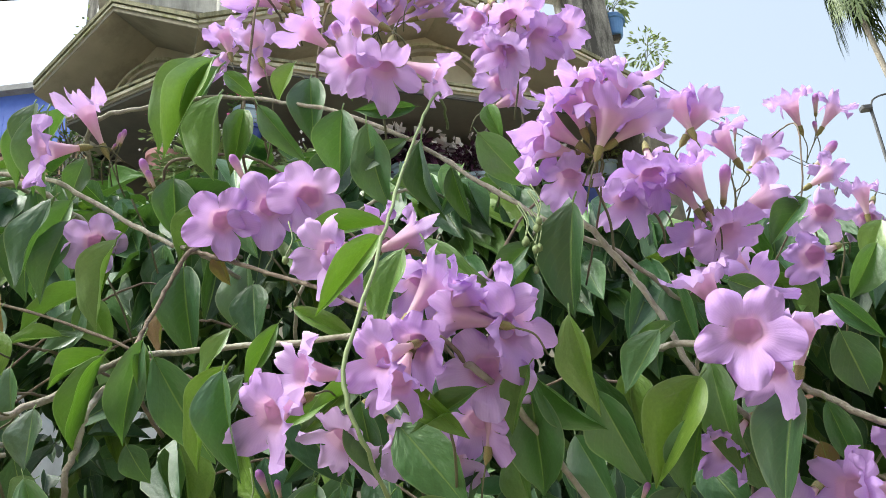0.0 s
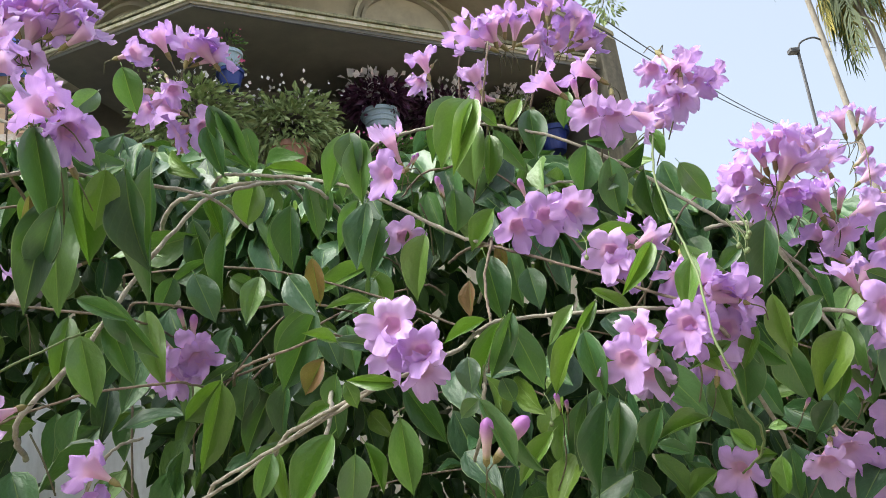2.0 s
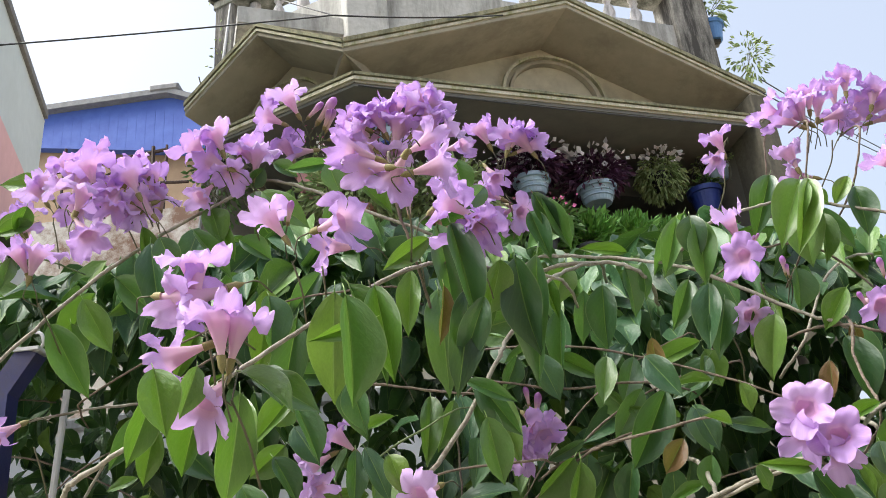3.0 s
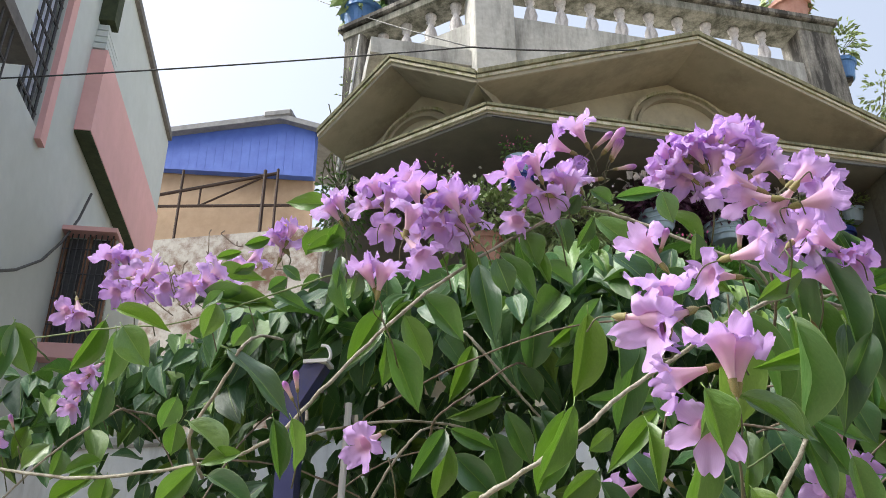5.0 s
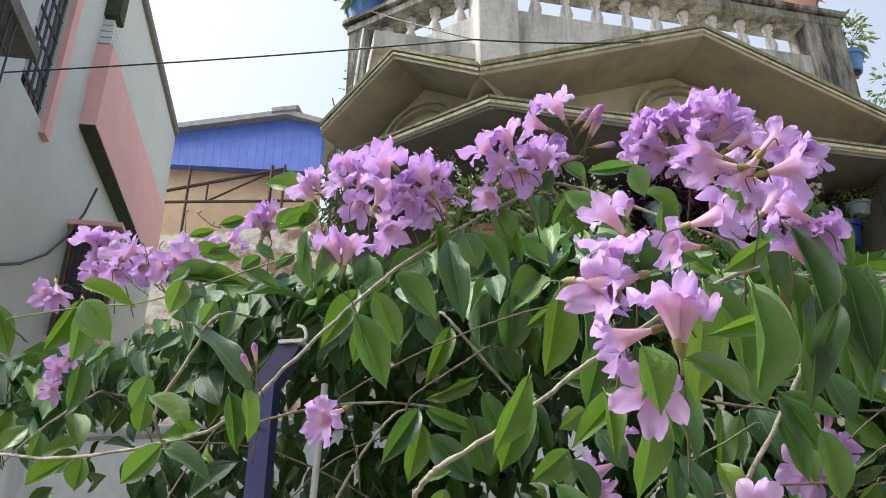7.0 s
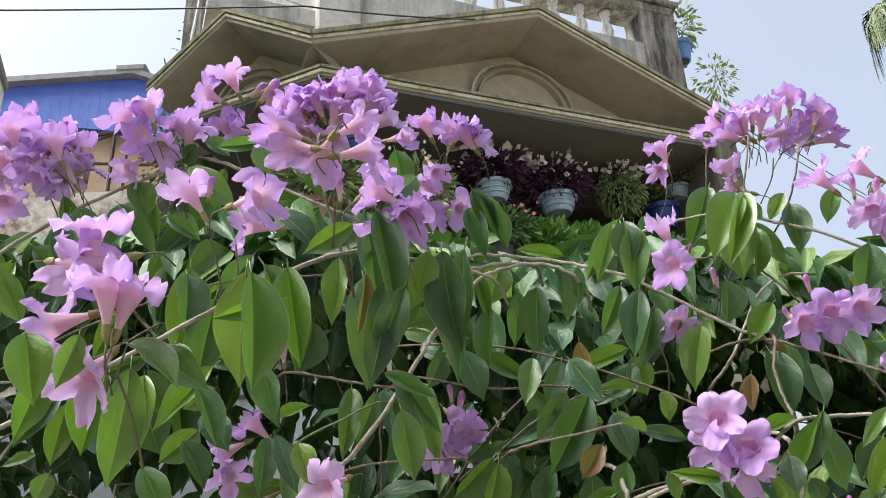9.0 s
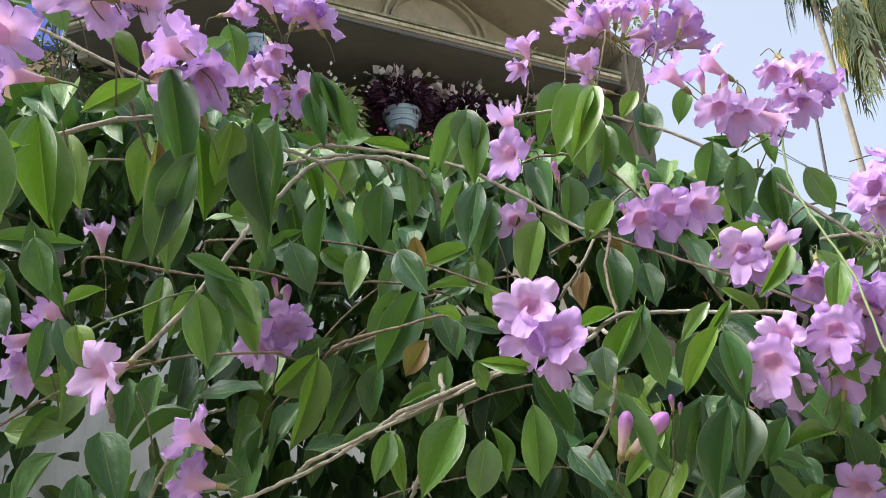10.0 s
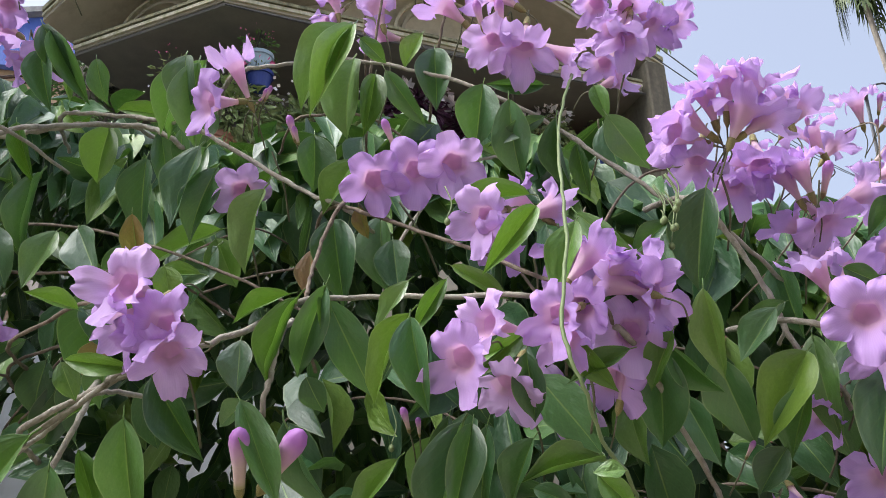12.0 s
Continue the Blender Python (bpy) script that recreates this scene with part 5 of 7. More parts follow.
leaf((-0.415, 0.796, 2.049), (-0.419, 0.813, 1.964), 0.048)
leaf((-0.299, 0.644, 1.958), (-0.319, 0.638, 1.890), 0.038)
leaf((-0.386, 0.751, 2.057), (-0.374, 0.771, 1.992), 0.033)
leaf((-0.382, 0.758, 2.083), (-0.444, 0.763, 2.099), 0.017, 1)
leaf((-0.611, 0.563, 1.872), (-0.559, 0.564, 1.845), 0.017)
leaf((-0.492, 0.775, 1.950), (-0.436, 0.756, 1.910), 0.028)
leaf((-0.517, 0.733, 1.962), (-0.567, 0.749, 1.940), 0.021)
leaf((-0.660, 0.671, 1.885), (-0.665, 0.660, 1.806), 0.032, 1)
leaf((-0.594, 0.521, 1.819), (-0.585, 0.538, 1.756), 0.037)
leaf((-0.604, 0.633, 1.870), (-0.582, 0.655, 1.798), 0.031)
leaf((-0.494, 0.677, 1.790), (-0.516, 0.699, 1.696), 0.039, 1)
leaf((-0.483, 0.718, 1.825), (-0.531, 0.733, 1.804), 0.018)
leaf((-0.377, 0.728, 1.841), (-0.426, 0.723, 1.864), 0.023, 1)
leaf((-0.372, 0.588, 1.821), (-0.357, 0.585, 1.776), 0.029)
leaf((-0.318, 0.723, 1.887), (-0.366, 0.730, 1.868), 0.022)
leaf((-0.304, 0.485, 1.738), (-0.351, 0.490, 1.745), 0.015, 1)
leaf((-0.350, 0.494, 1.744), (-0.340, 0.499, 1.721), 0.018, 1)
leaf((-0.370, 0.631, 1.751), (-0.413, 0.644, 1.734), 0.013, 1)
leaf((-0.368, 0.499, 1.697), (-0.404, 0.488, 1.634), 0.039, 1)
leaf((-0.347, 0.488, 1.677), (-0.352, 0.504, 1.629), 0.033)
leaf((-0.337, 0.507, 1.689), (-0.322, 0.521, 1.644), 0.017, 1)
leaf((-0.432, 0.682, 1.722), (-0.474, 0.677, 1.699), 0.017)
leaf((-0.425, 0.533, 1.692), (-0.438, 0.532, 1.650), 0.024)
leaf((-0.419, 0.544, 1.692), (-0.413, 0.544, 1.640), 0.017)
leaf((-0.447, 0.758, 1.802), (-0.487, 0.780, 1.720), 0.042)
leaf((-0.428, 0.725, 1.794), (-0.440, 0.749, 1.734), 0.035)
leaf((-0.573, 0.664, 1.671), (-0.611, 0.675, 1.660), 0.017)
leaf((-0.212, 0.526, 1.797), (-0.254, 0.537, 1.782), 0.016, 1)
leaf((-0.127, 0.500, 1.770), (-0.156, 0.526, 1.716), 0.025)
leaf((-0.125, 0.487, 1.763), (-0.117, 0.485, 1.701), 0.027)
leaf((-0.295, 0.510, 1.735), (-0.262, 0.518, 1.682), 0.028)
leaf((-0.304, 0.487, 1.703), (-0.298, 0.509, 1.638), 0.033)
leaf((0.020, 0.507, 1.744), (-0.020, 0.519, 1.724), 0.017, 1)
leaf((0.054, 0.515, 1.757), (0.039, 0.533, 1.721), 0.022, 1)
leaf((-0.073, 0.670, 1.735), (-0.115, 0.710, 1.641), 0.041)
leaf((-0.090, 0.584, 1.710), (-0.113, 0.598, 1.620), 0.036)
leaf((-0.084, 0.558, 1.705), (-0.099, 0.550, 1.639), 0.029)
leaf((-0.127, 0.508, 1.797), (-0.153, 0.524, 1.764), 0.017, 1)
leaf((-0.139, 0.625, 1.875), (-0.134, 0.617, 1.824), 0.034)
leaf((-0.834, 0.563, 2.164), (-0.859, 0.572, 2.146), 0.030)
leaf((-0.904, 0.581, 2.126), (-0.887, 0.580, 2.079), 0.037, 1)
leaf((-0.935, 0.507, 2.056), (-0.922, 0.523, 2.019), 0.046)
leaf((-0.860, 0.617, 2.163), (-0.847, 0.621, 2.117), 0.031)
leaf((-0.884, 0.640, 2.109), (-0.846, 0.653, 2.082), 0.031)
leaf((-0.742, 0.502, 2.124), (-0.731, 0.516, 2.092), 0.029)
leaf((-0.634, 0.430, 1.982), (-0.680, 0.430, 1.954), 0.025, 1)
leaf((-0.640, 0.607, 2.074), (-0.608, 0.620, 2.043), 0.028)
leaf((-0.499, 0.696, 2.156), (-0.467, 0.717, 2.096), 0.032)
leaf((-0.325, 0.615, 2.059), (-0.322, 0.622, 2.007), 0.041)
leaf((-0.182, 0.625, 2.095), (-0.223, 0.620, 2.012), 0.048)
leaf((-0.095, 0.669, 2.098), (-0.097, 0.673, 2.032), 0.040)
leaf((-0.108, 0.655, 2.108), (-0.127, 0.669, 2.078), 0.023)
leaf((-0.049, 0.643, 2.106), (-0.058, 0.661, 2.067), 0.026)
leaf((-0.690, 0.276, 1.867), (-0.691, 0.306, 1.789), 0.041)
leaf((-0.675, 0.336, 1.897), (-0.666, 0.349, 1.819), 0.033)
leaf((-0.598, 0.443, 1.927), (-0.614, 0.438, 1.825), 0.042)
leaf((-0.787, 0.525, 1.947), (-0.812, 0.565, 1.860), 0.043)
leaf((-0.751, 0.216, 1.799), (-0.716, 0.208, 1.767), 0.025, 1)
leaf((-0.836, 0.588, 2.011), (-0.860, 0.628, 1.924), 0.050)
leaf((-0.769, 0.267, 1.796), (-0.782, 0.288, 1.720), 0.034)
leaf((-0.800, 0.380, 1.826), (-0.794, 0.376, 1.769), 0.017)
leaf((-0.775, 0.193, 1.798), (-0.784, 0.194, 1.766), 0.021)
leaf((-0.872, 0.478, 1.865), (-0.905, 0.512, 1.790), 0.039)
leaf((-0.665, 0.587, 2.015), (-0.676, 0.605, 1.943), 0.032, 1)
leaf((-0.847, 0.786, 2.079), (-0.887, 0.783, 2.046), 0.028, 1)
leaf((-0.623, 0.463, 1.942), (-0.631, 0.483, 1.888), 0.015)
leaf((-0.864, 0.343, 1.832), (-0.896, 0.370, 1.775), 0.028, 1)
leaf((-0.960, 0.541, 1.801), (-0.994, 0.545, 1.792), 0.013, 1)
leaf((-0.803, 0.579, 1.845), (-0.775, 0.573, 1.804), 0.036)
leaf((-0.734, 0.555, 1.807), (-0.737, 0.550, 1.751), 0.027)
leaf((-0.723, 0.554, 1.809), (-0.698, 0.548, 1.754), 0.027)
leaf((-0.634, 0.704, 1.886), (-0.658, 0.703, 1.826), 0.030)
leaf((-0.602, 0.621, 1.889), (-0.556, 0.651, 1.824), 0.033)
leaf((-0.698, 0.592, 1.849), (-0.738, 0.598, 1.837), 0.015, 1)
leaf((-0.975, 0.610, 1.794), (-0.992, 0.622, 1.767), 0.036, 1)
leaf((-0.563, 0.488, 1.974), (-0.577, 0.509, 1.921), 0.036, 1)
leaf((-0.487, 0.711, 1.991), (-0.498, 0.714, 1.904), 0.028)
leaf((-0.525, 0.703, 1.934), (-0.503, 0.707, 1.874), 0.041)
leaf((-0.364, 0.747, 2.058), (-0.363, 0.763, 2.011), 0.021)
leaf((-0.314, 0.641, 1.978), (-0.330, 0.636, 1.896), 0.038)
leaf((-0.252, 0.628, 1.927), (-0.270, 0.633, 1.856), 0.040)
leaf((-0.209, 0.637, 1.985), (-0.211, 0.651, 1.937), 0.044)
leaf((-0.172, 0.611, 1.945), (-0.201, 0.629, 1.905), 0.031)
leaf((-0.313, 0.723, 1.922), (-0.295, 0.742, 1.879), 0.040)
leaf((-0.356, 0.537, 1.795), (-0.309, 0.541, 1.785), 0.018)
leaf((-0.364, 0.715, 1.841), (-0.403, 0.695, 1.849), 0.024, 1)
leaf((-0.186, 0.524, 1.800), (-0.186, 0.530, 1.766), 0.011, 1)
leaf((-0.125, 0.536, 1.775), (-0.147, 0.554, 1.736), 0.029)
leaf((-0.500, 0.702, 1.802), (-0.545, 0.721, 1.762), 0.046, 1)
leaf((-0.385, 0.669, 1.862), (-0.432, 0.706, 1.783), 0.051)
leaf((-0.404, 0.715, 1.878), (-0.441, 0.740, 1.823), 0.036)
leaf((-0.476, 0.754, 1.813), (-0.486, 0.763, 1.761), 0.043)
leaf((-0.363, 0.604, 1.774), (-0.371, 0.620, 1.739), 0.027)
leaf((-0.208, 0.621, 1.866), (-0.210, 0.630, 1.827), 0.023, 2)
leaf((-0.168, 0.627, 1.909), (-0.161, 0.639, 1.884), 0.017, 2)
leaf((-0.379, 0.650, 1.802), (-0.403, 0.665, 1.769), 0.029, 2)
leaf((-0.384, 0.686, 1.933), (-0.380, 0.709, 1.882), 0.025, 2)
leaf((-1.751, 0.801, 2.140), (-1.776, 0.808, 2.034), 0.063)
leaf((-1.743, 0.799, 2.144), (-1.721, 0.836, 2.069), 0.057)
leaf((-1.520, 0.689, 2.090), (-1.569, 0.704, 2.021), 0.037, 1)
leaf((-1.393, 0.514, 1.999), (-1.402, 0.531, 1.938), 0.036)
leaf((-1.337, 0.433, 1.971), (-1.309, 0.449, 1.931), 0.039)
leaf((-1.378, 0.487, 2.017), (-1.313, 0.493, 1.987), 0.022)
leaf((-1.266, 0.501, 2.021), (-1.278, 0.509, 1.983), 0.030)
leaf((-1.251, 0.524, 1.972), (-1.172, 0.535, 1.899), 0.037)
leaf((-1.122, 0.736, 2.097), (-1.170, 0.734, 2.016), 0.041, 1)
leaf((-1.087, 0.619, 2.009), (-1.091, 0.642, 1.955), 0.035, 1)
leaf((-1.064, 0.533, 1.975), (-1.032, 0.573, 1.901), 0.041)
leaf((-1.140, 0.385, 1.845), (-1.135, 0.404, 1.795), 0.023)
leaf((-1.112, 0.354, 1.837), (-1.107, 0.372, 1.796), 0.021)
leaf((-1.259, 0.462, 1.870), (-1.217, 0.469, 1.833), 0.037)
leaf((-1.206, 0.470, 1.838), (-1.248, 0.469, 1.828), 0.021, 1)
leaf((-1.218, 0.431, 1.807), (-1.168, 0.430, 1.777), 0.025)
leaf((-1.307, 0.587, 1.852), (-1.359, 0.599, 1.812), 0.033)
leaf((-1.377, 0.658, 1.961), (-1.401, 0.673, 1.924), 0.042)
leaf((-1.346, 0.606, 1.911), (-1.355, 0.620, 1.876), 0.036)
leaf((-1.582, 0.818, 2.042), (-1.600, 0.841, 1.975), 0.042)
leaf((-1.587, 0.855, 1.930), (-1.641, 0.844, 1.912), 0.028, 1)
leaf((-1.602, 0.867, 1.909), (-1.678, 0.874, 1.871), 0.033)
leaf((-1.561, 0.837, 1.901), (-1.571, 0.847, 1.854), 0.044, 1)
leaf((-1.713, 0.905, 1.971), (-1.743, 0.887, 1.931), 0.038)
leaf((-1.683, 0.900, 1.959), (-1.689, 0.895, 1.913), 0.038)
leaf((-1.821, 0.917, 1.949), (-1.835, 0.908, 1.906), 0.039)
leaf((-1.241, 0.541, 2.009), (-1.259, 0.550, 1.985), 0.028)
leaf((-1.242, 0.621, 2.066), (-1.329, 0.600, 2.079), 0.030, 1)
leaf((-1.113, 0.477, 2.045), (-1.106, 0.487, 1.990), 0.027)
leaf((-1.109, 0.472, 2.056), (-1.111, 0.472, 2.018), 0.018)
leaf((-1.148, 0.609, 2.153), (-1.198, 0.608, 2.139), 0.024, 1)
leaf((-0.958, 0.536, 2.062), (-0.942, 0.537, 1.963), 0.038)
leaf((-0.975, 0.550, 2.093), (-0.976, 0.581, 2.032), 0.027, 1)
leaf((-1.038, 0.629, 2.069), (-0.989, 0.662, 2.019), 0.042)
leaf((-0.904, 0.810, 2.106), (-0.913, 0.842, 2.028), 0.058)
leaf((-0.811, 0.775, 2.110), (-0.859, 0.783, 2.047), 0.035)
leaf((-0.811, 0.504, 1.969), (-0.806, 0.505, 1.907), 0.044)
leaf((-1.002, 0.824, 2.067), (-1.035, 0.821, 1.984), 0.033, 1)
leaf((-0.937, 0.619, 2.117), (-0.891, 0.634, 2.054), 0.030)
leaf((-0.898, 0.591, 2.108), (-0.877, 0.592, 2.057), 0.022, 1)
leaf((-0.839, 0.666, 1.933), (-0.744, 0.682, 1.932), 0.023)
leaf((-0.779, 0.498, 1.867), (-0.833, 0.510, 1.811), 0.026, 1)
leaf((-0.933, 0.839, 2.036), (-0.908, 0.866, 1.992), 0.043)
leaf((-0.964, 0.830, 1.992), (-1.040, 0.835, 1.957), 0.026, 1)
leaf((-0.952, 0.820, 1.964), (-0.922, 0.859, 1.896), 0.038)
leaf((-0.917, 0.823, 1.955), (-0.901, 0.829, 1.851), 0.045)
leaf((-0.901, 0.822, 1.962), (-0.861, 0.825, 1.871), 0.033)
leaf((-1.030, 0.725, 1.917), (-1.073, 0.717, 1.848), 0.035)
leaf((-1.028, 0.745, 1.903), (-1.047, 0.768, 1.832), 0.037)
leaf((-1.024, 0.804, 1.902), (-0.969, 0.820, 1.839), 0.048)
leaf((-0.976, 0.865, 1.944), (-0.953, 0.901, 1.866), 0.064)
leaf((-1.028, 0.796, 1.938), (-0.970, 0.819, 1.912), 0.028)
leaf((-0.840, 0.676, 1.847), (-0.882, 0.679, 1.812), 0.041)
leaf((-0.785, 0.150, 1.785), (-0.776, 0.154, 1.747), 0.027)
leaf((-0.746, 0.224, 1.799), (-0.702, 0.231, 1.771), 0.027, 1)
leaf((-0.744, 0.525, 1.892), (-0.721, 0.566, 1.820), 0.030)
leaf((-0.676, 0.311, 1.862), (-0.721, 0.292, 1.841), 0.012)
leaf((-0.817, 0.650, 1.889), (-0.846, 0.638, 1.864), 0.029, 1)
leaf((-0.817, 0.504, 2.097), (-0.768, 0.517, 2.053), 0.033)
leaf((-0.815, 0.628, 2.166), (-0.839, 0.643, 2.130), 0.023)
leaf((-0.790, 0.519, 2.133), (-0.734, 0.524, 2.141), 0.016)
leaf((-0.818, 0.555, 2.165), (-0.792, 0.567, 2.150), 0.022)
leaf((-0.720, 0.606, 2.149), (-0.683, 0.603, 2.106), 0.029)
leaf((-0.600, 0.669, 2.206), (-0.589, 0.697, 2.156), 0.039)
leaf((-1.206, 0.733, 2.282), (-1.274, 0.721, 2.286), 0.035, 1)
leaf((-1.197, 0.650, 2.192), (-1.215, 0.664, 2.160), 0.032, 1)
leaf((-1.151, 0.598, 2.169), (-1.168, 0.611, 2.139), 0.030, 1)
leaf((0.012, 0.584, 1.682), (-0.052, 0.563, 1.669), 0.020, 1)
leaf((-0.036, 0.320, 1.645), (-0.049, 0.321, 1.645), 0.011, 1)
leaf((-0.017, 0.462, 1.658), (0.004, 0.467, 1.639), 0.018, 1)
leaf((0.047, 0.633, 1.651), (0.101, 0.631, 1.642), 0.022, 1)
leaf((0.028, 0.636, 1.632), (-0.013, 0.639, 1.607), 0.024, 1)
leaf((-0.063, 0.639, 1.642), (-0.111, 0.652, 1.619), 0.040)
leaf((-0.035, 0.612, 1.666), (-0.006, 0.598, 1.653), 0.017)
leaf((0.097, 0.631, 1.632), (0.079, 0.626, 1.592), 0.023, 1)
leaf((0.110, 0.625, 1.644), (0.107, 0.624, 1.591), 0.034)
leaf((0.029, 0.477, 1.631), (0.031, 0.488, 1.599), 0.022)
leaf((0.225, 0.551, 1.642), (0.199, 0.576, 1.576), 0.038)
leaf((0.212, 0.491, 1.640), (0.218, 0.514, 1.574), 0.035)
leaf((-0.072, 0.580, 1.706), (-0.081, 0.600, 1.637), 0.025)
leaf((-0.098, 0.629, 1.723), (-0.117, 0.639, 1.650), 0.023)
leaf((-0.040, 0.571, 1.696), (-0.060, 0.589, 1.652), 0.027)
leaf((0.149, 0.585, 1.685), (0.129, 0.598, 1.655), 0.029)
leaf((-0.208, 0.511, 1.702), (-0.177, 0.524, 1.643), 0.026)
leaf((-0.231, 0.483, 1.711), (-0.207, 0.484, 1.648), 0.024)
leaf((-0.141, 0.636, 1.693), (-0.182, 0.657, 1.644), 0.024, 1)
leaf((-0.113, 0.683, 1.716), (-0.124, 0.704, 1.659), 0.028)
leaf((-0.236, 0.529, 1.643), (-0.214, 0.534, 1.622), 0.020)
leaf((-1.366, 0.697, 2.151), (-1.286, 0.698, 2.150), 0.038, 1)
leaf((-1.276, 0.672, 2.197), (-1.312, 0.670, 2.189), 0.020, 1)
leaf((-1.295, 0.622, 2.152), (-1.331, 0.620, 2.144), 0.015, 1)
leaf((-1.155, 0.622, 2.168), (-1.202, 0.621, 2.155), 0.026, 1)
leaf((-1.339, 0.603, 2.071), (-1.236, 0.616, 2.078), 0.027)
leaf((-1.252, 0.643, 2.099), (-1.205, 0.660, 2.080), 0.023)
leaf((-1.235, 0.645, 2.119), (-1.261, 0.649, 2.103), 0.023)
leaf((-1.201, 0.685, 2.138), (-1.224, 0.675, 2.112), 0.019)
leaf((-1.304, 0.697, 2.169), (-1.332, 0.689, 2.152), 0.018, 1)
leaf((-1.241, 0.649, 2.139), (-1.218, 0.661, 2.122), 0.020)
leaf((-1.091, 0.483, 2.039), (-1.096, 0.482, 2.004), 0.019)
leaf((-1.264, 0.509, 2.041), (-1.284, 0.503, 2.018), 0.017)
leaf((-0.189, 0.692, 2.139), (-0.226, 0.699, 2.056), 0.039)
leaf((-0.462, 0.746, 2.148), (-0.452, 0.760, 2.102), 0.028)
leaf((-0.358, 0.524, 1.791), (-0.387, 0.506, 1.799), 0.015)
leaf((-0.445, 0.668, 1.910), (-0.460, 0.654, 1.851), 0.030)
leaf((-0.406, 0.626, 1.894), (-0.377, 0.611, 1.841), 0.036)
leaf((-0.436, 0.846, 2.063), (-0.444, 0.874, 1.991), 0.032)
leaf((0.406, 0.702, 1.912), (0.386, 0.707, 1.873), 0.030)
leaf((0.096, 0.640, 1.736), (0.117, 0.631, 1.680), 0.036)
leaf((0.050, 0.590, 1.972), (0.085, 0.606, 1.928), 0.032)
leaf((0.047, 0.628, 1.733), (0.053, 0.623, 1.681), 0.031)
leaf((0.195, 0.532, 1.807), (0.219, 0.527, 1.793), 0.019)
leaf((-0.713, 0.350, 1.900), (-0.723, 0.384, 1.813), 0.046)
leaf((-0.704, 0.385, 1.921), (-0.678, 0.403, 1.832), 0.038)
leaf((-0.624, 0.482, 2.018), (-0.609, 0.513, 1.921), 0.038)
leaf((-0.633, 0.551, 1.972), (-0.627, 0.552, 1.856), 0.051)
leaf((-0.350, 0.676, 1.844), (-0.345, 0.678, 1.788), 0.037)
leaf((-0.582, 0.698, 1.891), (-0.559, 0.684, 1.802), 0.037)
leaf((-0.694, 0.516, 1.792), (-0.677, 0.510, 1.751), 0.027)
leaf((-0.848, 0.534, 1.780), (-0.818, 0.535, 1.727), 0.033)
leaf((-0.750, 0.365, 1.811), (-0.734, 0.369, 1.764), 0.025)
leaf((-0.706, 0.479, 1.957), (-0.693, 0.490, 1.894), 0.034)
leaf((-0.735, 0.853, 2.034), (-0.756, 0.866, 1.964), 0.049)
leaf((-0.725, 0.486, 1.862), (-0.713, 0.501, 1.814), 0.030)
leaf((-0.786, 0.411, 1.863), (-0.775, 0.411, 1.826), 0.025)
leaf((-0.551, 0.702, 1.932), (-0.569, 0.709, 1.892), 0.032)
leaf((-0.401, 0.740, 1.926), (-0.423, 0.741, 1.869), 0.036)
leaf((-0.319, 0.589, 1.844), (-0.312, 0.594, 1.813), 0.025)
leaf((-0.835, 0.614, 1.821), (-0.812, 0.621, 1.772), 0.034)
leaf((-0.571, 0.485, 2.062), (-0.595, 0.481, 2.035), 0.026)
leaf((-1.054, 0.580, 2.022), (-1.031, 0.614, 1.966), 0.038)
leaf((-0.727, 0.421, 2.027), (-0.729, 0.434, 2.001), 0.022)
leaf((-1.807, 0.832, 2.081), (-1.821, 0.839, 2.025), 0.037)

# small round green fruit on threads
fruit((0.075, 0.526, 1.856))
fruit((0.067, 0.533, 1.850))
fruit((0.075, 0.533, 1.844))
fruit((0.071, 0.537, 1.830))
fruit((-0.096, 0.533, 1.853))
fruit((-0.121, 0.587, 1.869))
fruit((0.074, 0.526, 1.855))
fruit((0.072, 0.531, 1.842))
fruit((0.076, 0.523, 1.859))
fruit((0.066, 0.534, 1.849))
fruit((-0.143, 0.618, 1.701))

# flower clusters: face and base of each flower
c = flower_cluster((-0.250, 0.632, 2.004))
flower(c, (-0.285, 0.611, 2.063), (-0.264, 0.631, 2.018))
flower(c, (-0.298, 0.566, 1.980), (-0.266, 0.588, 1.996))
bud(c, (-0.257, 0.628, 2.022), (-0.263, 0.632, 2.018))
bud(c, (-0.251, 0.624, 2.030), (-0.259, 0.632, 2.020))
bud(c, (-0.247, 0.621, 2.031), (-0.254, 0.630, 2.021))
bud(c, (-0.230, 0.616, 1.997), (-0.225, 0.631, 1.978))
bud(c, (-0.226, 0.620, 1.988), (-0.222, 0.631, 1.975))
c = flower_cluster((-0.033, 0.589, 2.069))
flower(c, (-0.095, 0.601, 2.111), (-0.060, 0.606, 2.081))
flower(c, (-0.052, 0.572, 2.031), (-0.033, 0.589, 2.077))
flower(c, (-0.024, 0.570, 2.019), (-0.012, 0.585, 2.070))
flower(c, (-0.049, 0.596, 2.119), (-0.022, 0.594, 2.092))
flower(c, (0.031, 0.578, 2.020), (-0.009, 0.581, 2.043))
bud(c, (-0.060, 0.577, 2.088), (-0.053, 0.594, 2.067))
bud(c, (-0.042, 0.558, 2.075), (-0.038, 0.577, 2.052))
c = flower_cluster((-0.133, 0.605, 1.937))
flower(c, (-0.150, 0.570, 1.906), (-0.157, 0.612, 1.932))
flower(c, (-0.117, 0.576, 1.918), (-0.120, 0.617, 1.944))
flower(c, (-0.084, 0.570, 1.920), (-0.092, 0.612, 1.946))
bud(c, (-0.144, 0.572, 1.965), (-0.136, 0.587, 1.947))
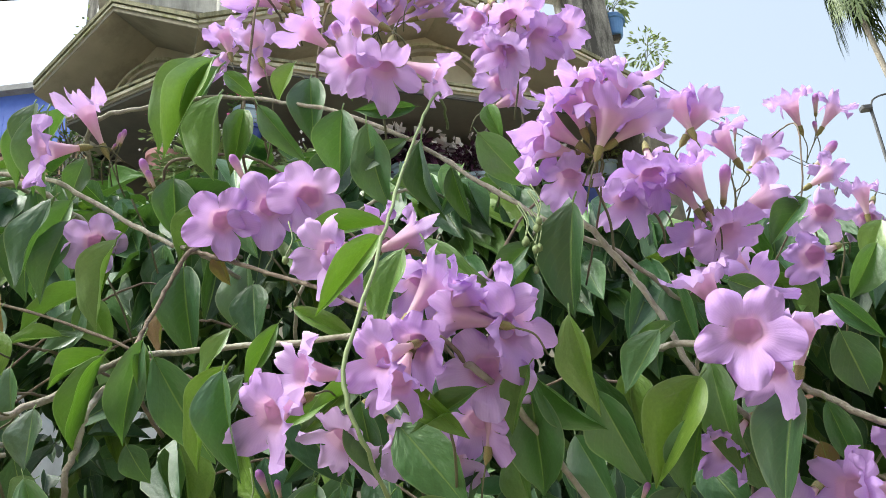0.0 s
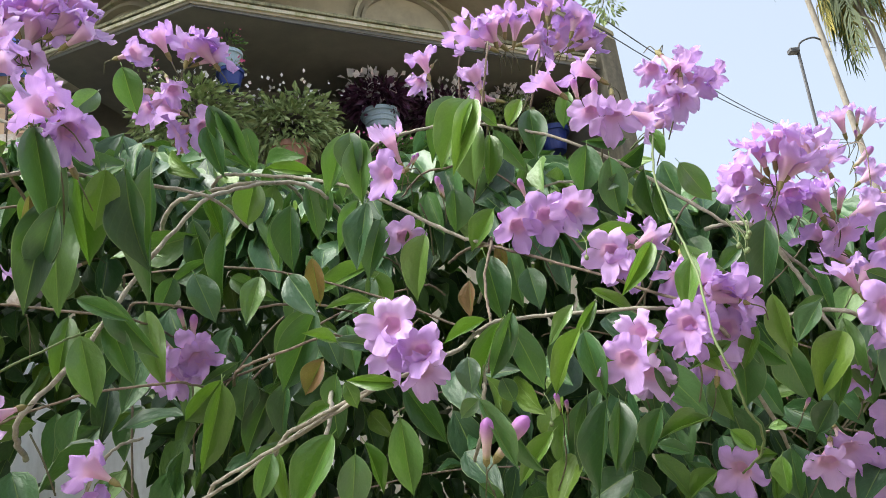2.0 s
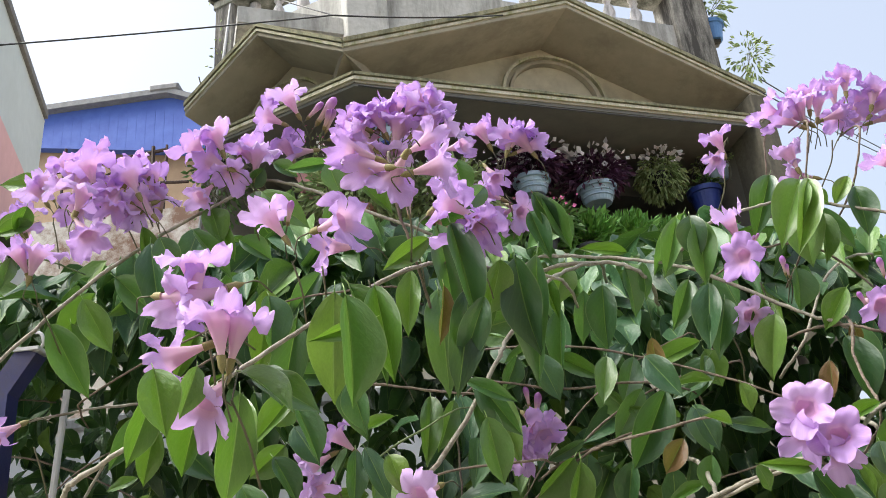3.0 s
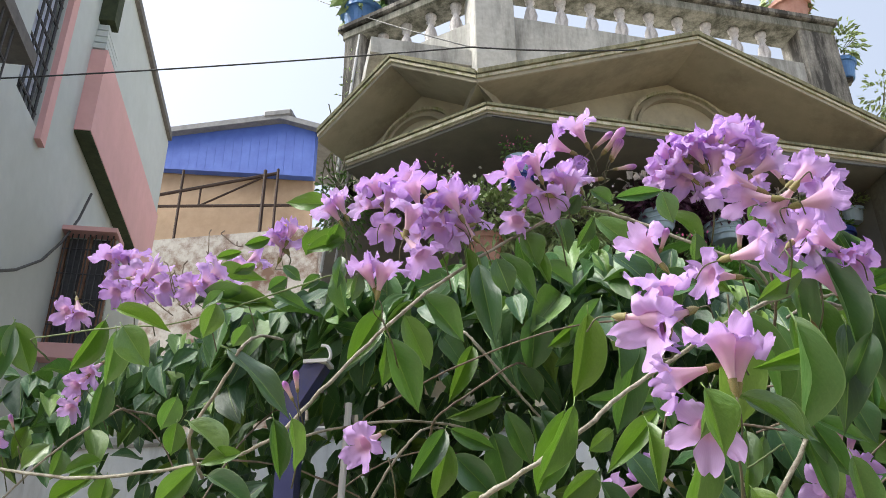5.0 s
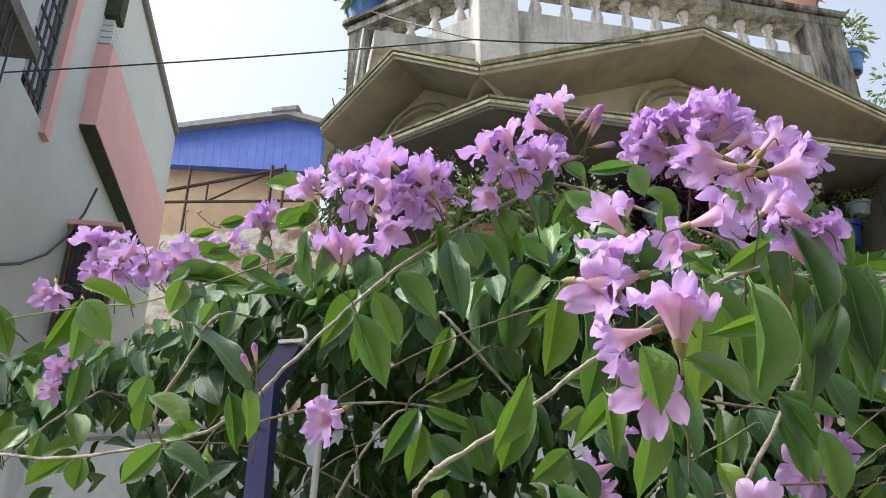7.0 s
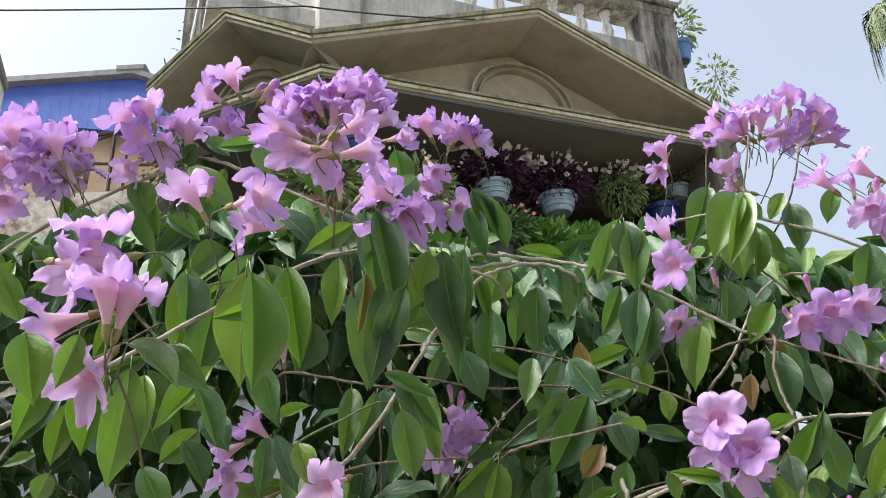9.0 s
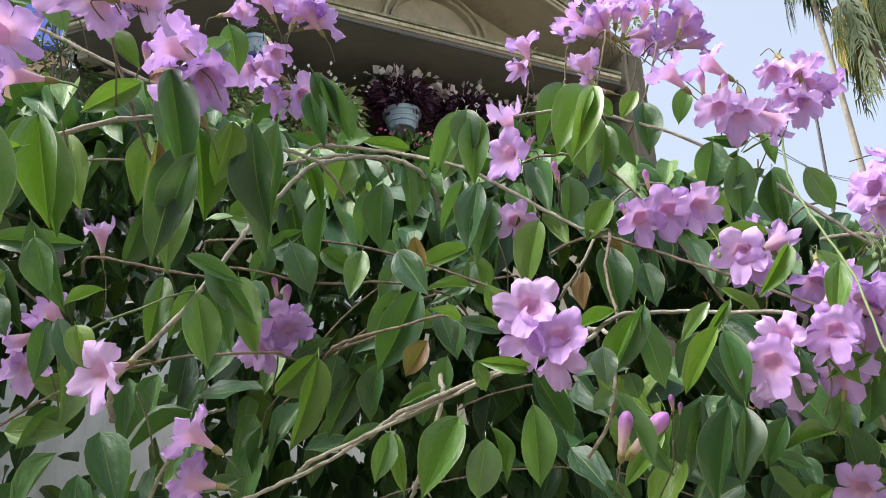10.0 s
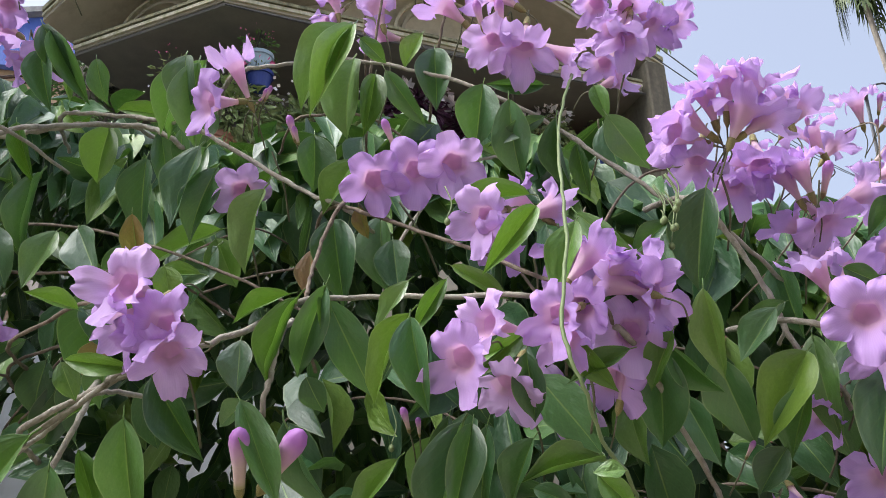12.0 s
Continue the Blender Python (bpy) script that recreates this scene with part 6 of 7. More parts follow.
bud(c, (-0.170, 0.588, 1.933), (-0.160, 0.599, 1.919))
c = flower_cluster((-0.285, 0.674, 1.955))
flower(c, (-0.271, 0.631, 1.931), (-0.285, 0.674, 1.955))
c = flower_cluster((-0.026, 0.564, 1.869))
flower(c, (-0.044, 0.593, 1.903), (-0.015, 0.589, 1.881))
flower(c, (0.001, 0.576, 1.886), (-0.032, 0.569, 1.872))
flower(c, (-0.075, 0.533, 1.853), (-0.045, 0.561, 1.874))
flower(c, (-0.011, 0.519, 1.809), (0.001, 0.538, 1.851))
flower(c, (-0.061, 0.538, 1.835), (-0.038, 0.561, 1.869))
c = flower_cluster((-0.002, 0.521, 1.773))
flower(c, (-0.087, 0.470, 1.757), (-0.056, 0.490, 1.755))
flower(c, (-0.101, 0.463, 1.728), (-0.076, 0.492, 1.748))
flower(c, (-0.066, 0.516, 1.717), (-0.051, 0.539, 1.751))
flower(c, (0.055, 0.506, 1.778), (0.026, 0.534, 1.803))
flower(c, (0.004, 0.512, 1.797), (0.037, 0.504, 1.784))
flower(c, (-0.018, 0.490, 1.764), (0.011, 0.516, 1.792))
flower(c, (-0.040, 0.461, 1.754), (-0.009, 0.490, 1.773))
flower(c, (0.031, 0.515, 1.758), (0.030, 0.563, 1.770))
flower(c, (0.039, 0.568, 1.759), (0.032, 0.570, 1.726))
flower(c, (0.010, 0.503, 1.821), (-0.016, 0.501, 1.797))
flower(c, (0.027, 0.505, 1.812), (0.001, 0.503, 1.789))
flower(c, (0.052, 0.516, 1.806), (0.018, 0.508, 1.795))
flower(c, (-0.029, 0.479, 1.739), (-0.012, 0.501, 1.775))
flower(c, (0.015, 0.560, 1.730), (0.038, 0.583, 1.762))
c = flower_cluster((-0.030, 0.629, 1.758))
flower(c, (-0.026, 0.601, 1.731), (-0.044, 0.624, 1.766))
flower(c, (0.008, 0.608, 1.719), (-0.015, 0.634, 1.749))
c = flower_cluster((0.126, 0.540, 1.927))
flower(c, (0.087, 0.537, 1.951), (0.118, 0.540, 1.922))
flower(c, (0.077, 0.538, 1.929), (0.121, 0.551, 1.925))
flower(c, (0.104, 0.559, 1.900), (0.126, 0.577, 1.945))
flower(c, (0.112, 0.530, 1.971), (0.123, 0.536, 1.932))
flower(c, (0.129, 0.512, 1.978), (0.128, 0.531, 1.933))
flower(c, (0.153, 0.509, 1.966), (0.132, 0.529, 1.924))
flower(c, (0.142, 0.523, 1.946), (0.125, 0.526, 1.911))
flower(c, (0.170, 0.536, 1.943), (0.138, 0.533, 1.921))
c = flower_cluster((0.222, 0.637, 1.909))
flower(c, (0.182, 0.645, 1.966), (0.195, 0.646, 1.933))
flower(c, (0.185, 0.610, 1.922), (0.187, 0.627, 1.969))
flower(c, (0.160, 0.632, 1.913), (0.190, 0.652, 1.953))
flower(c, (0.208, 0.596, 1.937), (0.222, 0.612, 1.894))
flower(c, (0.201, 0.614, 1.938), (0.212, 0.618, 1.902))
flower(c, (0.284, 0.611, 1.909), (0.240, 0.620, 1.891))
flower(c, (0.239, 0.613, 1.870), (0.228, 0.635, 1.907))
flower(c, (0.215, 0.656, 1.903), (0.238, 0.653, 1.879))
flower(c, (0.252, 0.683, 1.888), (0.269, 0.682, 1.860))
bud(c, (0.241, 0.601, 1.931), (0.239, 0.621, 1.906))
c = flower_cluster((0.100, 0.656, 2.143))
flower(c, (0.058, 0.640, 2.120), (0.087, 0.659, 2.163))
flower(c, (0.101, 0.636, 2.114), (0.084, 0.653, 2.162))
flower(c, (0.082, 0.623, 2.065), (0.096, 0.638, 2.117))
flower(c, (0.156, 0.655, 2.114), (0.131, 0.678, 2.150))
flower(c, (0.126, 0.645, 2.099), (0.110, 0.663, 2.146))
flower(c, (0.127, 0.659, 2.154), (0.094, 0.654, 2.135))
flower(c, (0.069, 0.628, 2.083), (0.099, 0.647, 2.125))
c = flower_cluster((0.111, 0.736, 2.142))
flower(c, (0.079, 0.715, 2.104), (0.111, 0.736, 2.142))
c = flower_cluster((0.081, 0.726, 2.085))
flower(c, (0.114, 0.730, 2.104), (0.081, 0.726, 2.085))
c = flower_cluster((0.237, 0.650, 1.995))
flower(c, (0.227, 0.644, 2.030), (0.237, 0.646, 1.996))
flower(c, (0.261, 0.654, 2.024), (0.236, 0.655, 1.993))
c = flower_cluster((0.360, 0.829, 2.043))
flower(c, (0.385, 0.828, 2.074), (0.360, 0.829, 2.043))
c = flower_cluster((0.485, 0.912, 2.124))
flower(c, (0.458, 0.891, 2.179), (0.471, 0.913, 2.130))
flower(c, (0.521, 0.894, 2.165), (0.494, 0.912, 2.128))
bud(c, (0.489, 0.884, 2.170), (0.490, 0.901, 2.149))
bud(c, (0.501, 0.895, 2.107), (0.476, 0.918, 2.084))
bud(c, (0.487, 0.904, 2.143), (0.492, 0.916, 2.129))
c = flower_cluster((0.432, 0.856, 2.027))
flower(c, (0.466, 0.858, 2.050), (0.432, 0.856, 2.027))
c = flower_cluster((0.420, 0.779, 1.983))
flower(c, (0.381, 0.759, 1.945), (0.420, 0.779, 1.983))
c = flower_cluster((0.481, 0.844, 1.989))
flower(c, (0.480, 0.842, 2.024), (0.481, 0.844, 1.989))
c = flower_cluster((0.537, 0.915, 2.033))
flower(c, (0.500, 0.895, 1.993), (0.537, 0.915, 2.033))
c = flower_cluster((0.292, 0.698, 1.992))
flower(c, (0.278, 0.698, 2.024), (0.292, 0.698, 1.992))
c = flower_cluster((0.215, 0.557, 1.780))
flower(c, (0.180, 0.554, 1.827), (0.192, 0.555, 1.795))
flower(c, (0.236, 0.580, 1.828), (0.205, 0.577, 1.804))
flower(c, (0.181, 0.491, 1.758), (0.199, 0.536, 1.775))
flower(c, (0.201, 0.535, 1.739), (0.238, 0.559, 1.771))
flower(c, (0.246, 0.552, 1.790), (0.239, 0.556, 1.754))
c = flower_cluster((0.358, 0.694, 1.893))
flower(c, (0.310, 0.667, 1.869), (0.358, 0.694, 1.893))
c = flower_cluster((0.296, 0.557, 1.679))
flower(c, (0.231, 0.544, 1.670), (0.273, 0.564, 1.669))
flower(c, (0.236, 0.550, 1.670), (0.283, 0.561, 1.670))
flower(c, (0.282, 0.548, 1.646), (0.306, 0.570, 1.682))
flower(c, (0.295, 0.545, 1.704), (0.292, 0.544, 1.671))
flower(c, (0.310, 0.553, 1.731), (0.325, 0.548, 1.703))
c = flower_cluster((-0.603, 0.453, 2.012))
flower(c, (-0.571, 0.428, 1.979), (-0.602, 0.453, 2.030))
flower(c, (-0.618, 0.433, 2.029), (-0.590, 0.432, 2.002))
flower(c, (-0.577, 0.428, 1.987), (-0.601, 0.449, 2.026))
flower(c, (-0.604, 0.466, 2.006), (-0.592, 0.469, 1.976))
flower(c, (-0.599, 0.468, 2.056), (-0.628, 0.463, 2.028))
c = flower_cluster((-0.535, 0.719, 2.209))
flower(c, (-0.562, 0.743, 2.147), (-0.532, 0.751, 2.163))
flower(c, (-0.570, 0.738, 2.196), (-0.538, 0.728, 2.172))
flower(c, (-0.587, 0.707, 2.165), (-0.563, 0.728, 2.200))
flower(c, (-0.567, 0.688, 2.278), (-0.550, 0.694, 2.240))
flower(c, (-0.542, 0.702, 2.182), (-0.561, 0.722, 2.225))
flower(c, (-0.518, 0.698, 2.264), (-0.528, 0.701, 2.227))
flower(c, (-0.472, 0.702, 2.241), (-0.520, 0.708, 2.229))
flower(c, (-0.500, 0.695, 2.266), (-0.524, 0.702, 2.230))
flower(c, (-0.509, 0.735, 2.146), (-0.536, 0.759, 2.179))
flower(c, (-0.512, 0.698, 2.256), (-0.494, 0.702, 2.228))
c = flower_cluster((-0.732, 0.904, 2.036))
flower(c, (-0.759, 0.894, 2.022), (-0.732, 0.904, 2.036))
c = flower_cluster((-0.546, 0.740, 1.862))
flower(c, (-0.559, 0.731, 1.813), (-0.554, 0.755, 1.852))
flower(c, (-0.524, 0.718, 1.829), (-0.539, 0.744, 1.871))
flower(c, (-0.572, 0.730, 1.827), (-0.543, 0.758, 1.851))
flower(c, (-0.531, 0.711, 1.838), (-0.550, 0.735, 1.872))
bud(c, (-0.529, 0.711, 1.889), (-0.535, 0.730, 1.862))
bud(c, (-0.574, 0.728, 1.869), (-0.558, 0.737, 1.853))
bud(c, (-0.545, 0.703, 1.896), (-0.542, 0.719, 1.875))
c = flower_cluster((-0.577, 0.584, 1.674))
flower(c, (-0.613, 0.586, 1.714), (-0.576, 0.579, 1.690))
flower(c, (-0.614, 0.605, 1.668), (-0.578, 0.589, 1.658))
c = flower_cluster((-1.020, 0.570, 2.157))
flower(c, (-1.060, 0.577, 2.232), (-1.036, 0.579, 2.199))
flower(c, (-1.082, 0.598, 2.218), (-1.057, 0.599, 2.185))
flower(c, (-0.997, 0.540, 2.173), (-0.981, 0.543, 2.136))
flower(c, (-0.979, 0.571, 2.191), (-0.978, 0.574, 2.153))
flower(c, (-1.026, 0.546, 2.151), (-0.986, 0.544, 2.129))
flower(c, (-1.004, 0.546, 2.116), (-0.978, 0.560, 2.127))
flower(c, (-1.048, 0.566, 2.129), (-1.023, 0.578, 2.144))
flower(c, (-0.989, 0.555, 2.143), (-0.965, 0.555, 2.111))
flower(c, (-1.015, 0.513, 2.063), (-1.047, 0.531, 2.109))
flower(c, (-1.106, 0.597, 2.239), (-1.095, 0.603, 2.204))
flower(c, (-1.073, 0.589, 2.213), (-1.086, 0.591, 2.179))
flower(c, (-1.129, 0.598, 2.202), (-1.099, 0.621, 2.206))
flower(c, (-1.032, 0.518, 2.147), (-1.045, 0.520, 2.112))
flower(c, (-1.040, 0.524, 2.187), (-1.030, 0.530, 2.152))
flower(c, (-1.010, 0.529, 2.108), (-1.003, 0.546, 2.154))
flower(c, (-0.983, 0.566, 2.122), (-1.005, 0.582, 2.162))
flower(c, (-0.962, 0.581, 2.164), (-0.986, 0.577, 2.137))
flower(c, (-1.007, 0.566, 2.197), (-0.981, 0.569, 2.172))
flower(c, (-1.087, 0.589, 2.146), (-1.068, 0.612, 2.185))
bud(c, (-0.987, 0.555, 2.201), (-1.000, 0.564, 2.192))
bud(c, (-0.963, 0.573, 2.167), (-0.975, 0.597, 2.139))
c = flower_cluster((-0.871, 0.561, 2.174))
flower(c, (-0.922, 0.542, 2.205), (-0.890, 0.548, 2.171))
flower(c, (-0.891, 0.540, 2.221), (-0.876, 0.543, 2.185))
flower(c, (-0.906, 0.552, 2.183), (-0.872, 0.548, 2.163))
flower(c, (-0.873, 0.549, 2.148), (-0.866, 0.568, 2.193))
flower(c, (-0.863, 0.568, 2.211), (-0.846, 0.570, 2.176))
flower(c, (-0.841, 0.566, 2.201), (-0.846, 0.569, 2.164))
flower(c, (-0.917, 0.562, 2.128), (-0.902, 0.584, 2.164))
c = flower_cluster((-0.799, 0.681, 2.285))
flower(c, (-0.842, 0.684, 2.286), (-0.830, 0.687, 2.250))
flower(c, (-0.829, 0.650, 2.341), (-0.810, 0.669, 2.299))
flower(c, (-0.866, 0.665, 2.317), (-0.826, 0.666, 2.292))
flower(c, (-0.837, 0.686, 2.260), (-0.801, 0.698, 2.268))
bud(c, (-0.775, 0.656, 2.317), (-0.801, 0.671, 2.303))
bud(c, (-0.766, 0.663, 2.310), (-0.780, 0.681, 2.290))
bud(c, (-0.757, 0.658, 2.324), (-0.789, 0.679, 2.298))
bud(c, (-0.761, 0.667, 2.311), (-0.778, 0.686, 2.288))
bud(c, (-0.744, 0.686, 2.276), (-0.775, 0.690, 2.276))
c = flower_cluster((-0.649, 0.367, 2.037))
flower(c, (-0.710, 0.367, 2.064), (-0.662, 0.375, 2.045))
flower(c, (-0.602, 0.381, 2.036), (-0.644, 0.369, 2.025))
flower(c, (-0.613, 0.390, 2.073), (-0.644, 0.374, 2.049))
flower(c, (-0.693, 0.383, 2.045), (-0.655, 0.363, 2.030))
flower(c, (-0.664, 0.388, 2.022), (-0.642, 0.355, 2.035))
c = flower_cluster((-0.674, 0.560, 2.188))
flower(c, (-0.721, 0.548, 2.198), (-0.692, 0.557, 2.163))
flower(c, (-0.692, 0.550, 2.222), (-0.678, 0.555, 2.184))
flower(c, (-0.633, 0.542, 2.230), (-0.662, 0.560, 2.191))
flower(c, (-0.613, 0.545, 2.214), (-0.648, 0.560, 2.182))
flower(c, (-0.661, 0.551, 2.209), (-0.668, 0.554, 2.171))
flower(c, (-0.593, 0.550, 2.188), (-0.635, 0.559, 2.165))
flower(c, (-0.734, 0.554, 2.218), (-0.706, 0.554, 2.199))
flower(c, (-0.713, 0.552, 2.223), (-0.701, 0.557, 2.190))
flower(c, (-0.743, 0.550, 2.179), (-0.706, 0.569, 2.192))
flower(c, (-0.685, 0.551, 2.232), (-0.682, 0.557, 2.196))
flower(c, (-0.664, 0.551, 2.238), (-0.669, 0.555, 2.201))
flower(c, (-0.630, 0.551, 2.247), (-0.648, 0.555, 2.210))
flower(c, (-0.605, 0.554, 2.234), (-0.642, 0.557, 2.203))
flower(c, (-0.655, 0.560, 2.206), (-0.675, 0.560, 2.172))
flower(c, (-0.615, 0.563, 2.204), (-0.649, 0.554, 2.184))
flower(c, (-0.709, 0.554, 2.159), (-0.689, 0.573, 2.207))
flower(c, (-0.673, 0.560, 2.151), (-0.675, 0.575, 2.198))
flower(c, (-0.727, 0.577, 2.203), (-0.700, 0.577, 2.183))
c = flower_cluster((-0.611, 0.692, 2.237))
flower(c, (-0.577, 0.674, 2.234), (-0.611, 0.692, 2.237))
c = flower_cluster((-0.722, 0.327, 1.953))
flower(c, (-0.685, 0.307, 1.953), (-0.722, 0.327, 1.953))
c = flower_cluster((-0.766, 0.401, 1.995))
flower(c, (-0.788, 0.398, 2.019), (-0.766, 0.399, 1.987))
bud(c, (-0.758, 0.390, 2.021), (-0.766, 0.404, 2.003))
c = flower_cluster((-0.199, 0.804, 2.250))
flower(c, (-0.211, 0.791, 2.277), (-0.205, 0.795, 2.240))
flower(c, (-0.224, 0.793, 2.219), (-0.193, 0.813, 2.260))
c = flower_cluster((-0.056, 0.748, 2.250))
flower(c, (-0.162, 0.691, 2.235), (-0.121, 0.699, 2.211))
flower(c, (-0.122, 0.688, 2.263), (-0.114, 0.705, 2.218))
flower(c, (-0.075, 0.725, 2.281), (-0.087, 0.738, 2.237))
flower(c, (-0.020, 0.747, 2.327), (-0.023, 0.750, 2.290))
flower(c, (-0.034, 0.740, 2.255), (-0.077, 0.751, 2.245))
flower(c, (0.004, 0.785, 2.277), (-0.026, 0.784, 2.250))
flower(c, (0.024, 0.754, 2.305), (0.007, 0.757, 2.269))
flower(c, (0.060, 0.777, 2.264), (0.006, 0.783, 2.251))
flower(c, (-0.134, 0.708, 2.254), (-0.107, 0.712, 2.223))
flower(c, (-0.096, 0.708, 2.285), (-0.097, 0.720, 2.241))
flower(c, (-0.040, 0.751, 2.316), (-0.043, 0.761, 2.274))
flower(c, (0.013, 0.773, 2.298), (-0.017, 0.783, 2.261))
flower(c, (0.040, 0.773, 2.286), (0.005, 0.777, 2.256))
flower(c, (-0.173, 0.705, 2.258), (-0.128, 0.719, 2.228))
flower(c, (-0.041, 0.767, 2.253), (-0.012, 0.784, 2.299))
c = flower_cluster((-0.141, 0.701, 2.146))
flower(c, (-0.157, 0.696, 2.188), (-0.148, 0.698, 2.154))
flower(c, (-0.163, 0.712, 2.154), (-0.135, 0.705, 2.139))
c = flower_cluster((-0.763, 0.208, 1.809))
flower(c, (-0.809, 0.201, 1.807), (-0.768, 0.206, 1.816))
flower(c, (-0.763, 0.194, 1.844), (-0.760, 0.196, 1.808))
flower(c, (-0.747, 0.201, 1.840), (-0.754, 0.203, 1.806))
flower(c, (-0.780, 0.207, 1.769), (-0.771, 0.228, 1.804))
c = flower_cluster((-0.787, 0.695, 1.832))
flower(c, (-0.785, 0.680, 1.864), (-0.761, 0.678, 1.837))
flower(c, (-0.821, 0.678, 1.815), (-0.782, 0.688, 1.833))
flower(c, (-0.801, 0.695, 1.790), (-0.817, 0.717, 1.827))
c = flower_cluster((-0.646, 0.523, 1.763))
flower(c, (-0.673, 0.493, 1.745), (-0.646, 0.523, 1.763))
c = flower_cluster((-0.281, 0.502, 1.776))
flower(c, (-0.309, 0.452, 1.787), (-0.291, 0.504, 1.790))
flower(c, (-0.314, 0.471, 1.756), (-0.282, 0.495, 1.787))
flower(c, (-0.285, 0.456, 1.761), (-0.265, 0.508, 1.763))
flower(c, (-0.275, 0.476, 1.738), (-0.288, 0.502, 1.766))
c = flower_cluster((-1.170, 0.677, 2.223))
flower(c, (-1.194, 0.674, 2.252), (-1.172, 0.680, 2.220))
flower(c, (-1.179, 0.667, 2.261), (-1.167, 0.673, 2.225))
c = flower_cluster((-1.331, 0.889, 2.293))
flower(c, (-1.342, 0.884, 2.330), (-1.330, 0.890, 2.296))
flower(c, (-1.309, 0.874, 2.339), (-1.324, 0.881, 2.299))
flower(c, (-1.356, 0.881, 2.324), (-1.333, 0.886, 2.295))
flower(c, (-1.329, 0.896, 2.316), (-1.337, 0.898, 2.281))
c = flower_cluster((-1.585, 0.843, 2.241))
flower(c, (-1.604, 0.834, 2.285), (-1.588, 0.845, 2.247))
flower(c, (-1.625, 0.837, 2.246), (-1.600, 0.861, 2.244))
flower(c, (-1.544, 0.804, 2.224), (-1.576, 0.847, 2.236))
flower(c, (-1.585, 0.825, 2.200), (-1.580, 0.846, 2.240))
flower(c, (-1.627, 0.829, 2.284), (-1.601, 0.840, 2.250))
flower(c, (-1.574, 0.827, 2.280), (-1.571, 0.832, 2.244))
flower(c, (-1.590, 0.809, 2.189), (-1.582, 0.832, 2.225))
c = flower_cluster((-1.528, 0.781, 2.204))
flower(c, (-1.491, 0.773, 2.226), (-1.511, 0.770, 2.199))
flower(c, (-1.510, 0.781, 2.200), (-1.552, 0.790, 2.208))
flower(c, (-1.466, 0.767, 2.172), (-1.510, 0.785, 2.202))
flower(c, (-1.516, 0.765, 2.162), (-1.538, 0.779, 2.207))
c = flower_cluster((-1.348, 0.619, 2.109))
flower(c, (-1.321, 0.602, 2.100), (-1.361, 0.615, 2.101))
flower(c, (-1.353, 0.591, 2.084), (-1.338, 0.617, 2.116))
flower(c, (-1.320, 0.632, 2.135), (-1.343, 0.626, 2.110))
c = flower_cluster((-1.658, 0.827, 2.188))
flower(c, (-1.668, 0.800, 2.159), (-1.655, 0.829, 2.185))
flower(c, (-1.637, 0.812, 2.148), (-1.661, 0.825, 2.191))
c = flower_cluster((-1.701, 0.971, 2.105))
flower(c, (-1.716, 0.942, 2.079), (-1.704, 0.968, 2.107))
flower(c, (-1.703, 0.956, 2.108), (-1.692, 0.983, 2.137))
flower(c, (-1.710, 0.938, 2.037), (-1.707, 0.961, 2.071))
c = flower_cluster((-1.828, 0.932, 1.996))
flower(c, (-1.807, 0.893, 1.975), (-1.828, 0.932, 1.996))
c = flower_cluster((-1.774, 0.760, 2.178))
flower(c, (-1.794, 0.738, 2.230), (-1.782, 0.757, 2.188))
flower(c, (-1.791, 0.758, 2.199), (-1.766, 0.764, 2.169))
c = flower_cluster((-1.058, 0.494, 1.862))
flower(c, (-1.081, 0.464, 1.836), (-1.058, 0.494, 1.862))
c = flower_cluster((-1.068, 0.487, 2.018))
flower(c, (-1.087, 0.475, 2.056), (-1.069, 0.488, 2.019))
flower(c, (-1.059, 0.482, 2.054), (-1.067, 0.486, 2.018))
c = flower_cluster((-0.766, 0.801, 1.969))
flower(c, (-0.770, 0.797, 2.002), (-0.766, 0.801, 1.969))
c = flower_cluster((-0.794, 0.242, 1.872))
flower(c, (-0.794, 0.227, 1.900), (-0.793, 0.231, 1.865))
flower(c, (-0.812, 0.221, 1.854), (-0.774, 0.254, 1.881))
flower(c, (-0.785, 0.230, 1.863), (-0.815, 0.242, 1.870))
c = flower_cluster((-0.693, 0.407, 1.969))
flower(c, (-0.737, 0.387, 1.968), (-0.693, 0.407, 1.969))
c = flower_cluster((-1.355, 0.761, 2.194))
flower(c, (-1.350, 0.750, 2.213), (-1.362, 0.750, 2.181))
flower(c, (-1.324, 0.778, 2.230), (-1.348, 0.772, 2.207))
c = flower_cluster((0.249, 0.612, 1.687))
flower(c, (0.214, 0.589, 1.656), (0.249, 0.612, 1.687))
c = flower_cluster((0.142, 0.605, 1.665))
flower(c, (0.114, 0.566, 1.618), (0.138, 0.590, 1.651))
flower(c, (0.160, 0.593, 1.629), (0.161, 0.619, 1.663))
bud(c, (0.132, 0.597, 1.694), (0.126, 0.605, 1.682))
c = flower_cluster((0.210, 0.645, 1.620))
flower(c, (0.188, 0.622, 1.602), (0.224, 0.646, 1.629))
flower(c, (0.221, 0.621, 1.615), (0.196, 0.644, 1.611))
c = flower_cluster((0.071, 0.627, 1.644))
flower(c, (0.033, 0.600, 1.625), (0.071, 0.627, 1.644))
c = flower_cluster((0.214, 0.613, 1.734))
flower(c, (0.178, 0.590, 1.703), (0.214, 0.613, 1.734))
c = flower_cluster((-0.125, 0.630, 1.714), "lilac flower buds")
bud(c, (-0.134, 0.615, 1.732), (-0.129, 0.628, 1.715))
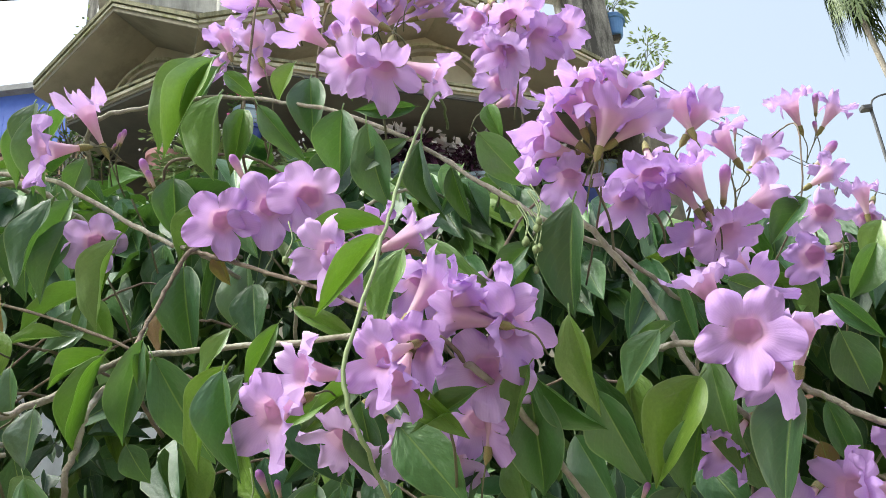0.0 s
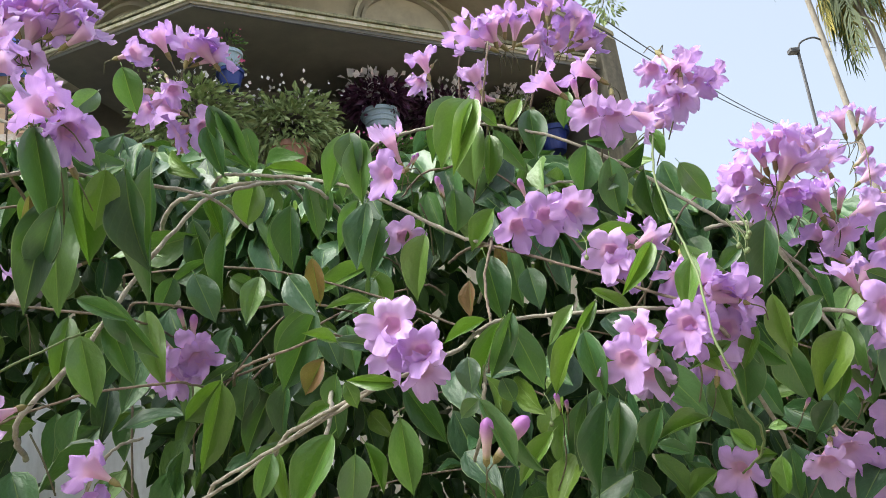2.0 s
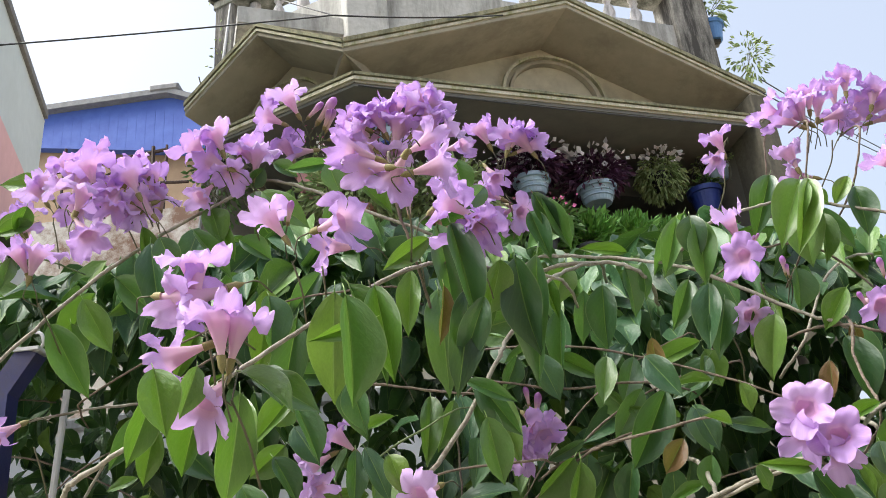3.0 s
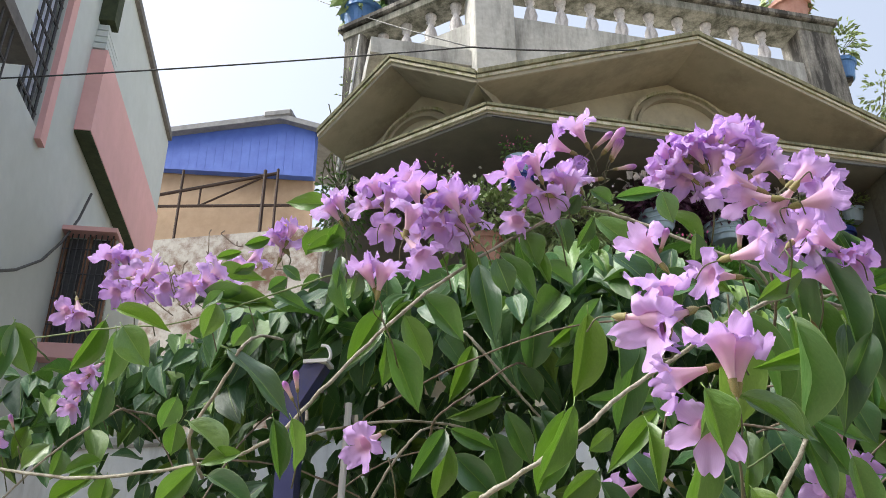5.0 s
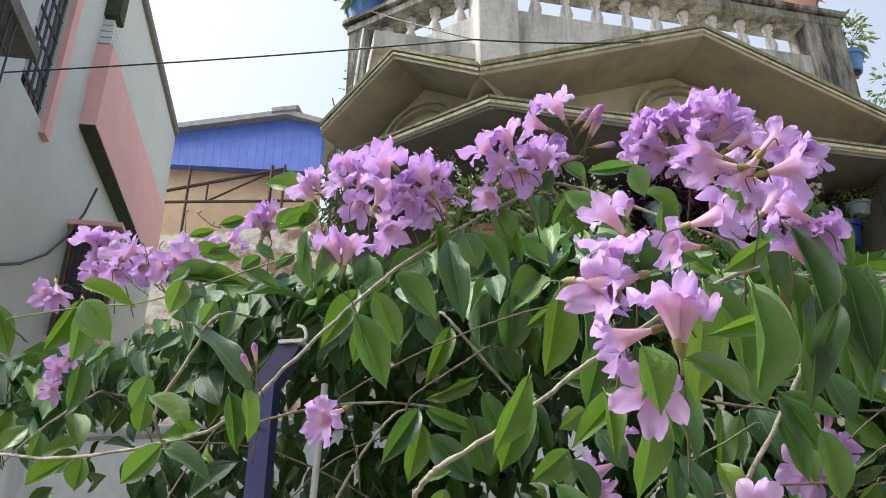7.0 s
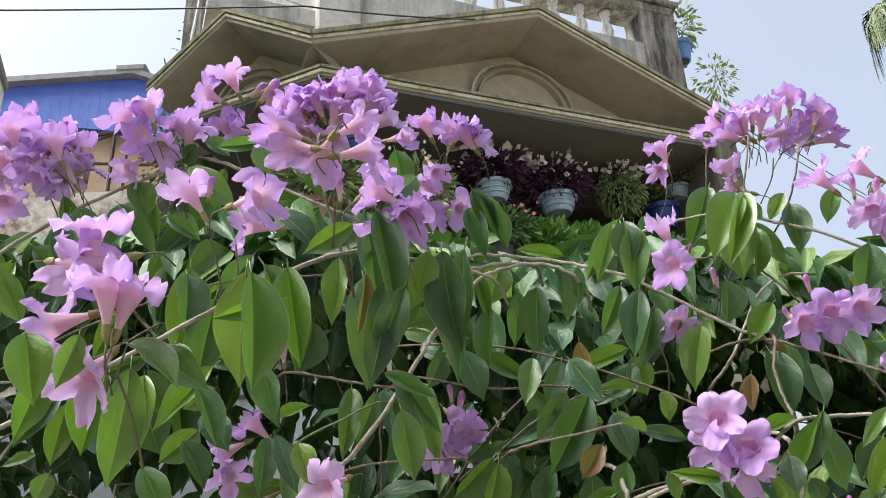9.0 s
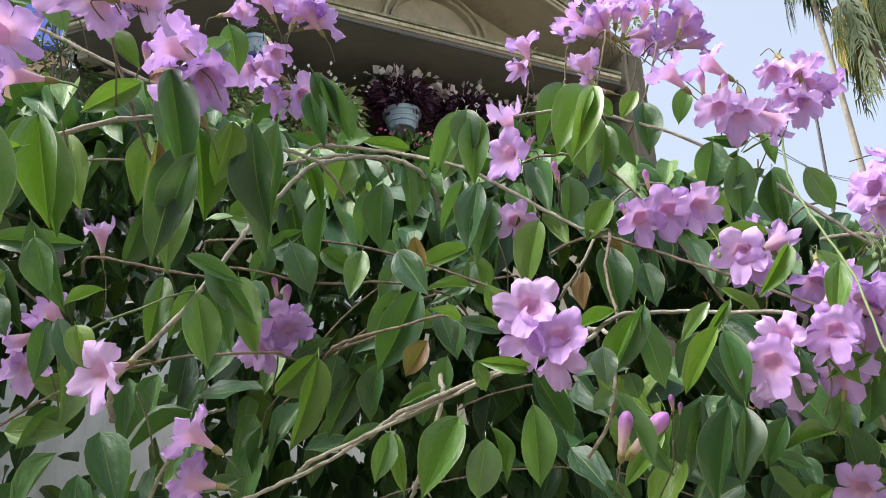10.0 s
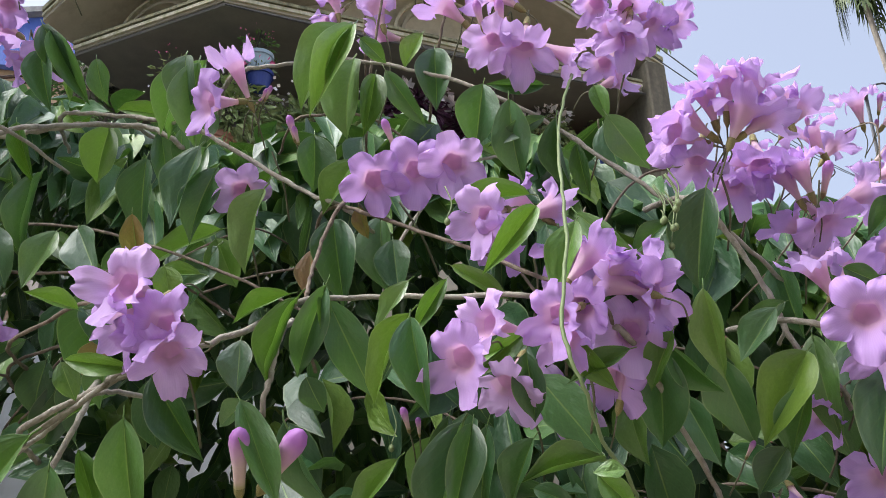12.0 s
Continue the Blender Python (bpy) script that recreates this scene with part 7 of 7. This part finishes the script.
bud(c, (-0.122, 0.622, 1.725), (-0.121, 0.632, 1.712))
c = flower_cluster((0.315, 0.754, 2.041), "lilac flower buds")
bud(c, (0.304, 0.737, 2.053), (0.309, 0.748, 2.040))
bud(c, (0.322, 0.750, 2.053), (0.322, 0.759, 2.042))
c = flower_cluster((-0.226, 0.499, 1.660), "lilac flower buds")
bud(c, (-0.229, 0.469, 1.695), (-0.232, 0.493, 1.659))
bud(c, (-0.192, 0.476, 1.693), (-0.221, 0.505, 1.662))
c = flower_cluster((-1.133, 0.417, 1.880), "lilac flower buds")
bud(c, (-1.141, 0.404, 1.891), (-1.135, 0.418, 1.876))
bud(c, (-1.129, 0.402, 1.901), (-1.130, 0.416, 1.884))
c = flower_cluster((-1.781, 0.906, 2.002), "lilac flower buds")
bud(c, (-1.782, 0.888, 2.022), (-1.781, 0.906, 2.002))
c = flower_cluster((-0.658, 0.546, 2.067), "lilac flower buds")
bud(c, (-0.658, 0.526, 2.089), (-0.658, 0.546, 2.067))
c = flower_cluster((0.247, 0.634, 1.578), "lilac flower buds")
bud(c, (0.261, 0.622, 1.594), (0.248, 0.634, 1.579))
bud(c, (0.229, 0.631, 1.581), (0.245, 0.635, 1.577))

# ---- depth of the vine: older stems and the mass of leaves behind the front ones ----
TOP = ((-2.3, 1.95), (-1.8, 2.02), (-1.6, 2.07), (-1.35, 2.13), (-1.15, 2.16), (-0.8, 2.18), (-0.65, 2.16), (-0.5, 2.1), (-0.38, 2.04), (-0.2, 2.09), (-0.04, 2.06), (0.07, 2.05), (0.15, 2.02), (0.22, 1.985), (0.4, 1.94), (0.6, 1.89), (0.8, 1.86), (2.2, 1.86))
FRONT = ((-2.3, 1.05), (-1.8, 0.9), (-1.45, 0.72), (-1.2, 0.58), (-0.95, 0.56), (-0.7, 0.52), (-0.5, 0.62), (-0.3, 0.62), (0.0, 0.6), (0.25, 0.66), (0.6, 0.85), (1.2, 1.1), (2.2, 1.4))


def along(table, x):
    for (a, va), (b, vb) in zip(table, table[1:]):
        if x <= b:
            return va + (vb - va) * max(0.0, min(1.0, (x - a) / (b - a)))
    return table[-1][1]


for i in range(46):
    x = rv.uniform(-1.9, 1.1)
    y = along(FRONT, x) + rv.uniform(0.06, 0.4)
    p = Vector((x, y, rv.uniform(1.5, along(TOP, x) - 0.02)))
    way = Vector((rv.uniform(-1, 1), rv.uniform(-0.3, 0.3), rv.uniform(-0.5, 0.9))).normalized()
    ln = rv.uniform(0.2, 0.5)
    pts = [p, p + way * ln * 0.35 + Vector((0, 0, 0.02)), p + way * ln * 0.7, p + way * ln - Vector((0, 0, 0.04))]
    pts = [Vector((q.x, q.y, min(q.z, along(TOP, q.x) + 0.5 * (q.y - 0.7) - 0.04))) for q in pts]
    branch(rv.choice((0.0018, 0.0022, 0.0022, 0.003)), *pts)
for x, y in ((-1.6, 1.15), (-1.1, 1.1), (-0.45, 1.1), (-0.1, 1.0), (0.25, 1.1), (0.7, 1.25), (1.2, 1.3)):
    branch(0.009, (x, y, 0), (x + 0.05, y, 0.6), (x - 0.04, y - 0.02, 1.2), (x + 0.03, y - 0.08, 1.5))


def clumped(x, y, z):
    """High inside a tuft of leaves and low in the hollows between tufts."""
    return math.sin(9.1 * x + 2.0 * math.sin(5 * z)) + math.sin(11.3 * z + 2.2 * math.sin(6 * x + 1)) + math.sin(13 * y + 4 * x)


near = kdtree.KDTree(len(fronts))
for i, p in enumerate(fronts):
    near.insert((p.x, 0, p.z), i)
near.balance()


def front_at(x, z):
    return max(fronts[i].y for _, i, _ in near.find_n((x, 0, z), 5))


def limit_at(x, y):
    return along(TOP, x) + 0.02 + 0.43 * (y - 0.75)


def fill_leaf(depth_lo, depth_hi, hollow=-9.0, roof=0.0, size=1.0):
    """A leaf some way behind the front ones, or, with roof, in the canopy on top of the vine."""
    while True:
        x = rv.uniform(-2.1, 1.6)
        back = rv.uniform(depth_lo, depth_hi)
        if roof:
            y = front_at(x, along(TOP, x)) + back
            z = limit_at(x, y) - rv.uniform(0.0, roof)
        else:
            z = rv.uniform(1.3, along(TOP, x) + 0.5)
            y = front_at(x, z) + back
            if z > limit_at(x, y):
                continue
        # an open stretch of old stems low beside the gate
        thin = 0.0
        if -1.85 < x < -0.9 and z < 1.97 and not roof:
            thin = 0.85 if depth_lo < 0.7 else 0.35
        if -1.6 < x < -0.82 and z < 2.04 and not roof and depth_lo > 0.7:
            thin = max(thin, 0.89)
        if -1.6 < x < -0.85 and 1.7 < z < 2.08 and y < 1.0 and not roof:
            thin = 0.97
        if x < -1.5:
            thin = max(thin, 0.5)
        if clumped(x, y, z) > hollow and rv.random() > thin:
            break
    ln = rv.uniform(0.055, 0.09) * size
    way = Vector((rv.gauss(0, 0.5), rv.gauss(-0.35, 0.4), -1.0 if rv.random() < 0.88 else 0.0)).normalized()
    return Vector((x, y, z)), Vector((x, y, z)) + way * ln, ln * rv.uniform(0.36, 0.46)


while leaf_count < 299:
    leaf(*fill_leaf(0.03, 0.14, 0.3))

# the rest, joined
low = [leaf_mesh(6, 4, c, f, w, 60 + i, False) for i, (c, f, w) in enumerate(LEAF_KINDS)]
shapes = []
for bm in low:
    bm.verts.ensure_lookup_table()
    bm.verts.index_update()
    layer = bm.loops.layers.uv.active
    shapes.append(([v.co.copy() for v in bm.verts], [[v.index for v in f.verts] for f in bm.faces], [tuple(lp[layer].uv) for f in bm.faces for lp in f.loops]))
    bm.free()
verts, faces, uvs = [], [], []
for i in range(17500):
    if i < 380:
        # low leaves close behind the front ones
        while True:
            base, tip, width = fill_leaf(0.01, 0.16, -0.4)
            if base.z < 1.8 and base.x > -0.75:
                break
    elif i < 800:
        base, tip, width = fill_leaf(0.08, 0.45, 0.7)
    elif i < 1140:
        base, tip, width = fill_leaf(0.3, 0.8)
    elif i < 9600:
        base, tip, width = fill_leaf(0.2, 1.25, roof=0.14, size=1.15)
    elif i < 15300:
        base, tip, width = fill_leaf(0.9, 1.45, size=1.25)
    else:
        # the shaded foot of the vine, down to the ground
        x, z = rv.uniform(-2.0, 1.5), 1.4 * rv.random() ** 0.7
        base = Vector((x, rv.uniform(0.75, 1.5) + 0.15 * abs(x), z + 0.08))
        tip, width = base + Vector((rv.gauss(0, 0.03), rv.gauss(-0.02, 0.03), -0.075)), 0.036
    m = leaf_pose(base, tip, width * 1.22, Vector((rv.gauss(0, 0.9), -1.0, 0.5 + rv.gauss(0, 0.8))))
    vs, fs, us = shapes[rv.randrange(len(shapes))]
    k = len(verts)
    verts += [m @ v for v in vs]
    faces += [[k + j for j in f] for f in fs]
    uvs += us
me = bpy.data.meshes.new("foliage")
me.from_pydata(verts, [], faces)
me.update()
me.uv_layers.new(name="UVMap").data.foreach_set("uv", np.array(uvs, dtype=np.float32).ravel())
me.materials.append(LEAF_DEEP)
for p in me.polygons:
    p.use_smooth = True
ob = vpart("foliage", me, None, "mass of hanging leaves inside the vine")
ob["kind"] = "stuff"
